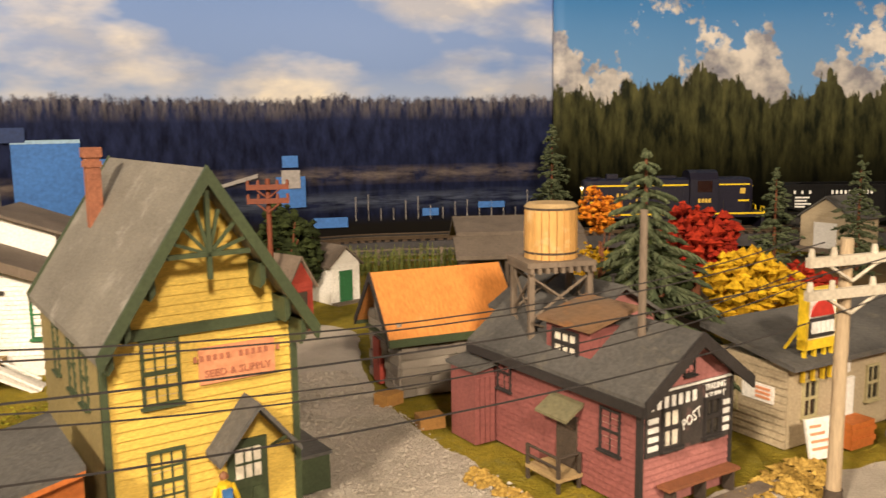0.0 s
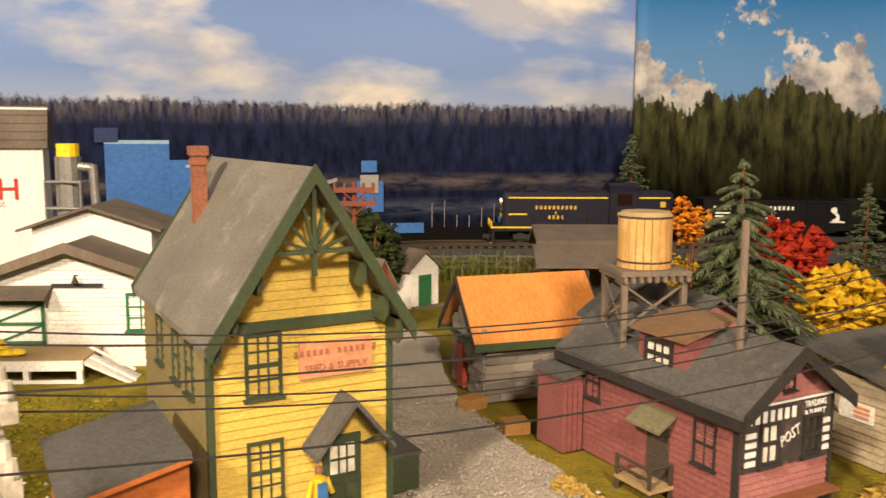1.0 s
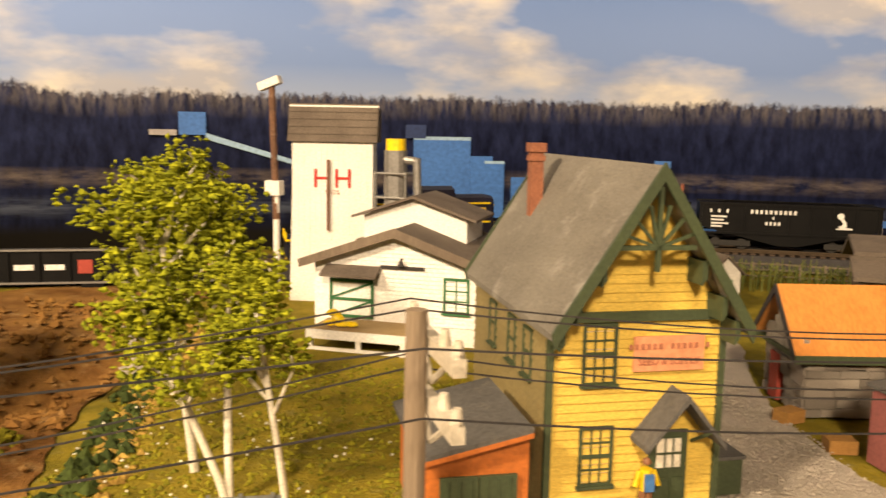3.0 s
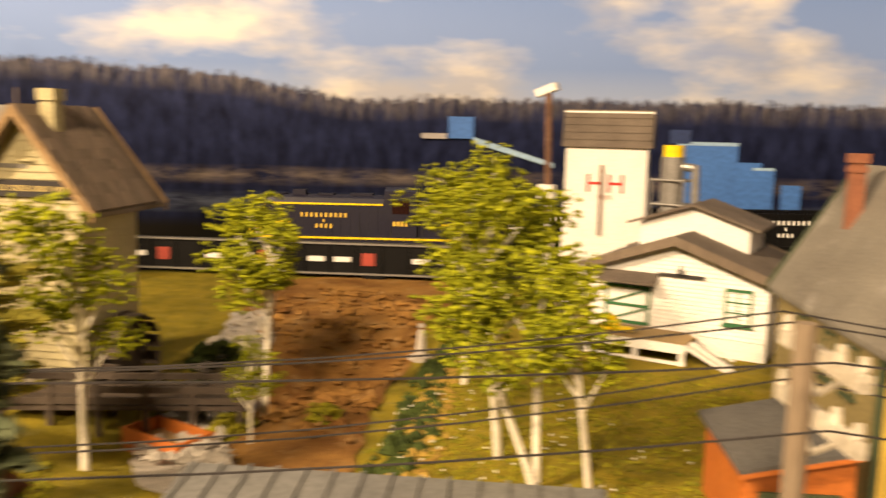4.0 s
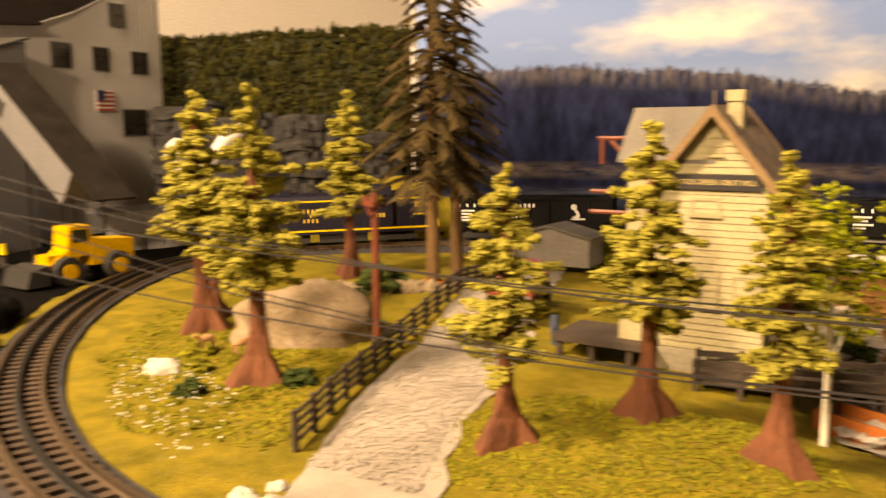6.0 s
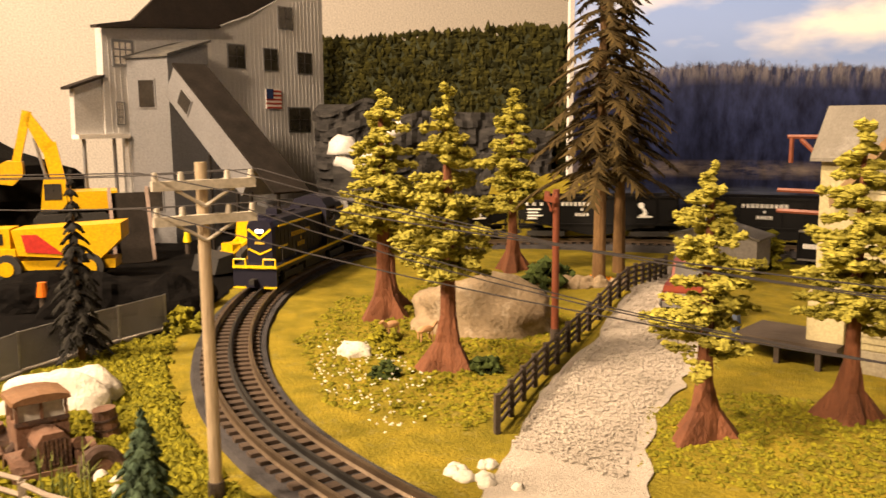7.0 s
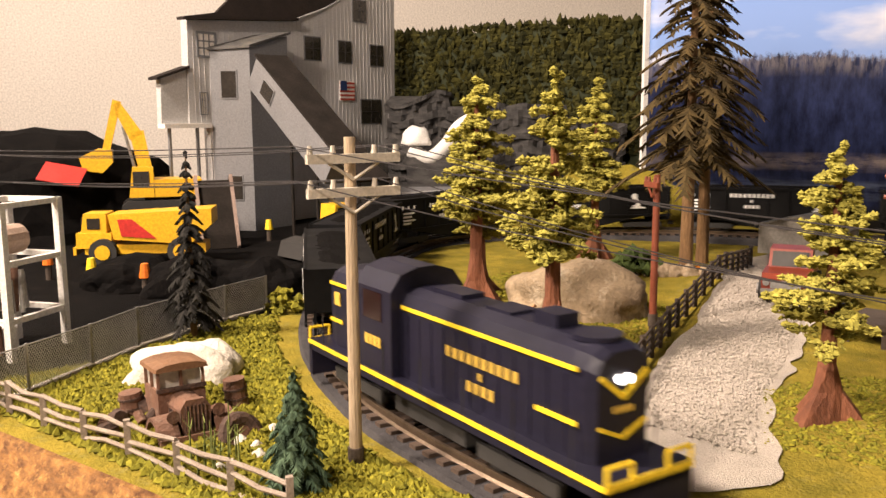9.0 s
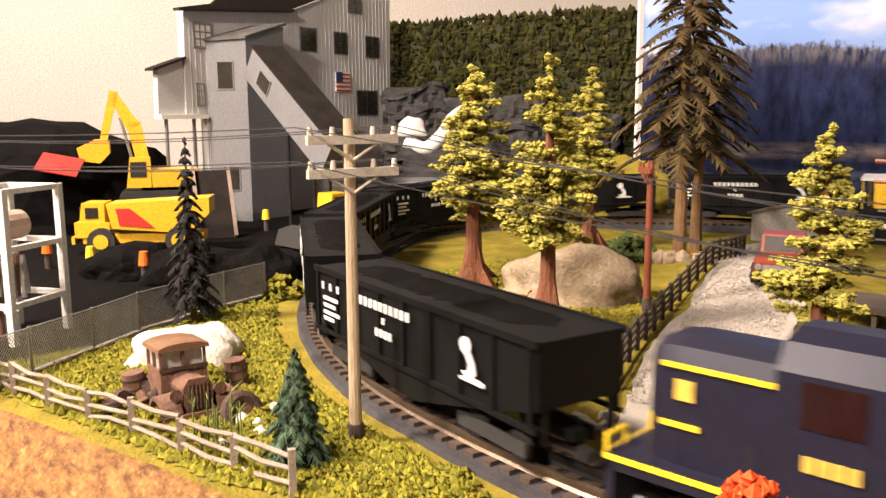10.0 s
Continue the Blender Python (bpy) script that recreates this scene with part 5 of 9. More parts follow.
def birch(m, h, seed, group="birch trees", lean=(0, 0), stems=1, first=0.42):
    o = thing("birch_tree", m, "white-barked birch with loose yellow-green leaf clumps", "tree", group)
    rnd = random.Random(seed)
    leaves = B()
    for s in range(stems):
        bm = B()
        a0 = rnd.uniform(0, 6.28)
        ln = Vector((lean[0] + (0.22 * h * math.cos(a0) if stems > 1 else 0), lean[1] + (0.22 * h * math.sin(a0) if stems > 1 else 0), 0))
        hh = h * (1 if s == 0 else rnd.uniform(.75, .95))
        trunk_mesh(bm, hh * 0.9, 0.0025 * h / 0.15, 0.0011, 0, 9, seed + s, ln)
        trunk = part("trunk", bm, BIRCH_BARK, o, smooth=True)
        for k in range(8):
            f = first + (0.92 - first) * k / 8
            a = rnd.uniform(0, 6.28)
            p = Vector((ln.x * f, ln.y * f, hh * 0.9 * f))
            q = p + Vector((math.cos(a), math.sin(a), 0)) * h * rnd.uniform(.12, .24) * (1.1 - 0.6 * f) + Vector((0, 0, h * rnd.uniform(.12, .24)))
            bm = tube(B(), p, q, 0.0014 * h / 0.15, 0.0006, 5)
            e = q + (q - p) * 0.3 + Vector((rnd.uniform(-.01, .01), rnd.uniform(-.01, .01), 0))
            tube(bm, q, e, 0.0007, 0.0004, 4)
            part("limb", bm, BIRCH_BARK, o)
            for c in (q, e, q + Vector((rnd.uniform(-.014, .014), rnd.uniform(-.014, .014), rnd.uniform(-.004, .012)))):
                leaf_tuft(leaves, c, 0.0112 * h / 0.15, rnd, 46)
        leaf_tuft(leaves, (ln.x * .95, ln.y * .95, hh * .93), 0.0120 * h / 0.15, rnd, 48)
    part("crown", leaves, BIRCH_LEAF, o)
    return o


def round_tree(name, m, h, r, leaf, seed, label, n=150, stem=0.25, group=""):
    o = thing(name, m, label, "tree", group)
    rnd = random.Random(seed)
    part("trunk", tube(B(), (0, 0, -0.004), (0, 0, h * 0.7), r * 0.12, r * 0.05, 8), BARK, o)
    bm = B()
    for k in range(5):
        a = rnd.uniform(0, 6.28)
        tube(bm, (0, 0, h * 0.3), (r * .6 * math.cos(a), r * .6 * math.sin(a), h * rnd.uniform(.5, .8)), r * 0.05, r * 0.02, 5)
    part("limb", bm, BARK, o)
    bm = B()
    lobes = [(rnd.uniform(-.45, .45) * r, rnd.uniform(-.45, .45) * r, h * (stem + (1 - stem) * rnd.uniform(.2, .82))) for _ in range(9)]
    for k in range(n * 2):
        l = rnd.choice(lobes)
        d = Vector((rnd.gauss(0, 1), rnd.gauss(0, 1), rnd.gauss(0, 1))).normalized() * r * 0.52 * rnd.uniform(.6, 1.05)
        s = r * rnd.uniform(.08, .16)
        clump(bm, (l[0] + d.x, l[1] + d.y, max(h * stem * .6, l[2] + d.z)), s, s, s * .8, rnd, 0.5)
    part("crown", bm, leaf, o)
    return o


def G(x, y):
    return ground_z(x, y)


FIRLAB = "yellow-green fir with bare flared red-brown trunk"
for k, (x, y, top, bare, sp, tr) in enumerate(((-0.543, -0.010, 0.164, 0.36, 0.034, 0.0060), (-0.520, 0.074, 0.184, 0.38, 0.032, 0.0055), (-0.436, 0.088, 0.167, 0.38, 0.029, 0.0055), (-0.733, -0.096, 0.206, 0.40, 0.040, 0.0075),
                                      (-0.912, -0.095, 0.216, 0.44, 0.043, 0.0080), (-1.095, 0.122, 0.221, 0.40, 0.042, 0.0070), (-0.955, -0.075, 0.150, 0.45, 0.035, 0.0060))):
    z = G(x, y)
    conifer("fir_tree", pose(x, y, z, 0, 0, k * 50), top - z, bare, sp, tr, FIR_LIGHT, BARK, 10 + k, FIRLAB, flare=0.014, whorls=14, per=8, group="firs on the grass", thin=1.0, fine=64, droop=0.10)
for k, (x, y, top, sp) in enumerate(((-0.948, 0.157, 0.45, 0.076), (-1.030, 0.232, 0.43, 0.068))):
    z = G(x, y)
    spray_conifer("tall_spruce", pose(x, y, z), top - z, 0.29, sp, 0.0075, FIR_BIG, BARK_BIG, 30 + k, "very tall brown-green spruce with bare lower trunk", whorls=18, per=8, group="tall spruces", width=0.27, droop=0.42)
spray_conifer("town_spruce", pose(0.155, 0.505, G(.155, .505)), 0.168, 0.10, 0.062, 0.004, FIR_TOWN, BARK, 41, "dark grey-green spruce behind the maroon store", whorls=19, per=12, droop=0.25, width=0.13)
for k, (x, y, h) in enumerate(((0.415, 0.97, 0.122), (0.517, 0.98, 0.132), (0.196, 1.30, 0.175), (0.78, 0.95, 0.16))):
    conifer("slim_spruce", pose(x, y, G(x, y), 0, 0, k * 70), h, 0.02, 0.036, 0.003, FIR_TOWN, BARK, 50 + k, "slim grey-green bottle-brush spruce", whorls=18, per=9, group="slim spruces", thin=1.2, fine=16)
spray_conifer("small_fir", pose(-0.541, -0.3135, G(-.541, -.3135)), 0.056, 0.0, 0.0185, 0.002, FIR_SMALL, BARK, 61, "small dark green fir at the layout edge", whorls=15, per=12, droop=0.45, width=0.22)
spray_conifer("dead_fir", pose(-0.846, -0.356, G(-.846, -.356), 0, -4, 0), 0.150, 0.14, 0.021, 0.003, FIR_BLACK, BARK_BIG, 62, "thin blackened fir by the wire fence", whorls=17, per=8, droop=0.6, width=0.28)
for k, (x, y, h, st, ln) in enumerate(((-0.456, 0.149, 0.150, 1, (0.0, 0.0)), (-0.478, 0.290, 0.150, 1, (0.005, 0.005)), (-0.296, 0.306, 0.155, 1, (-0.020, 0.0)), (-0.394, 0.405, 0.165, 1, (-0.014, 0.0)), (-0.255, 0.280, 0.138, 2, (0.016, 0.0)),
                                      (-0.231, 0.293, 0.118, 1, (0.014, 0.004)), (-0.425, 0.235, 0.058, 1, (0, 0)))):
    birch(pose(x, y, G(x, y) - (0.012 if k == 0 else 0.0), 0, 0, k * 40), h, 70 + k, stems=st, lean=ln)
round_tree("red_maple", pose(0.272, 0.79, G(.272, .79)), 0.100, 0.046, RED_LEAF, 81, "deep red autumn maple", 260)
round_tree("red_maple", pose(0.345, 0.70, G(.345, .70)), 0.062, 0.034, RED_LEAF, 82, "low deep red autumn maple", 200)
round_tree("gold_tree", pose(0.270, 0.64, G(.270, .64)), 0.072, 0.044, GOLD_LEAF, 83, "golden yellow autumn tree", 260)
round_tree("gold_tree", pose(0.136, 0.60, G(.136, .60)), 0.112, 0.016, GOLD_LEAF, 84, "narrow golden yellow autumn tree", 120)
round_tree("orange_tree", pose(0.150, 0.63, G(.150, .63)), 0.134, 0.020, ORANGE_LEAF, 85, "bright orange autumn tree", 120, 0.72)
round_tree("dark_tree", pose(-0.131, 0.86, G(-.131, .86)), 0.118, 0.040, DARK_LEAF, 86, "dense dark green rounded tree", 320, 0.05)
round_tree("dark_tree", pose(0.19, 0.66, G(.19, .66)), 0.085, 0.05, DARK_LEAF, 87, "dark green shrub tree behind the spruce", 260, 0.05)

# ---- track and train ----
LINE = smooth_line([(0.70, 0.36, 0.034), (0.95, 0.37, 0.034), (1.14, 0.53, 0.034), (1.19, 0.79, 0.034), (1.11, 1.03, 0.034), (0.95, 1.16, 0.034), (0.60, 1.21, 0.034), (0.25, 1.215, 0.034), (0.0, 1.185, 0.034), (-0.15, 1.14, 0.034), (-0.40, 0.955, 0.032), (-0.63, 0.785, 0.030), (-0.85, 0.635, 0.028), (-1.05, 0.495, 0.024), (-1.22, 0.33, 0.020), (-1.31, 0.14, 0.016),
                    (-1.295, -0.02, 0.015), (-1.20, -0.110, 0.015), (-1.06, -0.185, 0.015), (-0.91, -0.232, 0.015), (-0.77, -0.251, 0.015), (-0.65, -0.246, 0.015), (-0.55, -0.222, 0.015), (-0.45, -0.182, 0.015), (-0.30, -0.105, 0.015), (-0.12, 0.0, 0.015), (0.1, 0.10, 0.015), (0.35, 0.19, 0.015)], 0.005)
STEP = 0.005
START = STEP * min(range(len(LINE)), key=lambda i: (LINE[i] - Vector((0.95, 1.16, 0.034))).length)


def on_line(s):
    """Place and heading on the line, s metres from its start."""
    k = max(0.0, min(len(LINE) - 2.001, s / STEP))
    i = int(k)
    p = LINE[i].lerp(LINE[i + 1], k - i)
    a, b = LINE[max(0, i - 2)], LINE[min(len(LINE) - 1, i + 3)]
    return p, (b - a).normalized()


def ribbon(name, offs, material, label, parent=None, i0=0, i1=None):
    """A profile of (sideways, up) points swept along the line."""
    bm = B()
    prev = None
    for i in range(i0, i1 or len(LINE), 2):
        p, d = on_line(i * STEP)
        n = Vector((-d.y, d.x, 0)).normalized()
        row = [bm.verts.new(p + n * o + Vector((0, 0, z))) for o, z in offs]
        if prev:
            for k in range(len(offs) - 1):
                bm.faces.new((prev[k], prev[k + 1], row[k + 1], row[k]))
        prev = row
    bmesh.ops.recalc_face_normals(bm, faces=bm.faces[:])
    if sum(f.normal.z for f in bm.faces) < 0:
        bmesh.ops.reverse_faces(bm, faces=bm.faces[:])
    ob = part(name, bm, material, parent)
    return ob


track = thing("railway_track", Matrix.Identity(4), "three-rail model track on grey roadbed", "track", kind="structure")
ribbon("roadbed", [(-0.036, -0.016), (-0.028, 0.0), (0.028, 0.0), (0.036, -0.016)], BALLAST, "", track)
for o_, w_, mat_ in ((-0.0155, 0.0011, RAIL), (0.0, 0.0011, RAIL_BLACK), (0.0155, 0.0011, RAIL)):
    ribbon("rail", [(o_ - w_ * 1.8, 0.0022), (o_ - w_ * .6, 0.0035), (o_ - w_, 0.0062), (o_ - w_, 0.0072), (o_ + w_, 0.0072), (o_ + w_, 0.0062), (o_ + w_ * .6, 0.0035), (o_ + w_ * 1.8, 0.0022)], mat_, "", track)
tie_me = bpy.data.meshes.new("tie")
tb = box(B(), -0.0032, 0.0032, -0.0225, 0.0225, 0.0, 0.0022)
tb.to_mesh(tie_me)
tb.free()
tie_me.materials.append(TIE)
pad_me = bpy.data.meshes.new("tie_plate")
tb = box(B(), -0.0062, 0.0062, -0.0022, 0.0022, 0.0006, 0.0012)
tb.to_mesh(pad_me)
tb.free()
pad_me.materials.append(TIE_TAN)
k_, s_ = 0, START + 1.55
while s_ < STEP * (len(LINE) - 4) and k_ < 230:
    p_, d_ = on_line(s_)
    shared("tie", tie_me, track, Matrix.Translation(p_) @ Matrix.Rotation(math.atan2(d_.y, d_.x), 4, "Z"))
    s_ += 0.0125
    k_ += 1
far = B()
s_ = 0.0
while s_ < START + 1.55:
    p_, d_ = on_line(s_)
    box(far, -0.0032, 0.0032, -0.0225, 0.0225, 0.0, 0.0022, Matrix.Translation(p_) @ Matrix.Rotation(math.atan2(d_.y, d_.x), 4, "Z"))
    s_ += 0.0125
tagged(part("far_ties", far, TIE, track), kind="stuff")


def wheelset(o, x):
    for y in (-0.0158, 0.0158):
        w = part("wheel", tube(B(), (x, y - 0.0016, 0.0145), (x, y + 0.0016, 0.0145), 0.0073, n=16), RUBBER if y else STEEL, o)
        part("hub", tube(B(), (x, y - 0.002 if y < 0 else y + 0.0016, 0.0145), (x, y - 0.0016 if y < 0 else y + 0.002, 0.0145), 0.0035, n=10), STEEL, w)


def truck(o, x, axles=(-0.019, 0.019)):
    for y in (-0.021, 0.019):
        bm = box(B(), x + axles[0] - 0.010, x + axles[-1] + 0.010, y, y + 0.002, 0.012, 0.019)
        part("truck_frame", bm, RUBBER, o)
    for a in axles:
        wheelset(o, x + a)


LL = 0.272


def locomotive():
    """A road switcher; it faces +x, its middle at the origin, rail base at z 0."""
    o = thing("diesel_locomotive", Matrix.Identity(4), "dark blue diesel road switcher with yellow stripes, rolling", "locomotive")
    h = LL / 2
    bm = B()
    box(bm, -h, h, -0.0245, 0.0245, 0.024, 0.031)
    part("frame", bm, NAVY, o)
    for y in (-0.0252, 0.0245):
        bm = B()
        box(bm, -h, h, y, y + 0.0007, 0.0282, 0.0305)
        part("sill_stripe", bm, LOCO_YELLOW, o)
    hood = [(-0.0175, 0.031), (-0.0175, 0.071), (-0.0145, 0.077), (-0.008, 0.080), (0.008, 0.080), (0.0145, 0.077), (0.0175, 0.071), (0.0175, 0.031)]

    def nosed(x0, x1, tip, name):
        bm = B()
        rings = []
        for x, k in ((x0, 1.0), (x1 - 0.012 * tip, 1.0), (x1 - 0.004 * tip, 0.93), (x1, 0.80)):
            rings.append([bm.verts.new((x, y * k, 0.031 + (z - 0.031) * (1 - (1 - k) * 0.30))) for y, z in hood])
        for a, b in zip(rings, rings[1:]):
            for i in range(len(hood)):
                bm.faces.new((a[i], a[(i + 1) % len(hood)], b[(i + 1) % len(hood)], b[i]))
        bm.faces.new(rings[0])
        bm.faces.new(rings[-1])
        bmesh.ops.recalc_face_normals(bm, faces=bm.faces[:])
        return part(name, bm, NAVY, o)
    cab0, cab1 = -0.070, -0.030
    nosed(cab1, h - 0.016, 1, "long_hood")
    nosed(cab0, -h + 0.014, -1, "short_hood")
    bm = B()
    prism(bm, [(-0.0235, 0.031), (-0.0235, 0.078), (-0.017, 0.087), (-0.006, 0.0905), (0.006, 0.0905), (0.017, 0.087), (0.0235, 0.078), (0.0235, 0.031)], cab0, cab1, "x")
    cab = part("cab", bm, NAVY, o)
    for y in (-0.0240, 0.0236):
        for x in (cab0 + 0.009,):
            bm = B()
            box(bm, x, x + 0.021, y, y + 0.0004, 0.060, 0.076)
            part("cab_window", bm, surf("red_brown_cab_interior", (0.020, 0.007, 0.006), (0.014, 0.005, 0.005), 20, 200, 0.2, 0), cab)
    for s in (-1, 1):
        y = s * 0.0178
        for a, b in ((cab1 + 0.002, h - 0.024), (-h + 0.020, cab0 - 0.002)):
            bm = B()
            box(bm, a, b, min(y, y + s * 0.0006), max(y, y + s * 0.0006), 0.0692, 0.0712)
            part("hood_stripe", bm, LOCO_YELLOW, o)
        for x0, x1, z in ((h - 0.050, h - 0.024, 0.046), (-h + 0.020, -h + 0.036, 0.046)):
            bm = B()
            box(bm, x0, x1, min(y, y + s * 0.0006), max(y, y + s * 0.0006), z, z + 0.0022)
            part("hood_stripe", bm, LOCO_YELLOW, o)
        # lettering on the hood
        turn = pose(0.045, s * 0.0182, 0.0565, 90, 0, 0) if s < 0 else pose(0.045, 0.0182, 0.0565, 90, 0, 180)
        name_bars("XXXXXXXXXX", 0.0086, LETTER_GOLD, o, turn)
        name_bars("X", 0.006, LETTER_GOLD, o, turn @ pose(0, -0.007, 0))
        name_bars("XXXX", 0.0085, LETTER_GOLD, o, turn @ pose(0, -0.0135, 0))
        tn = pose(-0.050, s * 0.0240, 0.048, 90, 0, 0 if s < 0 else 180)
        for k in range(4):
            bm = B()
            box(bm, -0.009 + k * 0.0048, -0.0054 + k * 0.0048, -0.0028, 0.0028, 0, 0.0004)
            nb = part("number_bar", bm, LETTER_GOLD, cab)
            nb.matrix_basis = tn
        bm = B()
        box(bm, -h + 0.026, -h + 0.0335, min(y, y + s * 0.0006), max(y, y + s * 0.0006), 0.057, 0.065)
        part("herald", bm, LETTER_GOLD, o)
    # nose: chevron, lamps, number boards
    xn = h - 0.0158
    for end, x in ((1, xn), (-1, -h + 0.0138)):
        for s in (-1, 1):
            bm = B()
            box(bm, -0.0004, 0.0006, 0, 0.0165, -0.0012, 0.0012, pose(x, 0, 0.0575, 90 - 90 + (38 if s > 0 else 142), 0, 0))
            part("nose_chevron", bm, LOCO_YELLOW, o)
            bm = B()
            box(bm, -0.0004, 0.0006, 0, 0.0145, -0.0009, 0.0009, pose(x, 0, 0.0405, (24 if s > 0 else 156), 0, 0))
            part("nose_chevron", bm, LOCO_YELLOW, o)
        for y in (-0.0024, 0.0024):
            part("headlamp", tube(B(), (x - end * 0.001, y, 0.0655), (x + end * 0.0012, y, 0.0655), 0.0020, n=12), LAMP_GLASS if end > 0 else STEEL, o)
        bm = B()
        box(bm, x - 0.0003, x + 0.0005, -0.0055, 0.0055, 0.0515, 0.054)
        part("number_board", bm, LETTER_GOLD, o)
        # pilot, steps and rails
        xe = end * h
        bm = B()
        box(bm, min(xe, xe - end * 0.004), max(xe, xe - end * 0.004), -0.0245, 0.0245, 0.007, 0.028)
        pl = part("pilot", bm, NAVY, o)
        for y0, y1, z0, z1 in ((-0.0245, 0.0245, 0.028, 0.031), (-0.0245, -0.010, 0.0065, 0.0082), (0.010, 0.0245, 0.0065, 0.0082)):
            bm = B()
            box(bm, min(xe, xe + end * 0.0008), max(xe, xe + end * 0.0008), y0, y1, z0, z1)
            part("pilot_stripe", bm, LOCO_YELLOW, pl)
        for s in (-1, 1):
            bm = B()
            for p, q in (((0, s * 0.0235, 0.031), (0, s * 0.0235, 0.0375)), ((0, s * 0.0235, 0.0375), (0, s * 0.010, 0.0375)), ((0, s * 0.010, 0.0375), (0, s * 0.010, 0.031))):
                tube(bm, (xe + p[0], p[1], p[2]), (xe + q[0], q[1], q[2]), 0.0010, n=6)
            part("end_rail", bm, LOCO_YELLOW, o)
        bm = B()
        box(bm, min(xe, xe + end * 0.010), max(xe, xe + end * 0.010), -0.003, 0.003, 0.012, 0.017)
        part("coupler", bm, RUBBER, o)
    # roof fittings, tank, trucks
    for x, y, z, a, b, c in ((0.078, 0, 0.080, 0.008, 0.0065, 0.006), (0.000, 0, 0.0795, 0.014, 0.007, 0.003), (0.045, 0, 0.0795, 0.010, 0.008, 0.002)):
        bm = B()
        box(bm, x - a, x + a, y - b, y + b, z, z + c)
        part("hood_vent", bm, NAVY, o)
    part("roof_fan", tube(B(), (0.104, 0, 0.0795), (0.104, 0, 0.0815), 0.011, n=18), NAVY, o)
    for s in (-1, 1):
        for k in range(12):
            bm = B()
            x = -0.022 + k * 0.0115
            box(bm, x, x + 0.0004, min(s * 0.0175, s * 0.0179), max(s * 0.0175, s * 0.0179), 0.033, 0.067)
            part("door_seam", bm, NAVY, o)
        bm = B()
        for k in range(7):
            x = -h + 0.02 + k * (LL - 0.04) / 6
            tube(bm, (x, s * 0.0238, 0.031), (x, s * 0.0238, 0.049), 0.0004, n=4)
        part("stanchion", bm, RUBBER, o)
    bm = B()
    box(bm, -0.034, 0.034, -0.019, 0.019, 0.0115, 0.0245)
    part("fuel_tank", bm, RUBBER, o)
    truck(o, h - 0.060)
    truck(o, -h + 0.060)
    return o


HL = 0.226


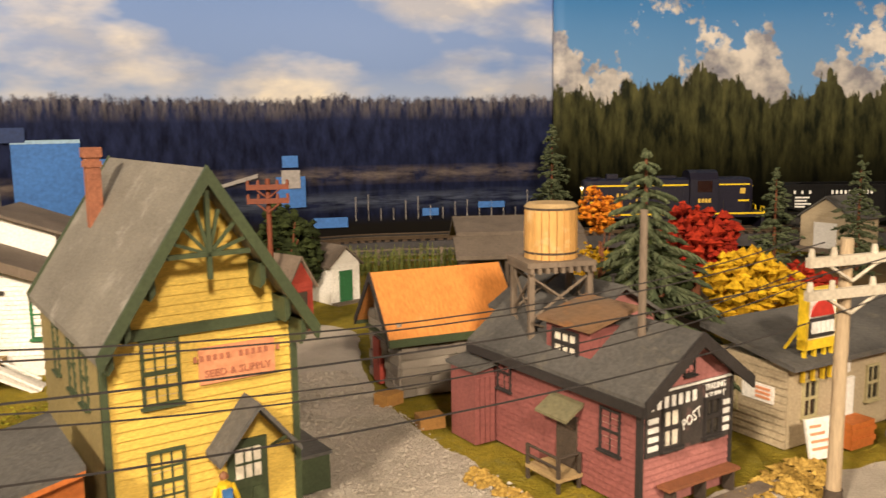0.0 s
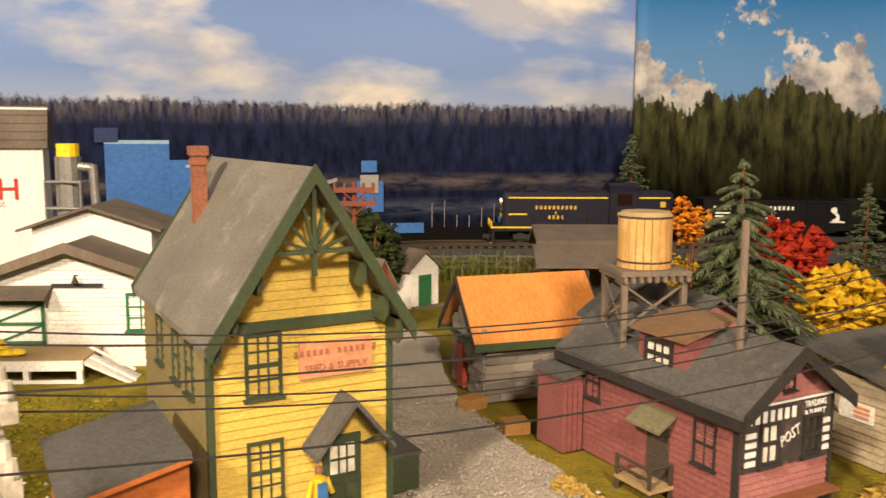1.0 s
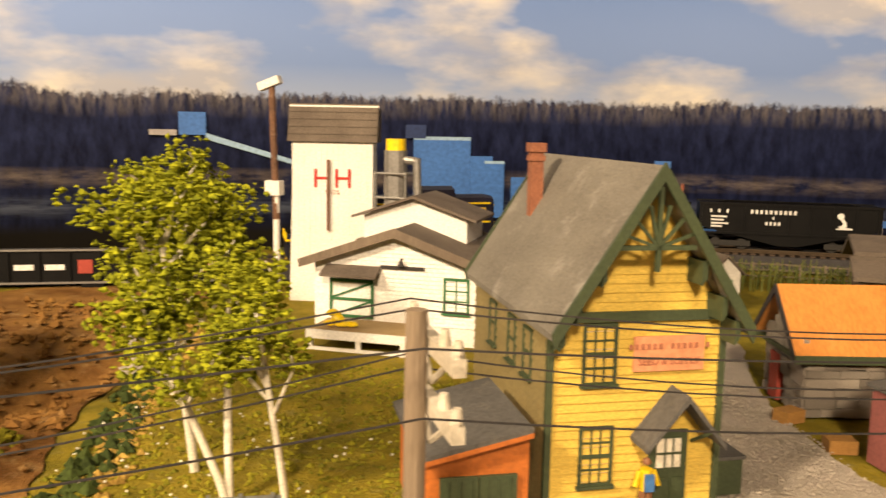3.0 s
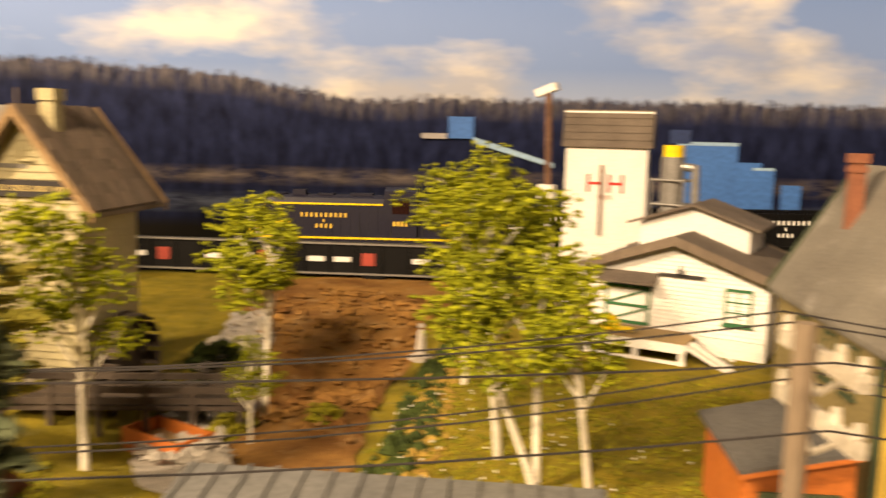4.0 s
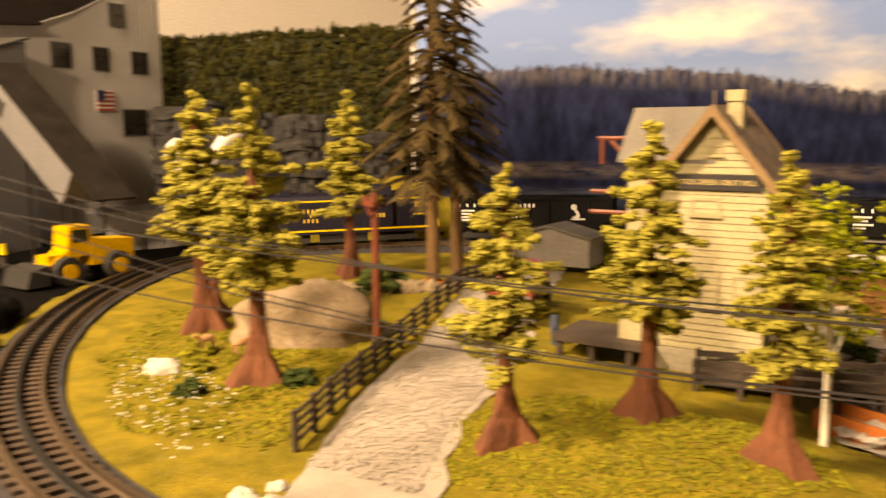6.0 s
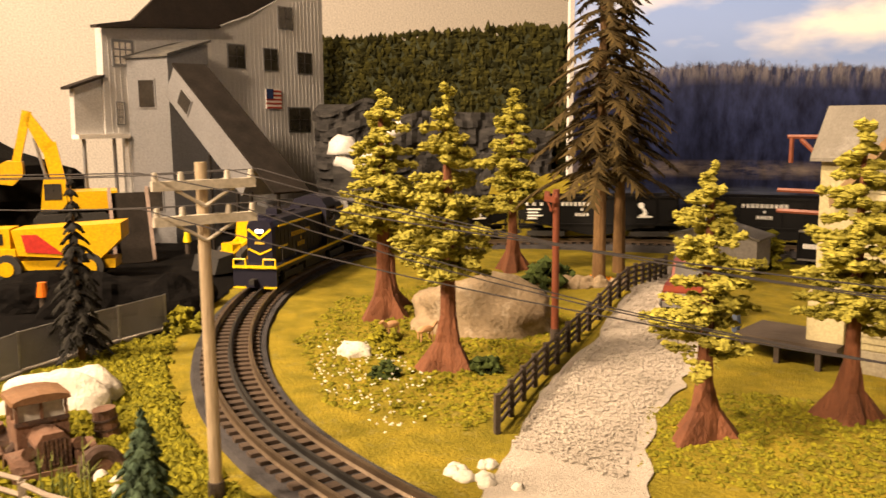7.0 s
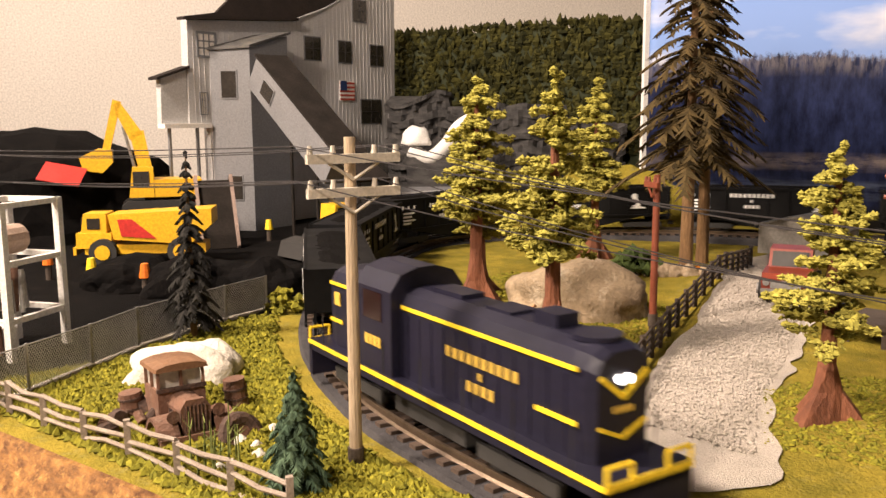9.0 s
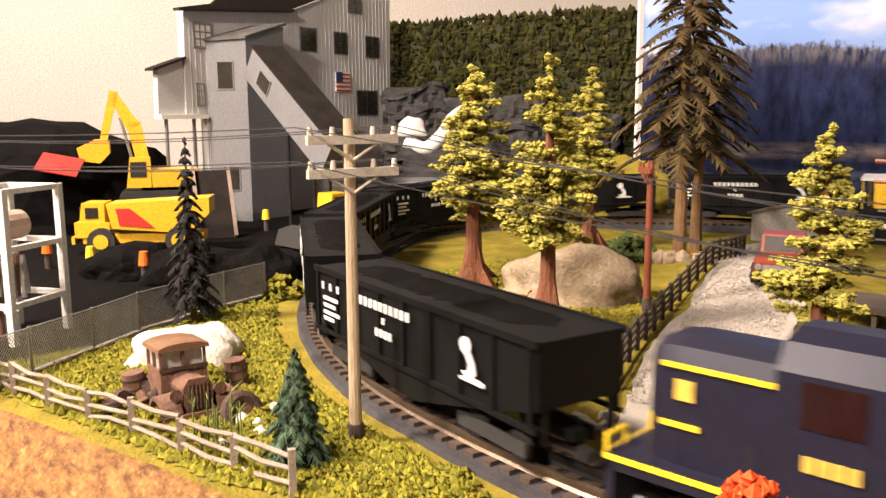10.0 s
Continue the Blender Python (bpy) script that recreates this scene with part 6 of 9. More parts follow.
def hopper_car():
    o = thing("coal_hopper", Matrix.Identity(4), "black coal hopper with white lettering, heaped with coal, rolling", "rail car", "coal hoppers of the train")
    h = HL / 2
    bm = B()
    prism(bm, [(-h, 0.038), (-h + 0.030, 0.030), (-0.012, 0.014), (0.012, 0.014), (h - 0.030, 0.030), (h, 0.038), (h, 0.0685), (-h, 0.0685)], -0.0245, 0.0245)
    part("body", bm, CAR_BLACK, o)
    for y in (-0.0262, 0.0245):
        bm = B()
        box(bm, -h - 0.001, h + 0.001, y, y + 0.0017, 0.0660, 0.0695)
        part("top_rail", bm, CAR_BLACK, o)
        for k in range(9):
            bm = B()
            x = -h + 0.004 + k * (HL - 0.008) / 8
            box(bm, x - 0.0012, x + 0.0012, y, y + 0.0017, 0.030, 0.0660)
            part("side_post", bm, CAR_BLACK, o)
        bm = B()
        box(bm, -h, h, y, y + 0.0017, 0.028, 0.0305)
        part("side_sill", bm, CAR_BLACK, o)
    bm = B()
    n, m_ = 26, 8
    grid = [[bm.verts.new((-h + 0.003 + (HL - 0.006) * i / n, -0.0235 + 0.047 * j / m_, 0.0662 + 0.0042 * math.sin(math.pi * j / m_) * min(1, min(i, n - i) / 4) + 0.0012 * noise.noise(Vector((i * .9, j * .9, 3))))) for j in range(m_ + 1)] for i in range(n + 1)]
    for a, b in zip(grid, grid[1:]):
        for j in range(m_):
            bm.faces.new((a[j], b[j], b[j + 1], a[j + 1]))
    part("coal_load", bm, COAL, o)
    for s in (-1, 1):
        y = s * 0.0267
        turn = pose(0, y, -0.004, 90, 0, 0 if s < 0 else 180)
        name_bars("XXXXXXXXXX", 0.0085, LETTER, o, turn @ pose(-0.020, 0.0625, 0))
        name_bars("X", 0.006, LETTER, o, turn @ pose(-0.020, 0.055, 0))
        name_bars("XXXX", 0.0075, LETTER, o, turn @ pose(-0.020, 0.0475, 0))
        name_bars("X X X", 0.0075, LETTER, o, turn @ pose(-0.088, 0.0625, 0))
        for k, (w, z) in enumerate(((0.020, 0.055), (0.016, 0.0505), (0.022, 0.046), (0.014, 0.042))):
            bm = B()
            box(bm, -0.098, -0.098 + w, z - 0.0011, z + 0.0011, -0.0002, 0.0003)
            ob = part("letter_bar", bm, LETTER, o)
            ob.matrix_basis = turn
        bm = B()
        tube(bm, (0.062, 0.0605, 0.0002), (0.062, 0.0605, 0.0006), 0.0042, n=14)
        prism(bm, [(0.0615, 0.0570), (0.0655, 0.0580), (0.0690, 0.0530), (0.0700, 0.0480), (0.0675, 0.0455), (0.0610, 0.0455), (0.0590, 0.0475), (0.0640, 0.0485), (0.0650, 0.0515)], 0.0002, 0.0005, "z")
        prism(bm, [(0.070, 0.0462), (0.077, 0.0452), (0.077, 0.0432), (0.057, 0.0432), (0.057, 0.0446)], 0.0002, 0.0004, "z")
        ob = part("herald", bm, LETTER, o)
        ob.matrix_basis = turn
    for s in (-1, 1):
        bm = B()
        for y in (-0.020, 0.018):
            box(bm, min(s * h, s * (h - 0.003)), max(s * h, s * (h - 0.003)), y, y + 0.002, 0.022, 0.040)
        box(bm, min(s * h, s * (h - 0.034)), max(s * h, s * (h - 0.034)), -0.004, 0.004, 0.020, 0.025)
        part("end_frame", bm, CAR_BLACK, o)
        bm = B()
        box(bm, min(s * h, s * (h + 0.008)), max(s * h, s * (h + 0.008)), -0.003, 0.003, 0.013, 0.018)
        part("coupler", bm, RUBBER, o)
        truck(o, s * (h - 0.040), (-0.017, 0.017))
    return o


loco = locomotive()
hop = hopper_car()


CL = 0.190


def caboose():
    o = thing("caboose", Matrix.Identity(4), "bright yellow caboose with pale grey roof, rolling last", "rail car")
    h = CL / 2
    part("frame", box(B(), -h, h, -0.0230, 0.0230, 0.024, 0.029), CAR_BLACK, o)
    body = part("body", box(B(), -h + 0.016, h - 0.016, -0.0220, 0.0220, 0.029, 0.066), TOY_YELLOW, o)
    for y in (-0.0226, 0.0222):
        for k in range(14):
            x = -h + 0.020 + k * 0.0113
            part("board_seam", box(B(), x, x + 0.0005, y, y + 0.0004, 0.030, 0.065), LOCO_YELLOW, body)
        for x in (-0.040, 0.036):
            win = part("window", box(B(), x - 0.006, x + 0.006, y - 0.0002, y + 0.0006, 0.046, 0.060), BLACK_TRIM, body)
            part("pane", box(B(), x - 0.0046, x + 0.0046, y - 0.0005, y + 0.0009, 0.0475, 0.0585), GLASS_DARK, win)
        part("sill_stripe", box(B(), -h + 0.016, h - 0.016, y, y + 0.0005, 0.0290, 0.0305), CAR_BLACK, body)
    part("roof", prism(B(), [(-0.0245, 0.066), (0.0245, 0.066), (0.0240, 0.0690), (0.013, 0.0725), (0.0, 0.0738), (-0.013, 0.0725), (-0.0240, 0.0690)], -h, h, "x"), GREY_BREAKER, o, "pale grey curved roof")
    for e in (-1, 1):
        for y in (-0.020, 0.020):
            part("end_post", tube(B(), (e * (h - 0.002), y, 0.029), (e * (h - 0.002), y, 0.066), 0.0007, n=6), LOCO_YELLOW, o)
        part("end_rail", tube(B(), (e * (h - 0.002), -0.020, 0.043), (e * (h - 0.002), 0.020, 0.043), 0.0007, n=6), LOCO_YELLOW, o)
        part("coupler", box(B(), min(e * h, e * (h + 0.006)), max(e * h, e * (h + 0.006)), -0.003, 0.003, 0.013, 0.018), RUBBER, o)
        truck(o, e * (h - 0.038), (-0.014, 0.014))
    return o


CARS = [loco, hop] + [copy_thing(hop, Matrix.Identity(4)) for _ in range(5)] + [caboose()]


# nose of the train along the line, by time
NOSE = [(0.0, 0.74), (1.0, 0.97), (1.5, 1.11), (3.5, 1.825), (4.5, 2.203), (5.5, 2.570), (6.0, 2.752), (7.5, 3.330), (8.5, 3.632), (9.0, 3.765), (10.0, 4.030)]


def nose_at(t):
    for (t0, s0), (t1, s1) in zip(NOSE, NOSE[1:]):
        if t <= t1:
            return s0 + (s1 - s0) * (t - t0) / (t1 - t0)
    return NOSE[-1][1]


def car_pose(front, length, inset):
    """A car sits with its two trucks on the line; front is its leading end."""
    p, _ = on_line(front - inset)
    q, _ = on_line(front - length + inset)
    d = p - q
    c = (p + q) / 2
    if front - length + inset < 0:
        c = LINE[0] + (LINE[1] - LINE[0]).normalized() * (front - length / 2)
        d = LINE[1] - LINE[0]
    return Matrix.Translation(c) @ d.to_track_quat("X", "Z").to_matrix().to_4x4()


def motions():
    times = [k * 0.25 for k in range(41)]
    for i, car in enumerate(CARS):
        length, inset = (LL, 0.060) if i == 0 else (CL, 0.038) if i == len(CARS) - 1 else (HL, 0.040)
        back = 0.0 if i == 0 else LL + 0.028 + (i - 1) * (HL + 0.026)
        walk(car, [(t, car_pose(START + nose_at(t) - back, length, inset)) for t in times])


# ---- printed plant on the river backdrop ----
def blot(name, x0, y0, x1, y1, z0, z1, material, lift=0.006):
    a, ang = back_at((x0 + x1) / 2, (y0 + y1) / 2)
    half = math.hypot(x1 - x0, y1 - y0) / 2
    return printed(name, a.x, a.y, [(-half, z0), (half, z0), (half, z1), (-half, z1)], material, lift)


blot("plant_block", -0.526, 1.092, -0.446, 1.124, 0.06, 0.176, PRINT_BLUE)
blot("plant_roof", -0.526, 1.092, -0.446, 1.124, 0.176, 0.181, PRINT_PALE)
blot("plant_block", -0.450, 1.122, -0.418, 1.132, 0.06, 0.153, PRINT_BLUE, 0.0062)
blot("plant_block", -0.420, 1.130, -0.392, 1.142, 0.06, 0.142, PRINT_BLUE, 0.0064)
blot("plant_roof", -0.420, 1.130, -0.392, 1.142, 0.142, 0.146, PRINT_PALE, 0.0064)
blot("plant_block", -0.394, 1.141, -0.368, 1.150, 0.06, 0.122, PRINT_BLUE, 0.0066)
blot("plant_tank", -0.534, 1.088, -0.506, 1.100, 0.178, 0.198, PRINT_BLUE_DARK)
blot("plant_box", -0.809, 0.919, -0.780, 0.942, 0.178, 0.210, PRINT_BLUE)
blot("plant_shed", -0.842, 0.895, -0.812, 0.917, 0.177, 0.185, PRINT_GREY)
blot("tower_block", -0.198, 1.209, -0.154, 1.217, 0.070, 0.118, PRINT_BLUE)
blot("tower_front", -0.190, 1.211, -0.162, 1.216, 0.100, 0.128, PRINT_GREY, 0.008)
blot("tower_cap", -0.190, 1.211, -0.166, 1.215, 0.132, 0.150, PRINT_BLUE)
blot("barge", -0.154, 1.22, -0.101, 1.227, 0.036, 0.052, PRINT_BLUE)
blot("barge", 0.000, 1.262, 0.026, 1.268, 0.050, 0.062, PRINT_BLUE)
blot("barge", 0.092, 1.30, 0.135, 1.31, 0.060, 0.070, PRINT_BLUE)
c_, a_ = back_at(-0.735, 0.975)
printed("plant_conveyor", c_.x, c_.y, [(-0.062, 0.172), (0.058, 0.138), (0.058, 0.145), (-0.062, 0.181)], PRINT_PALE)
c_, a_ = back_at(-0.27, 1.19)
printed("plant_conveyor", c_.x, c_.y, [(-0.05, 0.093), (0.05, 0.118), (0.05, 0.124), (-0.05, 0.098)], PRINT_GREY)
for k in range(16):
    x = -0.10 + 0.019 * k
    c_, a_ = back_at(x, 1.235 + 0.01 * k / 16)
    h_ = random.Random(k).uniform(0.056, 0.088)
    printed("mast", c_.x, c_.y, [(-0.0005, 0.045), (0.0005, 0.045), (0.0005, h_), (-0.0005, h_)], PRINT_GREY, label="printed mast on the backdrop")
bm = B()
p_ = BACK[0]
box(bm, p_.x - 0.004, p_.x + 0.004, p_.y - 0.004, p_.y + 0.004, 0.0, 0.62)
part("edge_strip", bm, WHITE, river, "white edge strip")


# ---- poles and wires ----
def pole(m, h, material, label, arms=(), arm_mat=CROSSARM, r=0.0042, group="utility poles", arm=0.030):
    o = thing("utility_pole", m, label, "pole", group)
    part("shaft", tube(B(), (0, 0, -0.004), (0, 0, h), r, r * 0.82, 12), material, o, smooth=False)
    for z in arms:
        bm = box(B(), -arm, arm, -0.0062, -0.0030, z - 0.0022, z + 0.0022)
        a = part("crossarm", bm, arm_mat, o)
        for x in (-arm * .93, -arm * .45, arm * .45, arm * .93):
            part("insulator", tube(B(), (x, -0.0046, z + 0.002), (x, -0.0046, z + 0.0062), 0.0017, 0.0011, 8), arm_mat, a)
        for s in (-1, 1):
            part("arm_brace", tube(B(), (s * arm * .55, -0.0048, z - 0.002), (0, -0.0042, z - 0.010), 0.0009, n=5), arm_mat, a)
    part("collar", tube(B(), (0, 0, -0.003), (0, 0, 0.010), r * 1.25, n=12), WOOD_DARK, o)
    return o


PLAB = "round pale wooden utility pole with two white crossarms"
P1, P2, P3, P0 = (-0.560, -0.281), (-0.098, 0.150), (0.2145, 0.367), (-1.05, -0.70)
pole(pose(*P1, G(*P1), 0, 0, 104), 0.165, POLE_WOOD, PLAB, (0.155, 0.139), r=0.0033, arm=0.024)
# this near pole gets darker wood: its shading is put into the colour
pole(pose(*P2, G(*P2), 0, 0, 128), 0.137, surf("shaded_pole_wood", (0.25, 0.19, 0.13), (0.17, 0.125, 0.085), 40, 900, 0.85, 0.4, stretch=(1, 1, 0.12)), "round brown utility pole with shading in its wood colour and two pale crossarms", (0.128, 0.112), r=0.0034, arm=0.024)
pole(pose(*P3, G(*P3), 0, 0, 20), 0.130, POLE_WOOD, PLAB, (0.121, 0.106), r=0.0036, arm=0.026)
pole(pose(-0.770, 0.012, G(-.77, .012)), 0.126, POLE_RED, "thin red-brown plastic pole with lamp arms", (0.118,), POLE_RED, 0.0032, "red-brown poles", 0.010)
pole(pose(-0.122, 0.722, 0.012, 0, 0, 10), 0.139, POLE_RED, "red-brown plastic pole with two crossarms", (0.132, 0.120), POLE_RED, 0.0026, "red-brown poles", 0.018)


def wires(name, a, ha, ta, b, hb, tb, sag):
    o = thing(name, Matrix.Identity(4), "thin black sagging wires between the poles", "wire", "pole wires")
    for lev in (0, 1):
        for f in (-.93, .45, .93):
            p = Vector((a[0] + f * .03 * math.cos(radians(ta)), a[1] + f * .03 * math.sin(radians(ta)), ha - 0.016 * lev))
            q = Vector((b[0] + f * .03 * math.cos(radians(tb)), b[1] + f * .03 * math.sin(radians(tb)), hb - 0.016 * lev))
            bm = B()
            pts = [p.lerp(q, k / 14) - Vector((0, 0, sag * (1 + .35 * f + .3 * lev) * 4 * (k / 14) * (1 - k / 14))) for k in range(15)]
            sweep(bm, pts, 0.00030)
            part("wire", bm, BLACK_TRIM, o)


wires("pole_wires", P0, 0.175, 130, P1, 0.173, 104, 0.010)
wires("pole_wires", P1, 0.173, 104, P2, 0.146, 118, 0.022)
wires("pole_wires", P2, 0.146, 118, P3, 0.139, 110, 0.010)


# ---- fences ----
def rail_fence(name, pts, h, rails, material, label, gap=0.03, post=0.0017, rail=0.0013, crooked=0.0, seed=0):
    o = thing(name, Matrix.Identity(4), label, "fence")
    rnd = random.Random(seed)
    line = smooth_line([(*p, 0) for p in pts], gap)
    base = [Vector((p.x, p.y, G(p.x, p.y))) for p in line]
    for p in base:
        hh = h * (1 + rnd.uniform(-.1, .1) * (1 if crooked else .2))
        part("post", box(B(), p.x - post, p.x + post, p.y - post, p.y + post, p.z - 0.004, p.z + hh), material, o)
    for p, q in zip(base, base[1:]):
        for k in range(rails):
            z = h * (0.22 + 0.68 * k / max(1, rails - 1))
            j0, j1 = rnd.uniform(-1, 1) * crooked, rnd.uniform(-1, 1) * crooked
            mid = (p + q) / 2 + Vector((0, 0, z + rnd.uniform(-1, 1) * crooked))
            bm = tube(B(), p + Vector((0, 0, z + j0)), mid, rail, n=6)
            tube(bm, mid, q + Vector((0, 0, z + j1)), rail, rail * .9, 6)
            part("rail", bm, material, o)
    return o


rail_fence("lane_fence", [(-0.594, -0.117), (-0.68, -0.045), (-0.76, 0.03), (-0.84, 0.115), (-0.93, 0.21), (-1.0, 0.28)], 0.024, 4, WOOD_DARK, "dark four-rail wooden fence along the gravel lane", 0.031)
rail_fence("split_fence", [(-0.83, -0.555), (-0.69, -0.458), (-0.62, -0.405), (-0.574, -0.370), (-0.542, -0.346), (-0.50, -0.316)], 0.020, 3, surf("silver_split_rail", (0.34, 0.28, 0.22), (0.25, 0.20, 0.155), 60, 700, 0.85, 0.5), "weathered grey split-rail fence at the layout edge", 0.040, 0.0016, 0.0013, 0.0018, 3)
rail_fence("field_fence", [(-0.14, 1.075), (-0.03, 1.095), (0.09, 1.11)], 0.022, 3, WOOD, "grey rail fence behind the corn", 0.028)


def wire_fence():
    o = thing("chain_fence", Matrix.Identity(4), "grey chain-link yard fence with steel posts", "fence")
    pts = [(-0.690, -0.489), (-0.735, -0.459), (-0.785, -0.426), (-0.829, -0.397), (-0.865, -0.363), (-0.900, -0.329), (-0.933, -0.291)]
    for a, b in zip(pts, pts[1:]):
        pa, pb = Vector((*a, G(*a))), Vector((*b, G(*b)))
        part("post", tube(B(), pa - Vector((0, 0, .004)), pa + Vector((0, 0, 0.033)), 0.0011, n=7), STEEL, o)
        part("top_rail", tube(B(), pa + Vector((0, 0, 0.032)), pb + Vector((0, 0, 0.032)), 0.0006, n=5), STEEL, o)
        bm = B()
        n = int((pb - pa).length / 0.0022)
        for k in range(-9, n):
            for s in (0, 1):
                k0, k1 = max(0, k), min(n, k + 10)
                z0, z1 = 0.001 + 0.0030 * (k0 - k), 0.001 + 0.0030 * (k1 - k)
                if s:
                    z0, z1 = 0.032 - z0, 0.032 - z1
                tube(bm, pa.lerp(pb, k0 / n) + Vector((0, 0, z0)), pa.lerp(pb, k1 / n) + Vector((0, 0, z1)), 0.00030, n=3)
        part("mesh", bm, STEEL, o)
        part("kerb", box(B(), 0, (pb - pa).length, -0.0025, 0.0025, -0.004, 0.0035, Matrix.Translation(pa) @ Matrix.Rotation(math.atan2(pb.y - pa.y, pb.x - pa.x), 4, "Z")), GRAVEL, o)
    p = Vector((*pts[-1], G(*pts[-1])))
    part("post", tube(B(), p - Vector((0, 0, .004)), p + Vector((0, 0, 0.033)), 0.0011, n=7), STEEL, o)


wire_fence()


# ---- coal yard ----
def tri_box(poly, z0, z1, material, parent, name):
    return part(name, prism(B(), poly, z0, z1, "z"), material, parent)


def breaker():
    o = thing("coal_breaker", pose(-1.49, -0.385, 0.0, 0, 0, 125.7), "large grey corrugated coal breaker with black windows", "factory")
    rake = [(0.264, 0.352), (0.338, 0.377), (0.411, 0.411), (0.470, 0.455), (0.500, 0.485)]
    part("wall", prism(B(), [(0.048, 0.181), (0.086, 0.181), (0.086, 0.0), (0.523, 0.0), (0.529, 0.45), (0.529, 0.485), *rake[::-1], (0.052, 0.338)], 0.0, 0.016), GREY_BREAKER, o)
    part("annex", prism(B(), [(0.001, 0.181), (0.0478, 0.181), (0.0478, 0.262), (0.003, 0.247)], 0.003, 0.014), GREY_BREAKER, o)
    part("annex_roof", prism(B(), [(-0.008, 0.244), (0.050, 0.263), (0.050, 0.267), (-0.008, 0.248)], -0.004, 0.018), ROOF_BROWN, o)
    part("annex_floor", box(B(), 0.0, 0.085, -0.006, 0.012, 0.174, 0.1805), WHITE, o)
    bm = prism(B(), [(0.034, 0.337), (0.264, 0.3545), *[(x, z + 0.003) for x, z in rake[1:]], (0.235, 0.485), (0.148, 0.388), (0.100, 0.349)], -0.010, -0.004)
    for v in bm.verts:
        v.co.y += (v.co.z - 0.338) * 0.12
    part("roof", bm, ROOF_BROWN, o, "dark brown felt roof")
    part("eave", prism(B(), [(0.034, 0.333), (0.264, 0.350), (0.264, 0.3545), (0.034, 0.337)], -0.016, 0.0), ROOF_BROWN, o)
    for x in (0.012, 0.062):
        part("leg", box(B(), x, x + 0.004, 0.002, 0.006, 0.0, 0.174), GREY_DARK, o)

    def dark_opening(parent, x, z, w, h, m=Matrix.Identity(4), bars=True):
        fr = part("window", box(B(), x - w / 2 - .002, x + w / 2 + .002, -0.0016, -0.0002, z - h / 2 - .002, z + h / 2 + .002, m), GREY_DARK, parent)
        part("pane", box(B(), x - w / 2, x + w / 2, -0.0024, -0.0016, z - h / 2, z + h / 2, m), GLASS_DARK, fr)
        if bars:
            part("glazing_bar", box(B(), x - .0005, x + .0005, -0.0030, -0.0024, z - h / 2, z + h / 2, m), BLACK_TRIM, fr)
            part("glazing_bar", box(B(), x - w / 2, x + w / 2, -0.0030, -0.0024, z - .0005, z + .0005, m), BLACK_TRIM, fr)
    for x, z, w, h in ((0.308, 0.308, 0.036, 0.038), (0.388, 0.3065, 0.032, 0.037), (0.474, 0.3045, 0.036, 0.037), (0.428, 0.3825, 0.034, 0.037), (0.456, 0.2005, 0.054, 0.043)):
        dark_opening(o, x, z, w, h)
    for x, z, w, h in ((0.085, 0.300, 0.030, 0.032), (0.075, 0.211, 0.012, 0.032)):
        window(o, x, z, w, h, frame=GREY_DARK, pane=WALL_PAINT, bars=(3, 3), sill=False)
    for k in range(48):
        x = 0.060 + k * 0.0097
        part("rib", box(B(), x, x + 0.0007, -0.0006, 0.0, 0.182 if x < 0.088 else 0.05, 0.334 + max(0, x - 0.05) * 0.07 if x < 0.264 else min(0.45, 0.350 + (x - 0.264) * 0.34)), GREY_BREAKER, o)
    fl = part("flag_panel", box(B(), 0.372, 0.409, -0.003, -0.001, 0.220, 0.255), WHITE, o, "small faded striped flag panel")
    for k in range(5):
        part("stripe", box(B(), 0.372, 0.409, -0.0042, -0.003, 0.2205 + k * 0.0072, 0.2240 + k * 0.0072), RED_DOOR, fl)
    part("canton", box(B(), 0.372, 0.388, -0.0050, -0.0042, 0.238, 0.255), PRINT_BLUE_DARK, fl)
    # hoist tower and covered conveyor
    t = thing("hoist_tower", Matrix.Identity(4), "dark grey hoist tower with sloping roof", "tower")
    lf, md, rt = Vector((-1.544, -0.316, 0)), Vector((-1.511, -0.254, 0)), Vector((-1.565, -0.190, 0))
    bk = lf + rt - md
    bm = B()
    lo = [bm.verts.new((p.x, p.y, 0.0)) for p in (lf, md, rt, bk)]
    up = [bm.verts.new((p.x, p.y, z)) for p, z in ((lf, 0.291), (md, 0.294), (rt, 0.318), (bk, 0.314))]
    bm.faces.new(lo[::-1])
    bm.faces.new(up)
    for k in range(4):
        bm.faces.new((lo[k], lo[(k + 1) % 4], up[(k + 1) % 4], up[k]))
    part("shaft", bm, GREY_DARK, t)
    bm = B()
    mid = (lf + rt) / 2
    vs = [bm.verts.new((*(mid + (p - mid) * 1.10).xy, z)) for p, z in ((lf, 0.2915), (md, 0.2945), (rt, 0.3215), (bk, 0.317))]
    top = [bm.verts.new(v.co + Vector((0, 0, 0.004))) for v in vs]
    bm.faces.new(vs[::-1])
    bm.faces.new(top)
    for k in range(4):
        bm.faces.new((vs[k], vs[(k + 1) % 4], top[(k + 1) % 4], top[k]))
    part("roof", bm, ROOF_DARK, t)
    w_ = (md - lf).length
    face = Matrix.Translation(lf) @ Matrix.Rotation(math.atan2(md.y - lf.y, md.x - lf.x), 4, "Z")
    dark_opening(t, w_ * .50, 0.240, 0.024, 0.040, face, False)
    dark_opening(t, w_ * .56, 0.081, 0.024, 0.036, face, False)
    c = thing("coal_conveyor", Matrix.Identity(4), "grey covered conveyor with black belt sloping from tower to ground", "conveyor")
    a, b = Vector((-1.473, -0.224, 0.277)), Vector((-1.272, -0.126, 0.116))
    L = (b - a).length
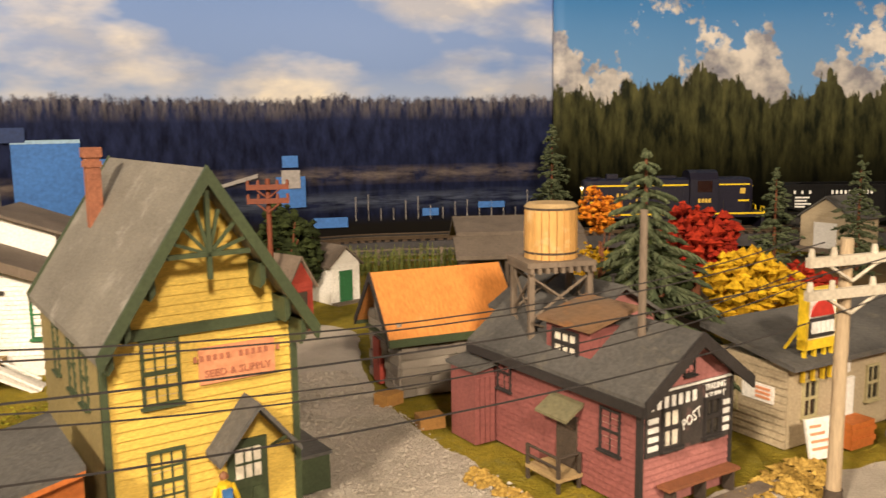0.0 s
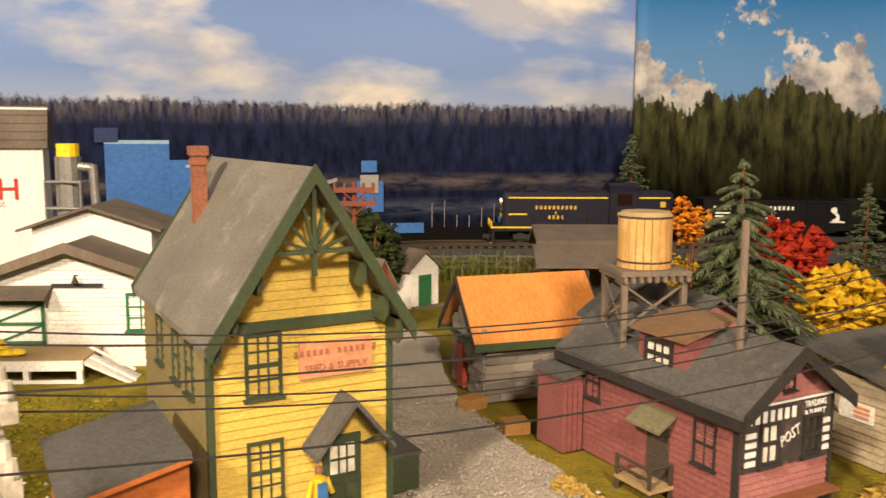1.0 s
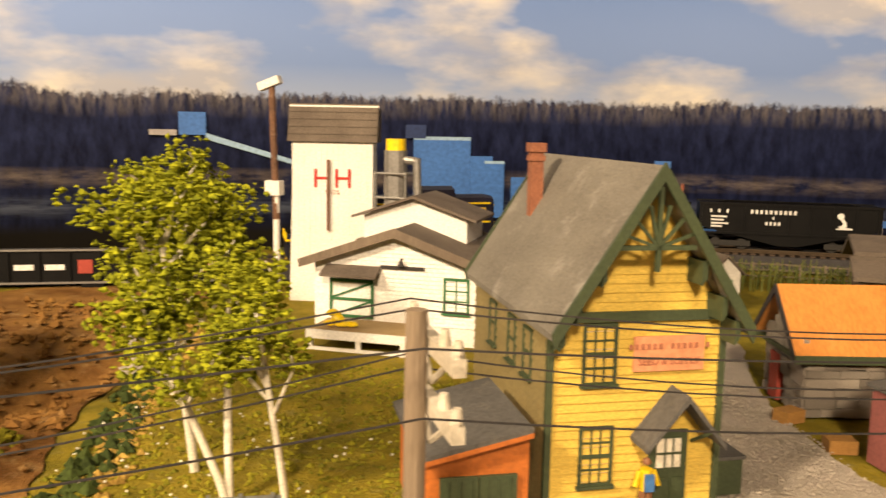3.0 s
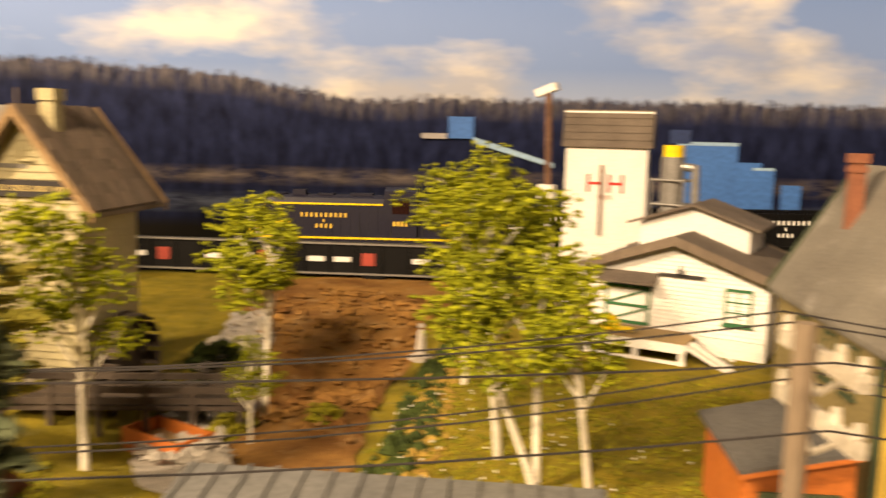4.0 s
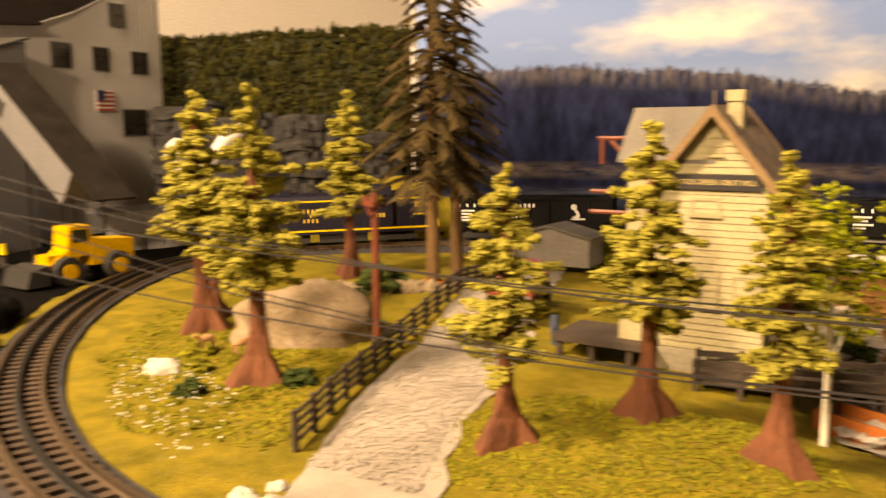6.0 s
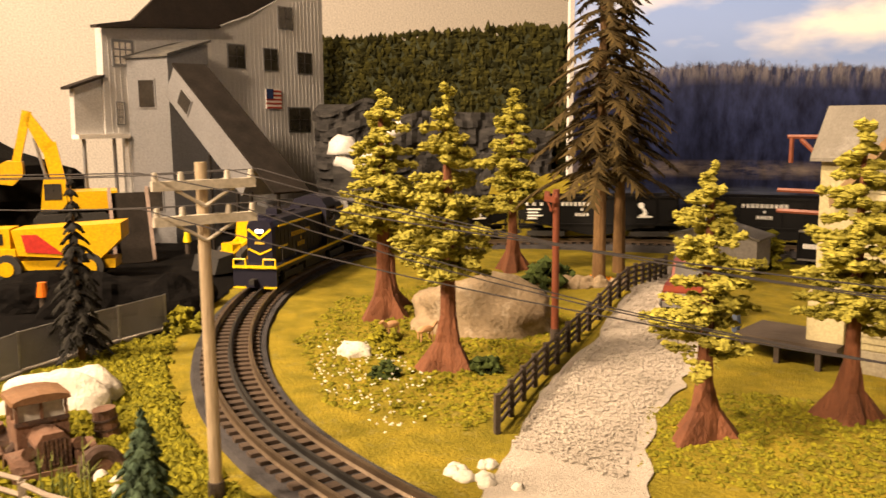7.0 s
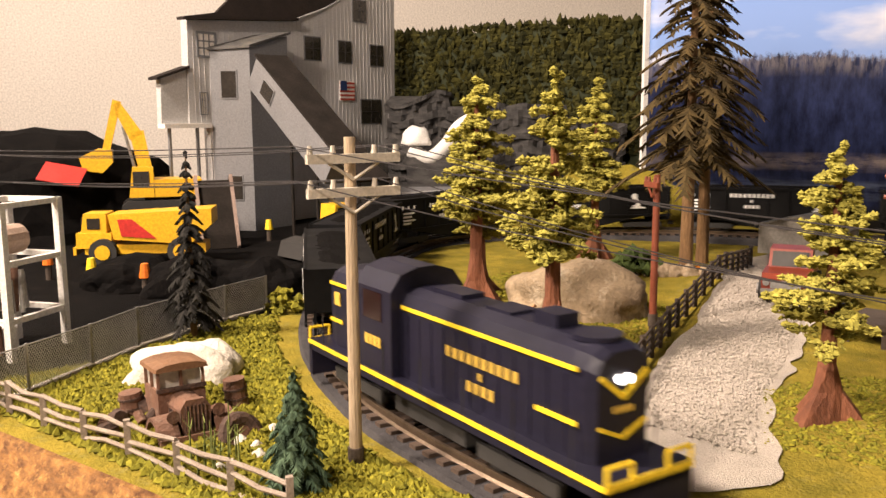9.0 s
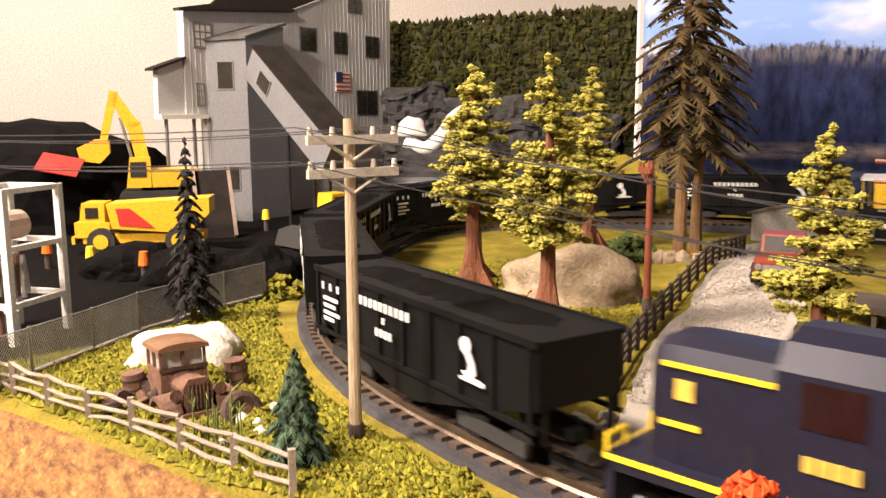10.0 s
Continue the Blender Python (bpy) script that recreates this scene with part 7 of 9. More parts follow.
    m = Matrix.Translation(a) @ (b - a).to_track_quat("X", "Z").to_matrix().to_4x4()
    part("housing", box(B(), 0.0, L * 0.86, -0.026, 0.026, -0.050, 0.0, m), GREY_DARK, c)
    part("belt_cover", box(B(), -0.004, L + 0.02, -0.028, 0.028, 0.0, 0.003, m), BELT, c)
    dark_opening(c, 0.052, -0.026, 0.030, 0.022, m @ pose(0, -0.026, 0), False)
    for f in (0.35, 0.80):
        p = a.lerp(b, f)
        for dy in (-0.018, 0.018):
            part("leg", tube(B(), (p.x, p.y + dy, 0), (p.x, p.y + dy, p.z - 0.045), 0.0025, n=6), BELT, c)
    pf = thing("loading_platform", pose(-1.50, -0.02, 0.0, 0, 0, 100), "grey board platform beside the conveyor", "platform")
    part("deck", box(B(), -0.10, 0.16, -0.03, 0.05, 0.065, 0.072), GREY_DARK, pf)
    for k in range(9):
        part("board", box(B(), -0.098 + k * 0.028, -0.073 + k * 0.028, -0.033, -0.030, 0.0, 0.071), GREY_BREAKER, pf)


def wheel(parent, x, y, z, r, w, rim):
    t = part("wheel", tube(B(), (x, y - w / 2, z), (x, y + w / 2, z), r, n=20), RUBBER, parent)
    s = -1 if y < 0 else 1
    part("rim", tube(B(), (x, y + s * w / 2, z), (x, y + s * (w / 2 + 0.0015), z), r * 0.55, n=14), rim, t)


def dump_truck(m):
    o = thing("dump_truck", m, "yellow toy dump truck with black tyres on the coal yard", "truck")
    part("chassis", box(B(), -0.075, 0.078, -0.020, 0.020, 0.014, 0.026), TOY_YELLOW, o)
    part("bonnet", box(B(), -0.084, -0.040, -0.022, 0.022, 0.022, 0.042), TOY_YELLOW, o)
    cab = part("cab", prism(B(), [(-0.078, 0.042), (-0.046, 0.042), (-0.046, 0.067), (-0.074, 0.067)], -0.020, 0.020), TOY_YELLOW, o)
    part("cab_window", box(B(), -0.070, -0.054, -0.0208, -0.0200, 0.047, 0.061), GLASS_DARK, cab)
    part("windscreen", box(B(), -0.0785, -0.0765, -0.015, 0.015, 0.048, 0.061), GLASS_DARK, cab)
    part("bed", prism(B(), [(-0.036, 0.034), (0.060, 0.026), (0.088, 0.052), (0.088, 0.072), (-0.042, 0.066)], -0.027, 0.027), TOY_YELLOW, o)
    part("bed_panel", prism(B(), [(-0.026, 0.038), (0.018, 0.034), (-0.012, 0.060), (-0.030, 0.060)], -0.0282, -0.0272), RED_PAINT, o, "red side panel")
    part("bumper", box(B(), -0.088, -0.084, -0.024, 0.024, 0.014, 0.024), TOY_YELLOW, o)
    for x in (-0.050, 0.048):
        for y in (-0.024, 0.024):
            wheel(o, x, y, 0.0175, 0.0175, 0.013, TOY_YELLOW)


def excavator(m):
    o = thing("excavator", m, "yellow toy excavator on black tracks, boom raised", "excavator")
    for y in (-0.026, 0.026):
        part("crawler", prism(B(), [(-0.050, 0.006), (-0.042, 0.0), (0.042, 0.0), (0.050, 0.006), (0.050, 0.014), (0.042, 0.020), (-0.042, 0.020), (-0.050, 0.014)], y - 0.010, y + 0.010), RUBBER, o)
    part("turntable", tube(B(), (0, 0, 0.015), (0, 0, 0.025), 0.020, n=16), RUBBER, o)
    part("engine_house", box(B(), -0.005, 0.060, -0.030, 0.030, 0.025, 0.050), TOY_YELLOW, o)
    cab = part("cab", prism(B(), [(-0.040, 0.025), (-0.006, 0.025), (-0.006, 0.068), (-0.034, 0.068)], -0.030, -0.006), TOY_YELLOW, o)
    part("cab_window", box(B(), -0.034, -0.012, -0.0308, -0.030, 0.040, 0.062), GLASS_DARK, cab)

    def limb(name, p, q, w0, w1):
        p, q = Vector(p), Vector(q)
        mm = Matrix.Translation(p) @ (q - p).to_track_quat("X", "Z").to_matrix().to_4x4()
        bm, l = B(), (q - p).length
        prism(bm, [(0, -w0), (l, -w1), (l, w1), (0, w0)], -0.007, 0.007)
        bm.transform(mm)
        part(name, bm, TOY_YELLOW, o)
    limb("boom", (-0.012, 0.008, 0.040), (-0.026, 0.008, 0.118), 0.009, 0.010)
    limb("boom", (-0.026, 0.008, 0.110), (-0.052, 0.008, 0.158), 0.010, 0.006)
    limb("stick", (-0.050, 0.008, 0.162), (-0.070, 0.008, 0.085), 0.006, 0.005)
    part("bucket", prism(B(), [(-0.060, 0.092), (-0.080, 0.094), (-0.104, 0.082), (-0.100, 0.064), (-0.074, 0.060), (-0.060, 0.074)], -0.010, 0.026), TOY_YELLOW, o)
    part("hydraulic_ram", tube(B(), (-0.030, 0.008, 0.060), (-0.044, 0.008, 0.125), 0.0022, n=8), STEEL, o)


def wheel_loader(m):
    o = thing("wheel_loader", m, "yellow toy wheel loader beside the track", "loader")
    part("rear_body", prism(B(), [(0.005, 0.018), (0.058, 0.018), (0.060, 0.044), (0.006, 0.048)], -0.016, 0.016), TOY_YELLOW, o)
    cab = part("cab", prism(B(), [(-0.024, 0.030), (0.006, 0.030), (0.006, 0.064), (-0.020, 0.064)], -0.015, 0.015), TOY_YELLOW, o)
    part("cab_window", box(B(), -0.017, 0.002, -0.0158, -0.015, 0.046, 0.060), GLASS_DARK, cab)
    part("front_frame", box(B(), -0.045, -0.018, -0.012, 0.012, 0.018, 0.034), TOY_YELLOW, o)
    part("bucket", prism(B(), [(-0.052, 0.004), (-0.078, 0.004), (-0.072, 0.022), (-0.052, 0.026)], -0.026, 0.026), RUBBER, o, "worn black bucket")
    for y in (-0.011, 0.011):
        part("lift_arm", tube(B(), (-0.020, y, 0.038), (-0.056, y, 0.016), 0.0028, n=6), TOY_YELLOW, o)
    for x in (-0.028, 0.034):
        for y in (-0.021, 0.021):
            wheel(o, x, y, 0.016, 0.016, 0.012, TOY_YELLOW)


def heap(name, pts, material, label, seed):
    o = thing(name, Matrix.Identity(4), label, "coal heap")
    for k, (x, y, rx, ry, rz) in enumerate(pts):
        part("mound", rock_mesh(B(), (x, y, 0.010), rx, ry, rz, seed + k, 0.16, 4), material, o)


breaker()
heap("coal_pile", [(-1.66, -0.61, 0.26, 0.25, 0.150), (-1.60, -0.42, 0.13, 0.10, 0.080)], COAL, "tall black coal pile behind the trucks", 3)
heap("coal_heap", [(-1.09, -0.415, 0.045, 0.05, 0.036), (-1.05, -0.345, 0.05, 0.06, 0.040), (-1.03, -0.280, 0.045, 0.045, 0.036)], COAL, "low black coal heap by the fence", 9)
excavator(pose(-1.47, -0.395, 0.052, 0, 0, 92))
dump_truck(pose(-1.255, -0.405, 0.013, 0, 0, 80) @ Matrix.Scale(0.93, 4))
wheel_loader(pose(-1.236, -0.166, 0.013, 0, 0, 116) @ Matrix.Scale(1.04, 4))
for x, y, z, rx, rz, w in ((-1.440, -0.520, 0.112, 34, 100, 0.056), (-1.50, -0.335, 0.074, 40, 80, 0.05)):
    o = thing("red_mat", pose(x, y, z, 0, rx, 8) @ pose(0, 0, 0, 0, 0, -20), "flat red mat lying on the coal pile", "mat")
    part("mat", box(B(), -0.021, 0.021, -w / 2, w / 2, 0, 0.0015), RED_PAINT, o)
o = thing("sluice_trough", pose(-1.335, -0.315, 0.012, 0, 0, 95), "tilted plank coal trough with black belt", "trough")
tm = pose(0, 0, 0, 58, 0, 0)
part("belt", box(B(), -0.022, 0.022, 0, 0.105, 0, 0.003, tm), BELT, o)
for x in (-0.026, 0.022):
    part("side_plank", box(B(), x, x + 0.004, 0, 0.110, -0.002, 0.010, tm), surf("pink_grey_wood", (0.30, 0.22, 0.18), (0.22, 0.16, 0.13), 40, 500, 0.85, 0.4), o)
for k, (x, y) in enumerate(((-1.10, -0.455), (-1.045, -0.40), (-1.39, -0.245), (-1.16, -0.505))):
    o = thing("yard_beacon", pose(x, y, 0.012), "small yellow and orange yard worker's beacon post", "beacon")
    part("post", tube(B(), (0, 0, 0), (0, 0, 0.018), 0.0035, n=8), WOOD_DARK, o)
    part("top", tube(B(), (0, 0, 0.018), (0, 0, 0.032), 0.006, 0.004, 10), TOY_ORANGE if k % 2 else LOCO_YELLOW, o)


def rack():
    o = thing("white_steel_rack", pose(-0.852, -0.487, 0.010, 0, 0, -32), "white open steel rack tower filled with machine parts", "rack")
    w, d, h = 0.058, 0.046, 0.118
    for x in (-w / 2, w / 2):
        for y in (-d / 2, d / 2):
            part("post", box(B(), x - 0.0026, x + 0.0026, y - 0.0026, y + 0.0026, -0.004, h), WHITE, o)
    for z in (0.030, 0.072, h - 0.004):
        for y in (-d / 2, d / 2):
            part("beam", box(B(), -w / 2, w / 2, y - 0.002, y + 0.002, z, z + 0.004), WHITE, o)
        for x in (-w / 2, w / 2):
            part("beam", box(B(), x - 0.002, x + 0.002, -d / 2, d / 2, z, z + 0.004), WHITE, o)
    rnd = random.Random(6)
    for k in range(11):
        x, y = rnd.uniform(-.02, .02), rnd.uniform(-.014, .014)
        z0 = rnd.choice((0.002, 0.034, 0.034))
        part("pipe", tube(B(), (x, y, z0), (x + rnd.uniform(-.004, .004), y, z0 + rnd.uniform(.02, .036)), rnd.uniform(.0014, .003), n=8), STEEL if k % 3 else RUST, o)
    part("drum", tube(B(), (-0.012, 0, 0.088), (0.014, 0, 0.088), 0.011, n=14), surf("dusty_pink_drum", (0.42, 0.31, 0.24), (0.34, 0.24, 0.18), 50, 400, 0.7, 0.2), o)
    part("barrel", tube(B(), (0.004, -0.006, -0.003), (0.004, -0.006, 0.022), 0.010, n=14), WHITE, o)


rack()


# ---- rocks, wreck and edge planting ----
def rock(name, x, y, rx, ry, rz, material, seed, label, turn=0, group=""):
    o = thing(name, pose(x, y, G(x, y), 0, 0, turn), label, "rock", group)
    part("rock", rock_mesh(B(), (0, 0, rz * 0.1), rx, ry, rz, seed, 0.17 if rx > 0.02 else 0.11, 4 if rx > 0.008 else 3), material, o, smooth=True)
    return o


rock("boulder", -0.838, -0.030, 0.074, 0.036, 0.042, ROCK_TAN, 3, "large smooth tan plaster boulder on the grass", 52)
o = thing("boulder", pose(-0.735, -0.364, G(-.735, -.364), 0, 0, -8), "large angular white plaster rock behind the wreck", "rock")
bm = rock_mesh(B(), (0, 0, 0), 1, 1, 1, 5, 0.13, 4)
for v in bm.verts:
    d = v.co.normalized()
    q = v.co / (abs(d.x) ** 4 + abs(d.y) ** 4 + abs(d.z) ** 4) ** 0.25
    k_ = 1 + 0.09 * noise.noise(d * 7)
    v.co = Vector((q.x * 0.016 * k_ - 0.006 * q.z, q.y * 0.037 * k_ * (1 - 0.10 * q.z), q.z * (0.0225 + 0.004 * noise.noise(d * 2.2))))
part("rock", bm, ROCK_WHITE, o, smooth=True)
rock("field_rock", -0.795, -0.153, 0.016, 0.010, 0.009, ROCK_WHITE, 8, "low pale rock among flowers", 40, "pale rocks")
rnd = random.Random(12)
for k in range(9):
    rock("field_rock", -0.531 + rnd.uniform(-.022, .014), -0.157 + rnd.uniform(-.016, .020), *(rnd.uniform(.003, .0065),) * 2, 0.004, ROCK_WHITE, 20 + k, "small cream stone at the lane's end", rnd.uniform(0, 90), "pale rocks")
for k in range(16):
    rock("field_rock", -0.99 + 0.010 * k * .9 - .04, 0.06 + 0.010 * k * .55 + rnd.uniform(-.008, .008), rnd.uniform(.007, .013), rnd.uniform(.007, .012), rnd.uniform(.006, .012), ROCK_TAN, 40 + k, "small tan stone in a low bank", rnd.uniform(0, 90), "bank stones")
for k in range(6):
    x, y = -0.63 + 0.012 * k, -0.345 + rnd.uniform(-.012, .03)
    rock("field_rock", x, y, 0.005, 0.004, 0.005, ROCK_WHITE, 60 + k, "small cream stone in the turf", 0, "pale rocks")


def scatter(name, poly, n, material, label, category, size, lift=0.0, seed=0, flat=0.6, parent=None):
    """Many little lumps strewn over an outline."""
    r, bm, k = random.Random(seed), B(), 0
    xs, ys = [p[0] for p in poly], [p[1] for p in poly]
    while k < n:
        x, y = r.uniform(min(xs), max(xs)), r.uniform(min(ys), max(ys))
        if inside((x, y), poly):
            s = r.uniform(*size)
            clump(bm, (x, y, G(x, y) + lift + s * flat * .35), s, s, s * flat, r, 0.5)
            k += 1
    return tagged(part(name, bm, material), label, category, kind="stuff")


scatter("turf_clumps", [(-0.76, -0.50), (-0.80, -0.415), (-0.90, -0.298), (-0.80, -0.297), (-0.66, -0.292), (-0.56, -0.270), (-0.50, -0.243), (-0.46, -0.26), (-0.53, -0.352), (-0.62, -0.41), (-0.70, -0.468)], 11000, MOSS, "coarse olive foam turf along the layout edge", "turf", (0.0014, 0.0042), seed=1, flat=0.7)
def foam(name, poly, n, material, label, size, seed):
    """Torn foam: each clump a knot of small lumps."""
    r, bm, k = random.Random(seed), B(), 0
    xs, ys = [p[0] for p in poly], [p[1] for p in poly]
    while k < n:
        x, y = r.uniform(min(xs), max(xs)), r.uniform(min(ys), max(ys))
        if not inside((x, y), poly):
            continue
        k += 1
        s = r.uniform(*size)
        for _ in range(13):
            d = Vector((r.gauss(0, 1), r.gauss(0, 1), abs(r.gauss(0, 1)))).normalized() * s * r.uniform(.3, 1)
            q = s * r.uniform(.22, .42)
            clump(bm, (x + d.x, y + d.y, G(x, y) + d.z * .75), q, q, q * .8, r, .5)
    return tagged(part(name, bm, material), label, "turf", kind="stuff")


foam("foam_clumps", [(-0.755, -0.440), (-0.80, -0.405), (-0.90, -0.318), (-0.915, -0.285), (-0.80, -0.297), (-0.66, -0.292), (-0.56, -0.270), (-0.50, -0.243), (-0.44, -0.235), (-0.53, -0.340), (-0.62, -0.400), (-0.70, -0.450)], 1500, MOSS, "torn olive foam clumps along the layout edge", (0.003, 0.0075), 41)
foam("foam_clumps", [(-0.60, -0.13), (-0.70, -0.03), (-0.80, 0.06), (-0.95, 0.05), (-1.05, 0.0), (-1.0, -0.12), (-0.85, -0.19), (-0.68, -0.20)], 130, MOSS, "sparse olive foam clumps inside the track loop", (0.002, 0.006), 42)
scatter("loop_turf", [(-0.60, -0.13), (-0.70, -0.03), (-0.80, 0.06), (-0.95, 0.05), (-1.05, 0.0), (-1.0, -0.12), (-0.85, -0.19), (-0.68, -0.20)], 4000, MOSS, "thin olive foam turf inside the track loop", "turf", (0.0010, 0.0026), seed=2)
scatter("mound_turf", [(-0.40, 0.10), (-0.47, 0.14), (-0.60, 0.06), (-0.60, -0.01), (-0.52, -0.07), (-0.42, 0.0)], 3000, MOSS, "olive turf tufts under the firs", "turf", (0.0009, 0.0024), seed=3)
scatter("meadow_turf", [(-0.34, 0.22), (-0.16, 0.24), (-0.16, 0.44), (-0.24, 0.54), (-0.40, 0.50), (-0.46, 0.46), (-0.37, 0.30)], 2800, MOSS, "olive turf tufts on the meadow", "turf", (0.0010, 0.0026), seed=4)
scatter("bank_shrubs", [(-0.335, 0.235), (-0.37, 0.30), (-0.45, 0.42), (-0.52, 0.56), (-0.505, 0.565), (-0.43, 0.43), (-0.345, 0.31), (-0.315, 0.25)], 240, BUSH_LEAF, "dark low shrubs along the dirt bank", "shrub", (0.002, 0.0055), seed=5, flat=0.9)
scatter("bank_straw", [(-0.325, 0.235), (-0.36, 0.30), (-0.44, 0.42), (-0.53, 0.58), (-0.50, 0.58), (-0.42, 0.43), (-0.335, 0.31), (-0.305, 0.25)], 420, HAY, "dry straw along the dirt bank", "straw", (0.0015, 0.004), seed=6)
scatter("creek_stones", [(-0.37, 0.175), (-0.45, 0.235), (-0.53, 0.33), (-0.61, 0.41), (-0.67, 0.45), (-0.63, 0.37), (-0.565, 0.30), (-0.50, 0.22), (-0.47, 0.185)], 500, CREEK, "pale loose stones in the creek", "stones", (0.002, 0.006), lift=0.006, seed=7)
scatter("dirt_stones", [(-0.36, 0.25), (-0.43, 0.36), (-0.50, 0.47), (-0.58, 0.62), (-0.72, 0.58), (-0.70, 0.47), (-0.58, 0.35), (-0.50, 0.27)], 500, DIRT, "loose brown clods on the dirt bank", "stones", (0.001, 0.006), lift=0.003, seed=8)
scatter("straw", [(0.165, 0.375), (0.215, 0.425), (0.235, 0.42), (0.22, 0.37)], 420, HAY, "loose yellow straw beside the maroon store", "straw", (0.0012, 0.003), lift=0.002, seed=9)
scatter("straw", [(0.045, 0.42), (0.08, 0.37), (0.105, 0.345), (0.09, 0.345), (0.04, 0.40)], 300, HAY, "loose yellow straw along the store wall", "straw", (0.0012, 0.0026), lift=0.002, seed=10)
scatter("lane_gravel", [(-0.57, -0.12), (-0.66, -0.045), (-0.76, 0.05), (-0.88, 0.165), (-0.98, 0.27), (-0.86, 0.22), (-0.72, 0.12), (-0.64, 0.04), (-0.575, -0.03), (-0.505, -0.085)], 6000, GRAVEL, "loose pale stones on the gravel lane", "gravel", (0.0005, 0.0014), lift=0.002, seed=11)
scatter("street_gravel", [(-0.09, 0.40), (-0.06, 0.44), (-0.10, 0.60), (-0.04, 0.60), (-0.005, 0.52), (0.03, 0.45), (0.08, 0.37), (0.0, 0.33)], 2600, GRAVEL, "loose pale stones on the street", "gravel", (0.0005, 0.0014), lift=0.002, seed=12)


def flowers(poly, n, seed):
    r, bm, k = random.Random(seed), B(), 0
    xs, ys = [p[0] for p in poly], [p[1] for p in poly]
    while k < n:
        x, y = r.uniform(min(xs), max(xs)), r.uniform(min(ys), max(ys))
        if inside((x, y), poly):
            z = G(x, y) + r.uniform(.003, .010)
            clump(bm, (x, y, z), .0011, .0011, .0009, r)
            k += 1
    tagged(part("white_flowers", bm, FLOWER), "tiny white flowers in the turf", "flowers", kind="stuff")


flowers([(-0.62, -0.15), (-0.70, -0.12), (-0.80, -0.14), (-0.84, -0.17), (-0.72, -0.205), (-0.60, -0.18)], 170, 3)
flowers([(-0.34, 0.24), (-0.20, 0.25), (-0.20, 0.36), (-0.34, 0.42), (-0.40, 0.36)], 70, 4)
for k, (x, y, r_, h_, mt) in enumerate(((-0.727, -0.147, 0.011, 0.012, BUSH_LEAF), (-0.715, -0.075, 0.014, 0.012, BUSH_LEAF), (-0.78, -0.13, 0.012, 0.010, MOSS), (-0.83, -0.12, 0.014, 0.010, MOSS), (-0.925, -0.275, 0.018, 0.022, MOSS), (-0.455, 0.245, 0.016, 0.016, MOSS),
                                        (-0.53, 0.27, 0.022, 0.018, BUSH_LEAF), (-0.57, 0.32, 0.022, 0.02, BUSH_LEAF), (-0.415, 0.285, 0.012, 0.012, MOSS), (-1.0, 0.42, 0.03, 0.05, MOSS), (-0.78, -0.535, 0.02, 0.022, MOSS), (-0.95, 0.10, 0.03, 0.03, BUSH_LEAF))):
    o = thing("bush", pose(x, y, G(x, y)), "small rounded green foam bush", "bush", "bushes")
    bm, rr = B(), random.Random(90 + k)
    for _ in range(70):
        d = Vector((rr.gauss(0, 1), rr.gauss(0, 1), abs(rr.gauss(0, 1)))).normalized() * rr.uniform(.55, 1)
        s = r_ * rr.uniform(.16, .30)
        clump(bm, (d.x * r_, d.y * r_, max(.001, d.z * h_)), s, s, s * .8, rr, .5)
    part("leaves", bm, mt, o)


def deer(m):
    o = thing("deer", m, "small tan grazing deer figure", "deer", "deer in the loop")
    part("body", rock_mesh(B(), (0, 0, 0.0105), 0.009, 0.0038, 0.0042, 2, 0.05, 2), SKIN_PAINT, o)
    part("neck", tube(B(), (0.007, 0, 0.0115), (0.0115, 0, 0.0155), 0.0020, 0.0014, 7), SKIN_PAINT, o)
    part("head", tube(B(), (0.0110, 0, 0.0158), (0.0150, 0, 0.0148), 0.0017, 0.0008, 7), SKIN_PAINT, o)
    for x in (-0.006, 0.006):
        for y in (-0.002, 0.002):
            part("leg", tube(B(), (x, y, -0.0005), (x, y, 0.009), 0.0007, 0.0011, 5), SKIN_PAINT, o)


# loose clumps stand in for the spruce's orange-red base disc
lf = thing("leaf_litter", pose(-0.948, 0.157, G(-.948, .157)), "orange-red base of the tall spruce, made of loose clumps", "leaves")
bm, rr = B(), random.Random(77)
for _ in range(60):
    a, d = rr.uniform(0, 6.28), rr.uniform(.006, .014)
    clump(bm, (math.cos(a) * d, math.sin(a) * d, rr.uniform(.0, .005)), .0024, .0024, .0014, rr, .5)
part("leaves", bm, ORANGE_LEAF, lf)

deer(pose(-0.835, -0.110, G(-.835, -.11), 0, 0, -60))
deer(pose(-0.808, -0.089, G(-.808, -.089), 0, 0, 110))


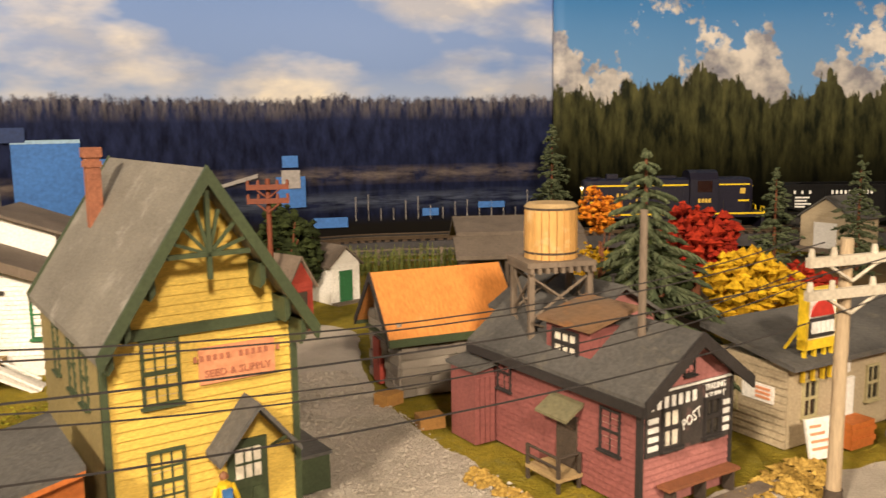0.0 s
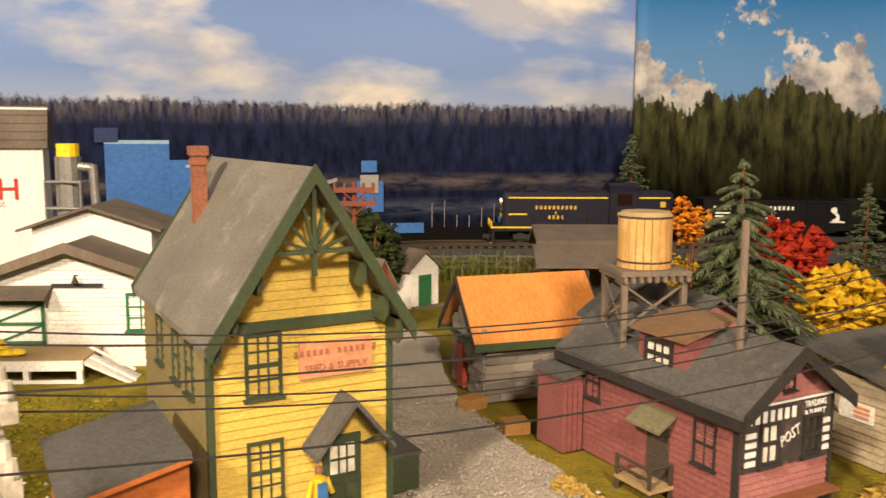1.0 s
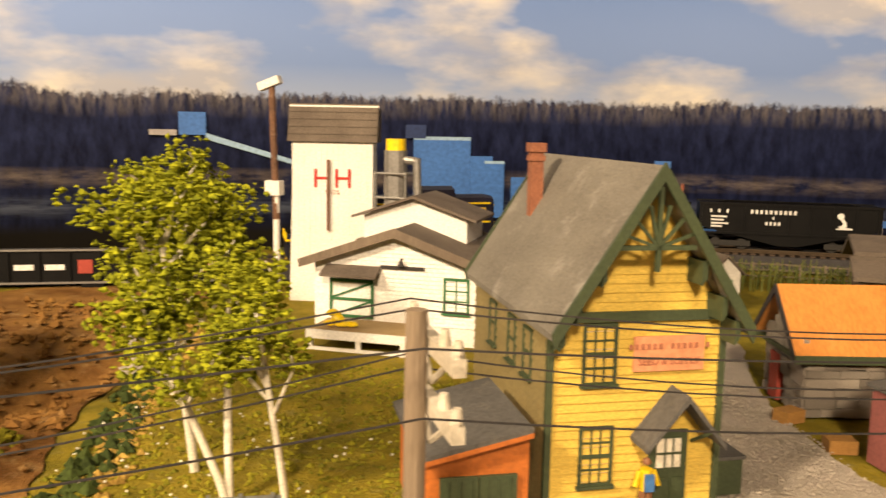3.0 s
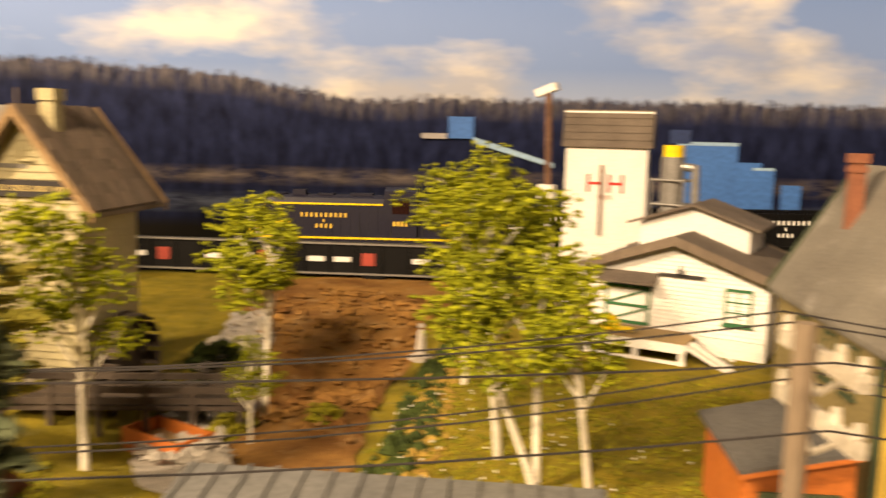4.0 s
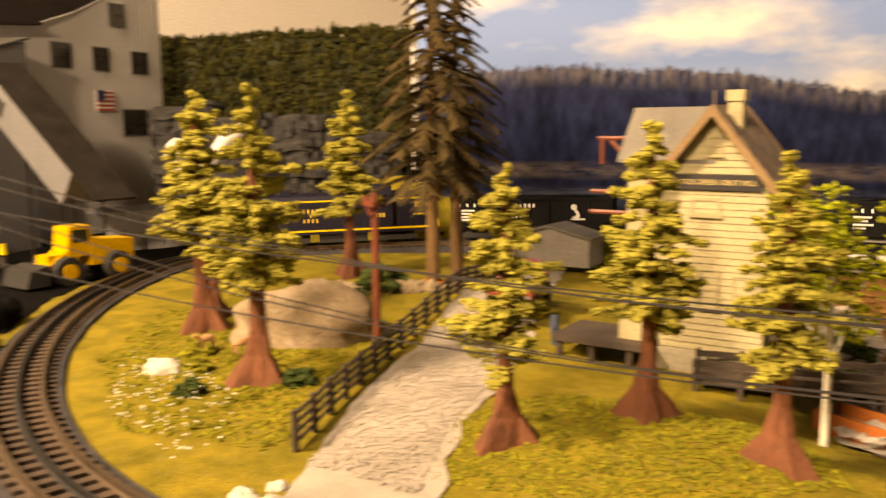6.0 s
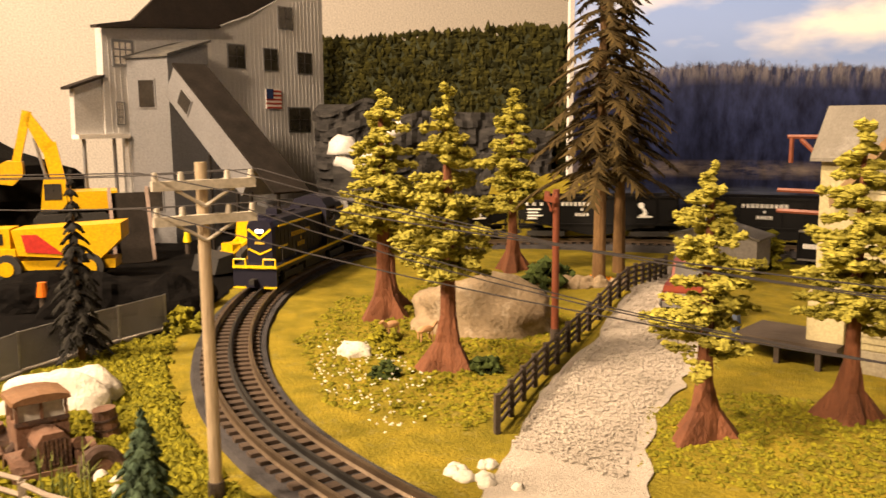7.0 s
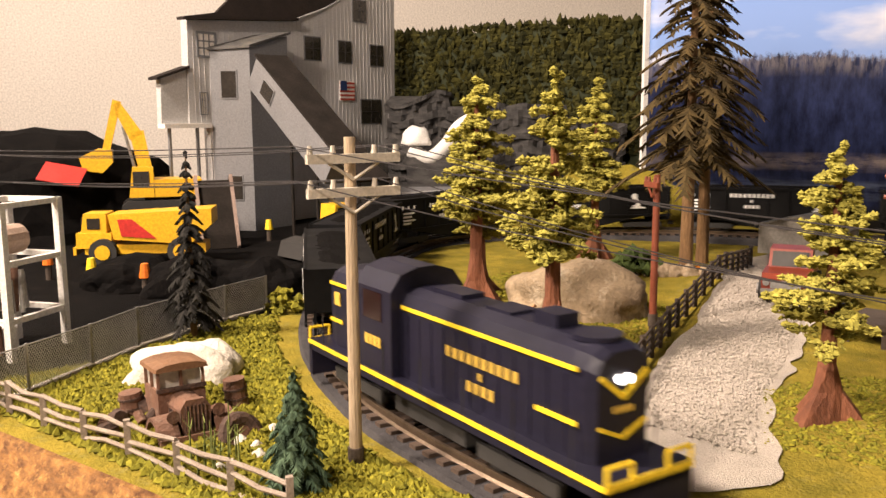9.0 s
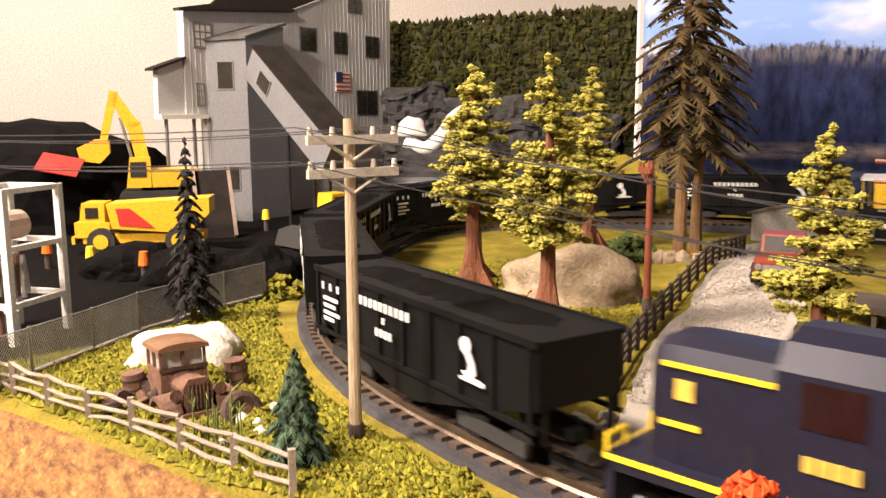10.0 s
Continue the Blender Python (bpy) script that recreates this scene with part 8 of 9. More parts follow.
def wreck():
    o = thing("rusted_truck", pose(-0.648, -0.366, 0.011, 0, -3, 17), "derelict rusted old truck with brown roof, sunk in the turf", "truck")
    dark = surf("dark_rust", (0.075, 0.042, 0.028), (0.045, 0.027, 0.020), 60, 500, 0.85, 0.6, c=(0.15, 0.075, 0.04))
    roofm = surf("brown_rust_roof", (0.19, 0.095, 0.042), (0.13, 0.065, 0.03), 40, 500, 0.75, 0.4)
    cab = part("cab_body", prism(B(), [(-0.021, 0.004), (0.006, 0.004), (0.006, 0.024), (-0.021, 0.024)], -0.0135, 0.0135), RUST, o)
    for x in (-0.021, -0.009, 0.0045):
        for s in (-1, 1):
            part("pillar", box(B(), x, x + 0.0016, s * 0.0127 - 0.0008, s * 0.0127 + 0.0008, 0.024, 0.0350), RUST, cab)
    part("inside", box(B(), -0.019, 0.004, -0.0118, 0.0118, 0.024, 0.0350), surf("dusty_pale_glass", (0.46, 0.42, 0.36), (0.36, 0.32, 0.27), 60, 400, 0.5, 0.0), cab, "dusty pale windows")
    part("windscreen_bar", box(B(), 0.0045, 0.0062, -0.0008, 0.0008, 0.024, 0.035), RUST, cab)
    part("sill", box(B(), 0.0050, 0.0072, -0.0140, 0.0140, 0.0230, 0.0252), dark, cab)
    bm = B()
    rows_ = []
    for x, k in ((-0.0235, 0.90), (-0.0215, 1.0), (0.0065, 1.0), (0.0095, 0.95)):
        rows_.append([bm.verts.new((x, y * k, 0.0350 + z)) for y, z in ((-0.0155, 0.0), (-0.0150, 0.0022), (-0.009, 0.0038), (0.0, 0.0044), (0.009, 0.0038), (0.0150, 0.0022), (0.0155, 0.0))])
    for a, b in zip(rows_, rows_[1:]):
        for q in range(6):
            bm.faces.new((a[q], a[q + 1], b[q + 1], b[q]))
        bm.faces.new((a[0], b[0], b[6], a[6]))
    bm.faces.new(rows_[0])
    bm.faces.new(rows_[-1])
    bmesh.ops.recalc_face_normals(bm, faces=bm.faces[:])
    part("roof", bm, roofm, o, "rounded brown roof", smooth=False)
    part("bonnet", prism(B(), [(-0.0080, 0.006), (0.0080, 0.006), (0.0085, 0.0170), (0.0055, 0.0212), (0.0, 0.0225), (-0.0055, 0.0212), (-0.0085, 0.0170)], 0.006, 0.0270, "x"), RUST, o)
    for s in (-1, 1):
        for q in range(5):
            part("louvre", box(B(), 0.0100 + q * 0.003, 0.0112 + q * 0.003, s * 0.0086 - 0.0004, s * 0.0086 + 0.0004, 0.009, 0.015), dark, o)
    rad = part("radiator_shell", prism(B(), [(-0.0078, 0.004), (0.0078, 0.004), (0.0084, 0.0180), (0.0050, 0.0228), (-0.0050, 0.0228), (-0.0084, 0.0180)], 0.0270, 0.0302, "x"), RUST, o)
    part("radiator_core", box(B(), 0.0302, 0.0306, -0.0060, 0.0060, 0.0055, 0.0195), dark, rad)
    for q in range(6):
        part("grille_bar", box(B(), 0.0306, 0.0311, -0.0056 + q * 0.0021, -0.0050 + q * 0.0021, 0.0055, 0.0195), RUST, rad)
    for s in (-1, 1):
        arc = [(0.0200 + 0.0140 * math.cos(a_), 0.0010 + 0.0135 * math.sin(a_)) for a_ in [0.10 + 0.29 * q for q in range(11)]]
        inner = [(0.0200 + 0.0118 * math.cos(a_), 0.0010 + 0.0113 * math.sin(a_)) for a_ in [0.10 + 0.29 * q for q in range(11)]]
        bm = B()
        y0, y1 = s * 0.0100, s * 0.0215
        strip = [[bm.verts.new((x, y, z)) for x, z, y in ((ox, oz, y0), (ox, oz - 0.0008, y1), (ix, iz - 0.0008, y1), (ix, iz, y0))] for (ox, oz), (ix, iz) in zip(arc, inner)]
        for a, b in zip(strip, strip[1:]):
            for q in range(4):
                bm.faces.new((a[q], a[(q + 1) % 4], b[(q + 1) % 4], b[q]))
        bm.faces.new(strip[0])
        bm.faces.new(strip[-1])
        bmesh.ops.recalc_face_normals(bm, faces=bm.faces[:])
        part("fender", bm, RUST, o)
        part("running_board", box(B(), -0.020, 0.0075, min(s * 0.0135, s * 0.0210), max(s * 0.0135, s * 0.0210), 0.0020, 0.0036), RUST, o)
        part("headlamp", tube(B(), (0.0265, s * 0.0125, 0.0150), (0.0308, s * 0.0125, 0.0150), 0.0022, 0.0036, 12), RUST, o)
        tyre = part("tyre", tube(B(), (0.0200, s * 0.0120, 0.0015), (0.0200, s * 0.0180, 0.0015), 0.0098, n=18), dark, o)
        part("wheel_disc", tube(B(), (0.0200, s * 0.0180, 0.0015), (0.0200, s * 0.0190, 0.0015), 0.0052, n=14), RUST, tyre)
    part("rear_wheel", tube(B(), (-0.026, -0.0130, 0.004), (-0.026, -0.0180, 0.004), 0.0105, n=18), dark, o)
    part("bumper", box(B(), 0.0352, 0.0366, -0.0215, 0.0205, 0.0018, 0.0052), RUST, o)
    for s in (-1, 1):
        part("bumper_iron", box(B(), 0.0290, 0.0356, s * 0.0070 - 0.0008, s * 0.0070 + 0.0008, 0.0022, 0.0046), dark, o)
    part("flat_bed", box(B(), -0.050, -0.0225, -0.0150, 0.0150, 0.0050, 0.0090), RUST, o)
    # cast-off parts in the turf
    w = thing("old_tyre", pose(-0.6115, -0.3345, 0.015, 0, 62, 30), "worn rusty truck tyre leaning in the turf", "tyre")
    ring = [Vector((0.0095 * math.cos(0.3307 * q), 0.0095 * math.sin(0.3307 * q), 0.0)) for q in range(20)]
    part("tread", sweep(B(), ring, 0.0042, 8), dark, w)
    part("rim", tube(B(), (0, 0, -0.0015), (0, 0, 0.0015), 0.0060, n=14), RUST, w)
    for x, y, h in ((-0.6690, -0.3330, 0.0175), (-0.6690, -0.3925, 0.0150)):
        d = thing("oil_drum", pose(x, y, 0.013, 6, 0, 0), "rusted dented oil drum", "drum", "rusted drums")
        part("drum", tube(B(), (0, 0, -0.002), (0, 0, h), 0.0072, 0.0066, 14), RUST, d)
        for z in (0.005, 0.011):
            part("hoop", tube(B(), (0, 0, z), (0, 0, z + 0.0012), 0.0075, n=14), dark, d)
    sc = thing("scrap_pile", pose(-0.6500, -0.3960, 0.013), "low pile of rusty scrap beside the wreck", "scrap")
    r = random.Random(15)
    for q in range(7):
        x, y, z = r.uniform(-.014, .014), r.uniform(-.013, .013), r.uniform(-.001, .004)
        part("scrap", tube(B(), (x, y, z), (x + r.uniform(-.008, .008), y + r.uniform(-.008, .008), z + r.uniform(.001, .006)), r.uniform(.002, .0048), n=9), RUST if q % 2 else dark, sc)


wreck()
o = thing("corn_plant", pose(-0.575, -0.350, 0.013), "few tall green weeds by the split-rail fence", "plant")
bm = B()
rr = random.Random(3)
for k in range(14):
    x, y = rr.uniform(-.012, .012), rr.uniform(-.012, .012)
    h_ = rr.uniform(.012, .03)
    tube(bm, (x, y, -0.002), (x + rr.uniform(-.003, .003), y, h_), 0.0006, 0.0003, 4)
    for q in range(3):
        a = rr.uniform(0, 6.28)
        p = Vector((x, y, h_ * rr.uniform(.4, .95)))
        t = p + Vector((math.cos(a), math.sin(a), rr.uniform(.2, .8))) * 0.007
        v = [bm.verts.new(c) for c in (p, p + Vector((0.0008, 0.0008, 0)), t)]
        bm.faces.new(v)
part("leaves", bm, CORN_LEAF, o)


# ---- town extras ----
def corn():
    bm, r = B(), random.Random(5)
    for i in range(26):
        for j in range(6):
            x, y = -0.115 + i * 0.0072 + r.uniform(-.002, .002), 1.00 + j * 0.0125 + r.uniform(-.002, .002)
            h = r.uniform(.022, .034)
            z = G(x, y)
            tube(bm, (x, y, z - .002), (x, y, z + h), .0007, .0004, 4)
            for q in range(5):
                a = r.uniform(0, 6.28)
                p = Vector((x, y, z + h * r.uniform(.25, .9)))
                t = p + Vector((math.cos(a) * .008, math.sin(a) * .008, r.uniform(-.002, .007)))
                s = Vector((-math.sin(a), math.cos(a), 0)) * .0012
                bm.faces.new([bm.verts.new(c) for c in (p - s, p + s, t)])
    tagged(part("corn_rows", bm, CORN_LEAF), "rows of green model corn behind a rail fence", "corn", kind="stuff")


corn()


def small_shed(m, w, d, ze, zr, wall_mat, roof_mat, label, door=None):
    o = thing("shed", m, label, "shed")
    walls(o, w, d, ze, zr, wall_mat)
    gable_roof(o, w, d, ze, zr, 0.004, 0.002, roof_mat)
    boards(o, wall_mat, lambda z: (-w / 2, w / 2), 0, ze, 0.004)
    if door:
        part("door", box(B(), -w * .22, w * .22, -0.0022, -0.001, 0, ze * .82), door, o)
        part("step", box(B(), -w * .5, w * .5, -0.012, -0.0012, -0.004, 0.002), WOOD, o)
    return o


small_shed(pose(-0.074, 0.857, 0.012, 0, 0, 42), 0.036, 0.05, 0.042, 0.058, WHITE, FELT, "small white shed with green door and brown roof", GREEN_DOOR)
small_shed(pose(-0.098, 0.725, 0.012, 0, 0, 50), 0.028, 0.034, 0.046, 0.068, RED_DOOR, SHINGLE, "small red shed with brown shingle roof", WOOD_DARK)
small_shed(pose(0.515, 1.06, 0.030, 0, 0, -55), 0.07, 0.06, 0.042, 0.066, TAN_WALL, ROOF_DARK, "small tan cottage with dark roof", WHITE)
o = thing("open_barn", pose(0.055, 0.875, 0.012, 0, 0, 5), "long open barn with brown felt roof", "barn")
part("roof", prism(B(), [(0.0, 0.066), (0.0, 0.070), (0.045, 0.082), (0.045, 0.078)], -0.012, 0.125, "x"), FELT, o)
part("roof", prism(B(), [(-0.035, 0.046), (-0.035, 0.050), (-0.001, 0.066), (-0.001, 0.062)], -0.016, 0.125, "x"), FELT, o)
part("roof", prism(B(), [(0.0455, 0.0785), (0.0455, 0.0825), (0.085, 0.060), (0.085, 0.056)], -0.012, 0.125, "x"), FELT, o)
for x in (-0.010, 0.035, 0.080, 0.118):
    part("post", box(B(), x, x + 0.004, -0.030, -0.026, -0.003, 0.048), WOOD_DARK, o)
part("back_wall", box(B(), -0.008, 0.12, 0.030, 0.034, -0.003, 0.076), WOOD_DARK, o)


def diner():
    o = thing("gas_station", pose(0.221, 0.440, 0.013, 0, 0, 30), "tan stucco gas station with dark flat roof", "gas station")
    w, d, z = 0.19, 0.052, 0.048
    part("wall", box(B(), 0, w, 0, d, 0, z), TAN_WALL, o)
    boards(o, TAN_WALL, lambda q: (-d, 0), 0, z, 0.0042, m=pose(0, 0, 0, 0, 0, -90))
    part("roof", prism(B(), [(-0.010, z), (d + 0.006, z + 0.012), (d + 0.006, z + 0.015), (-0.010, z + 0.003)], -0.008, w + 0.01, "x"), ROOF_DARK, o)
    for x in (0.018, 0.075, 0.115):
        window(o, x, 0.027, 0.010, 0.020, frame=CREAM, pane=GLASS_DARK, bars=(2, 2))
    window(o, -0.040, 0.027, 0.010, 0.022, frame=CREAM, pane=GLASS_DARK, bars=(2, 2), m=pose(0, 0, 0, 0, 0, -90))
    part("door", box(B(), 0.042, 0.056, -0.002, -0.0002, 0, 0.034), WHITE, o)
    part("notice", box(B(), 0.030, 0.050, -0.003, -0.002, 0.038, 0.046), WHITE, o)
    sd = part("side_notice", box(B(), -0.030, -0.008, -0.002, -0.001, 0.024, 0.034), WHITE, o, "white and red painted notice")
    sd.matrix_basis = pose(0, 0, 0, 0, 0, -90)
    for k in range(3):
        b_ = part("letter_bar", box(B(), -0.020, -0.010, -0.0026, -0.002, 0.026 + k * .0026, 0.0274 + k * .0026), SALMON, sd)
    # roof sign
    s = thing("roof_sign", pose(0.2395, 0.4475, 0.065, 0, 0, 28), "yellow framed roof sign with red dome shape", "sign")
    part("board", box(B(), -0.0115, 0.0115, -0.0015, 0.0015, 0.009, 0.036), WHITE, s)
    for a in ((-0.014, -0.0115, 0.006, 0.039), (0.0115, 0.014, 0.006, 0.039), (-0.014, 0.014, 0.036, 0.039), (-0.014, 0.014, 0.005, 0.0105)):
        part("frame", box(B(), a[0], a[1], -0.0026, 0.0026, a[2], a[3]), YELLOW_SIGN, s)
    part("dome_shape", prism(B(), [(0.009 * math.cos(k * .3142), 0.0235 + 0.009 * math.sin(k * .3142)) for k in range(11)], -0.0026, -0.0015), RED_PAINT, s)
    part("name_shape", box(B(), -0.010, 0.010, -0.0024, -0.0015, 0.0115, 0.0225), BLACK_TRIM, s)
    for k in range(5):
        part("letter_bar", box(B(), -0.009 + k * .0037, -0.0062 + k * .0037, -0.0032, -0.0024, 0.014, 0.0205), LETTER, s)
    for x in (-0.011, -0.003, 0.005, 0.011):
        part("leg", box(B(), x - .0009, x + .0009, -0.001, 0.001, -0.014, 0.006), YELLOW_SIGN, s)
    for x in (-0.011, 0.011):
        part("strut", tube(B(), (x, 0.001, 0.020), (x, 0.022, -0.010), 0.001, n=5), YELLOW_SIGN, s)
    p = thing("placard", pose(0.236, 0.425, 0.014, -14, 0, 22), "white hand-written placard leaning on the kerb", "sign")
    part("board", box(B(), -0.010, 0.010, -0.0008, 0.0008, 0, 0.022), WHITE, p)
    for k in range(4):
        part("letter_bar", box(B(), -0.008, 0.006 - k * .002, -0.0013, -0.0008, 0.005 + k * .004, 0.0064 + k * .004), SALMON, p)
    c = thing("crate", pose(0.262, 0.447, 0.013, 0, 0, 30), "orange-red wooden crate by the gas station wall", "crate")
    part("body", box(B(), -0.010, 0.010, -0.006, 0.006, 0, 0.015), ORANGE, c)
    for z_ in (0.003, 0.009):
        part("slat", box(B(), -0.0105, 0.0105, -0.0068, -0.006, z_, z_ + .003), ORANGE, c)


diner()


def car(m, label):
    o = thing("pickup", m, label, "pickup truck")
    part("body", prism(B(), [(-0.034, 0.007), (0.036, 0.007), (0.037, 0.016), (0.034, 0.019), (0.010, 0.020), (-0.034, 0.019)], -0.0145, 0.0145), surf("orange_red_car_paint", (0.20, 0.038, 0.018), (0.16, 0.03, 0.014), 12, 200, 0.35, 0.0), o)
    cab = part("cab", prism(B(), [(-0.010, 0.019), (0.014, 0.019), (0.008, 0.031), (-0.008, 0.032)], -0.013, 0.013), bpy.data.materials["orange_red_car_paint"] if "orange_red_car_paint" in bpy.data.materials else RED_PAINT, o)
    part("windscreen", box(B(), -0.0006, 0.0006, -0.011, 0.011, 0, 0.010, pose(0.0132, 0, 0.0205, 0, -24, 0)), GLASS_DARK, cab)
    part("rear_window", box(B(), -0.0098, -0.0090, -0.009, 0.009, 0.023, 0.030), WHITE, cab)
    part("bumper", box(B(), 0.0365, 0.0385, -0.0145, 0.0145, 0.006, 0.0095), STEEL, o)
    part("grille", box(B(), 0.0362, 0.0375, -0.009, 0.009, 0.010, 0.015), STEEL, o)
    for y in (-0.0115, 0.0115):
        part("headlamp", tube(B(), (0.0360, y, 0.0135), (0.0378, y, 0.0135), 0.0022, n=8), STEEL, o)
    for x in (-0.022, 0.022):
        for y in (-0.0145, 0.0145):
            wheel(o, x, y, 0.0068, 0.0068, 0.005, STEEL)


car(pose(-0.782, 0.158, G(-.782, .158) + 0.002, 0, 0, -44) @ Matrix.Scale(1.35, 4), "orange-red old pickup parked on the gravel lane")
car(pose(0.318, 0.440, 0.014, 0, 0, 200), "bright red pickup parked by the gas station")
f = thing("figurine", pose(-0.692, 0.132, G(-.692, .132), 0, 0, 20), "small dark blue figurine standing at the mill dock", "figurine")
bm = B()
tube(bm, (0, 0, -0.001), (0, 0, 0.014), 0.0028, 0.0036, 8)
tube(bm, (0, 0, 0.014), (0, 0, 0.024), 0.0042, 0.003, 8)
rock_mesh(bm, (0, 0, 0.0275), 0.0024, 0.0024, 0.0028, 1, 0.05, 2)
part("body", bm, surf("dull_blue_toy_paint", (0.05, 0.07, 0.11), (0.04, 0.055, 0.09), 30, 300, 0.6, 0.0), f)
st = thing("garden_statue", pose(-0.494, 0.476, G(-.494, .476)), "small pale statue on a flat stone base", "statue")
bm = B()
box(bm, -0.008, 0.010, -0.008, 0.008, -0.004, 0.004)
tube(bm, (0, 0, 0.004), (0, 0, 0.026), 0.005, 0.0028, 8)
rock_mesh(bm, (0, 0, 0.029), 0.003, 0.003, 0.0035, 2, 0.1, 2)
part("statue", bm, CREEK, st)
rb = thing("red_trough", pose(-0.476, 0.213, -0.004, 0, 0, 4), "open orange-red wooden trough at the creek", "trough")
part("front", box(B(), -0.024, 0.024, -0.014, -0.012, -0.008, 0.014), ORANGE, rb)
part("back", box(B(), -0.024, 0.024, 0.012, 0.014, -0.008, 0.014), ORANGE, rb)
part("floor_board", box(B(), -0.024, 0.024, -0.012, 0.012, -0.008, 0.006), WOOD_TAN, rb)
for x in (-0.026, 0.024):
    part("end", box(B(), x, x + 0.002, -0.014, 0.014, -0.008, 0.014), ORANGE, rb)
gs = thing("grey_roof_shed", pose(-0.250, 0.150, 0.012, 0, 0, 32), "low shed with ribbed grey metal roof", "shed")
part("wall", box(B(), -0.078, 0.085, -0.036, 0.026, 0, 0.028), WOOD_DARK, gs)
part("roof", prism(B(), [(-0.050, 0.026), (0.033, 0.036), (0.033, 0.039), (-0.050, 0.029)], -0.085, 0.092, "x"), surf("grey_metal_roof", (0.22, 0.22, 0.21), (0.17, 0.17, 0.165), 14, 300, 0.5, 0.1, metal=0.3), gs)
for k in range(15):
    x = -0.083 + k * 0.0122
    part("roof_rib", prism(B(), [(-0.050, 0.029), (0.033, 0.039), (0.033, 0.0402), (-0.050, 0.0302)], x, x + 0.0014, "x"), bpy.data.materials["grey_metal_roof"], gs)
conifer("near_fir", pose(-0.182, -0.017, G(-.182, -.017)), 0.153, 0.10, 0.018, 0.003, FIR_TOWN, BARK, 95, "slim grey-green fir at the layout edge", whorls=18, per=8, thin=1.1, fine=18)
round_tree("orange_bush", pose(-0.338, -0.211, G(-.338, -.211)), 0.068, 0.019, leafy("scarlet_leaf", (0.80, 0.12, 0.02), (0.60, 0.06, 0.01)), 96, "scarlet foam tree at the layout edge", 220, 0.3)


# ---- girder bridge, hedge and far hill ----
def girder():
    a, b = Vector((-0.585, 0.755, 0.018)), Vector((-1.0, 0.475, 0.018))
    o = thing("girder_bridge", Matrix.Translation(a) @ Matrix.Rotation(math.atan2(b.y - a.y, b.x - a.x), 4, "Z"), "black plate girder railway bridge with lettered panels", "bridge")
    L = (b - a).length
    part("web", box(B(), 0, L, -0.002, 0.002, 0, 0.038), CAR_BLACK, o)
    for z in (0.0, 0.036):
        part("flange", box(B(), 0, L, -0.005, 0.005, z, z + 0.002), STEEL, o)
    n = 16
    for k in range(n + 1):
        part("stiffener", box(B(), L * k / n - 0.001, L * k / n + 0.001, 0.002, 0.0045, 0.002, 0.036), CAR_BLACK, o)
    for k in range(n):
        x = L * (k + .5) / n
        if k % 4 == 1:
            part("herald_panel", box(B(), x - 0.0075, x + 0.0075, 0.002, 0.0030, 0.011, 0.026), RED_DOOR, o, "red herald panel")
        elif k % 4 in (2, 3):
            part("letter_bar", box(B(), x - 0.010, x + 0.010, 0.002, 0.0030, 0.015, 0.021), LETTER, o)
    for f in (0.0, 0.33, 0.66, 1.0):
        part("pier", box(B(), L * f - 0.012, L * f + 0.012, -0.055, 0.004, -0.05, -0.0005), CAR_BLACK, o)


girder()
hd = B()
rr = random.Random(21)
ha, hb = Vector((-1.88, 0.055, 0)), Vector((-1.50, 0.47, 0))
for k in range(5200):
    p = ha.lerp(hb, rr.random())
    z = rr.uniform(0.12, 0.362 + 0.012 * noise.noise(Vector((p.x * 9, p.y * 9, 0))))
    s = rr.uniform(.004, .009)
    clump(hd, (p.x + rr.uniform(-.008, .004), p.y + rr.uniform(-.004, .008), z), s, s, s * 1.3, rr, .5)
tagged(part("hedge_backdrop", hd, HEDGE), "dark green foam woods on the far board", "woods", kind="stuff")
hb_ = B()
prism(hb_, [(ha.x, ha.y), (hb.x, hb.y), (hb.x - 0.03, hb.y + 0.03), (ha.x - 0.03, ha.y + 0.03)], 0.0, 0.35, "z")
tagged(part("woods_board", hb_, surf("dark_green_board", (0.03, 0.035, 0.012), (0.02, 0.025, 0.01), 10, 200, 0.9, 0.2)), "dark green board behind the foam woods", "backdrop", kind="structure")
rnd = random.Random(31)
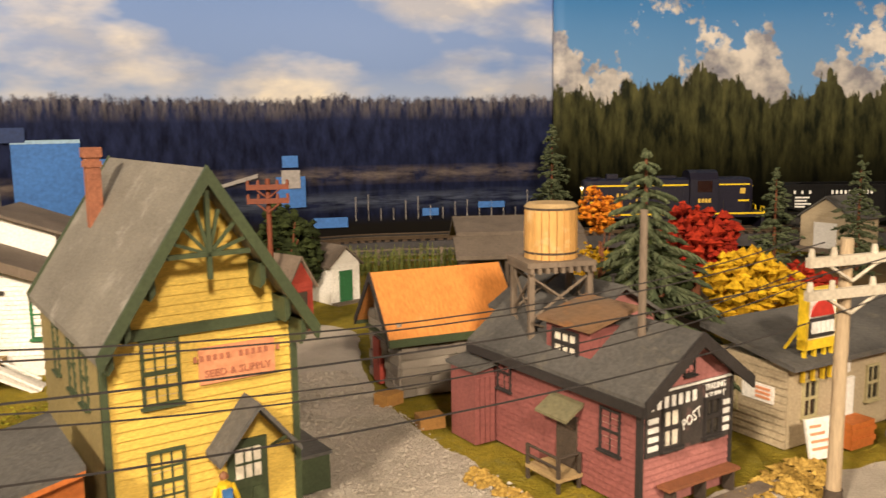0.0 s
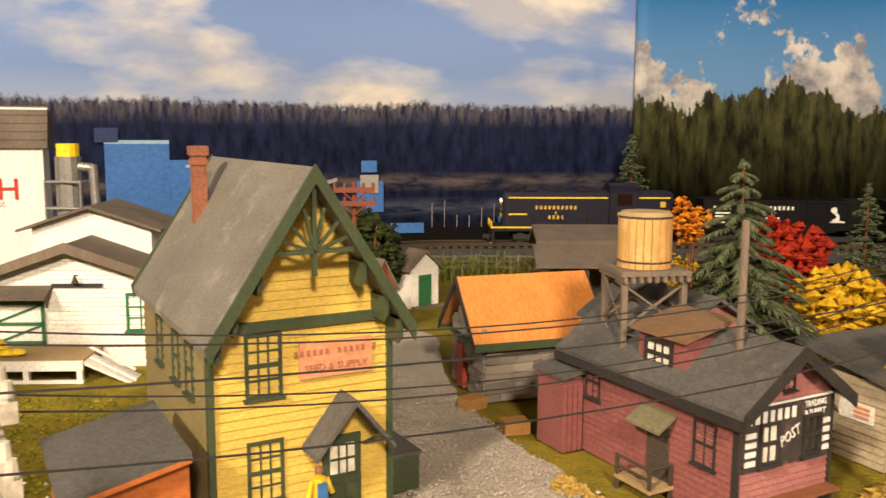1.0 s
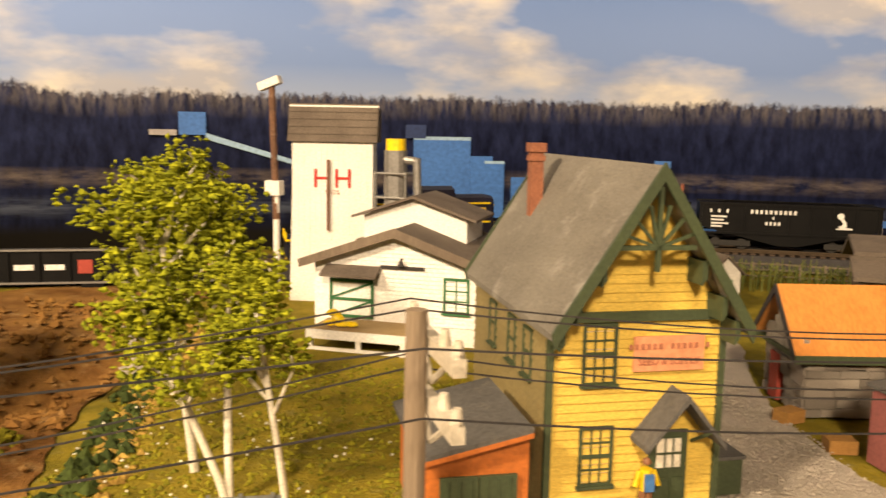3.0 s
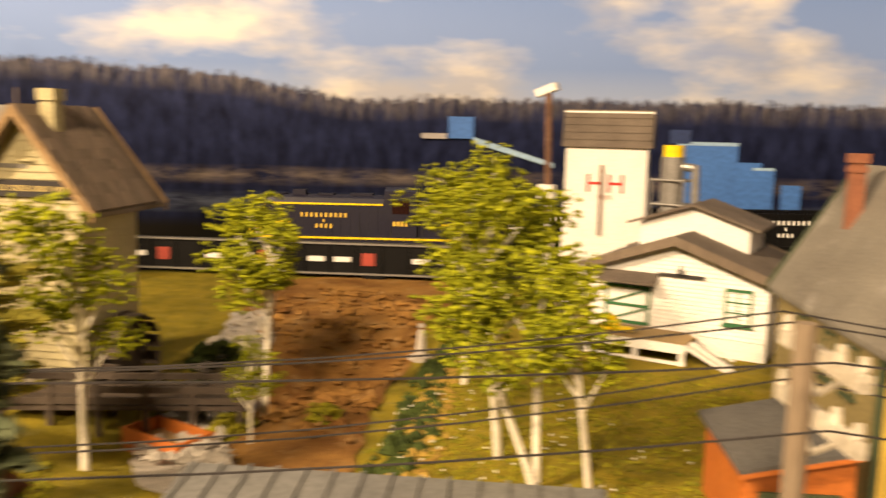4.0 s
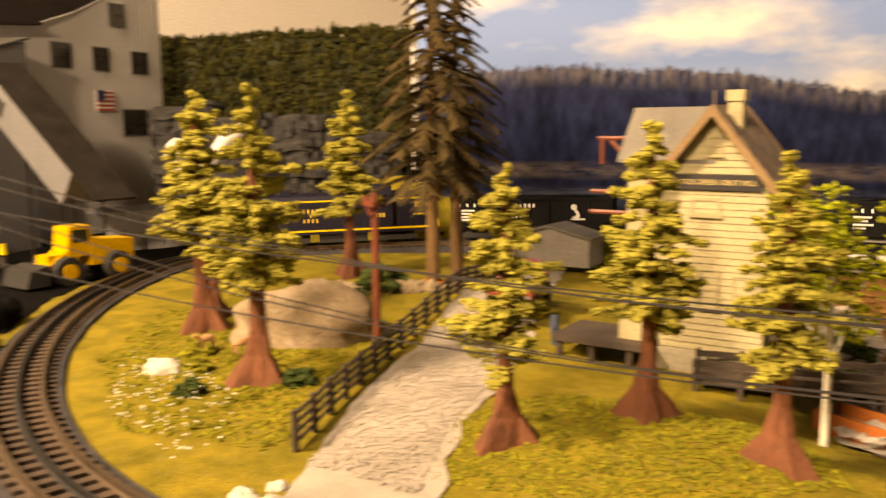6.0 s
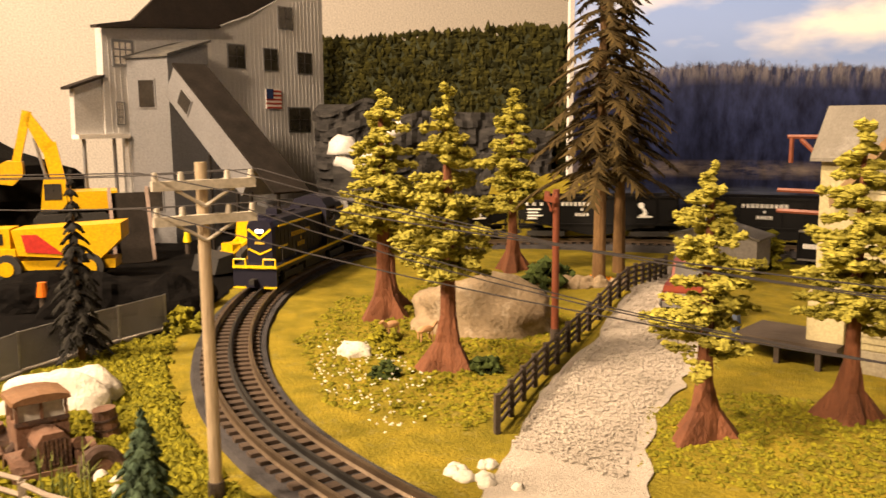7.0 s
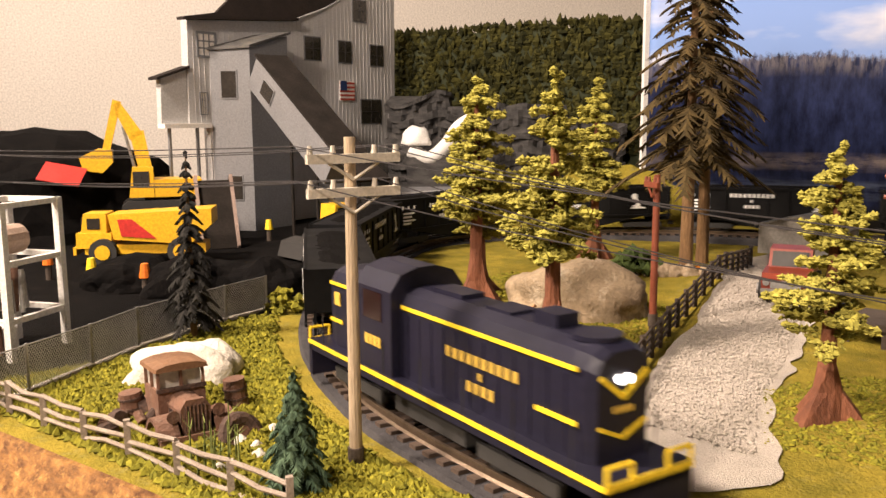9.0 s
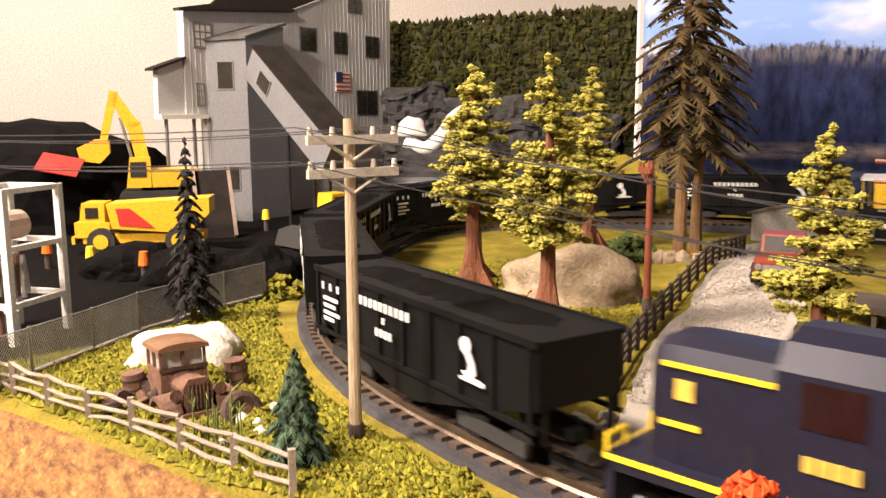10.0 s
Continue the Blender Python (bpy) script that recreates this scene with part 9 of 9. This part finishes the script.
for k, (x, y, wide, high) in enumerate(((-1.675, 0.060, 0.055, 0.226), (-1.640, 0.150, 0.060, 0.208), (-1.600, 0.245, 0.060, 0.205), (-1.545, 0.335, 0.060, 0.178))):
    o = thing("rock_outcrop", pose(x, y, 0.0, 0, 0, 66 + 5 * k), "dark grey layered foam rock outcrop", "rock", "rock outcrops")
    z = 0.0
    while z < high - 0.004:
        t = min(rnd.uniform(0.007, 0.015), high - z)
        w0, w1, dp = -wide * rnd.uniform(.98, 1.14), wide * rnd.uniform(.98, 1.14), rnd.uniform(.026, .036)
        pts_ = []
        for q in range(15):
            u_ = q / 14
            pts_.append((w0 + (w1 - w0) * u_, -dp * (0.55 + 0.45 * math.sin(math.pi * u_)) + rnd.uniform(-.006, .006)))
        bm = prism(B(), pts_ + [(w1, 0.03), (w0, 0.03)], z, z + t + 0.001, "z")
        for v in bm.verts:
            v.co.z += (0.004 + 0.10 * v.co.z) * noise.noise(Vector((v.co.x * 14, v.co.y * 9, k * 3.0)))
        part("stratum", bm, ROCK_GREY, o)
        z += t
o = thing("plaster_chute", pose(-1.555, 0.055, 0.138, 0, 0, 73), "curved white plaster piece beside the rocks", "plaster")
bm = rock_mesh(B(), (-0.035, 0.0, 0.010), 0.026, 0.014, 0.026, 6, 0.14, 3)
part("lobe", bm, WHITE, o, smooth=True)
pts_ = smooth_line([(-0.045, 0, -0.004), (-0.012, -0.004, -0.018), (0.018, -0.004, 0.004), (0.040, 0, 0.034), (0.072, 0.002, 0.052)], 0.006)
part("chute", sweep(B(), pts_, 0.0125, 9), WHITE, o, smooth=True)
part("rock_base", box(B(), -0.05, 0.05, -0.012, 0.012, -0.150, -0.016), ROCK_GREY, o, "dark rock base")
o = thing("grass_bank", pose(-1.38, 0.30, 0.005, 0, 0, 50), "yellow-green foam bank below the rocks", "bank")
part("bank", rock_mesh(B(), (0, 0, 0), 0.11, 0.04, 0.115, 77, 0.2, 4), GRASS, o)
o = thing("stone_hall", pose(-0.985, 0.335, 0.022, 0, 0, 32), "low grey concrete hall beyond the mill", "hall")
part("wall", prism(B(), [(-0.05, 0), (0.05, 0), (0.05, 0.034), (0.0, 0.046), (-0.05, 0.034)], 0, 0.05), surf("grey_concrete", (0.28, 0.26, 0.23), (0.22, 0.20, 0.18), 20, 300, 0.9, 0.3), o)
part("roof", prism(B(), [(-0.054, 0.033), (0.0, 0.0465), (0.054, 0.033), (0.054, 0.0355), (0.0, 0.049), (-0.054, 0.0355)], -0.004, 0.054), ROOF_GREY, o)
motions()
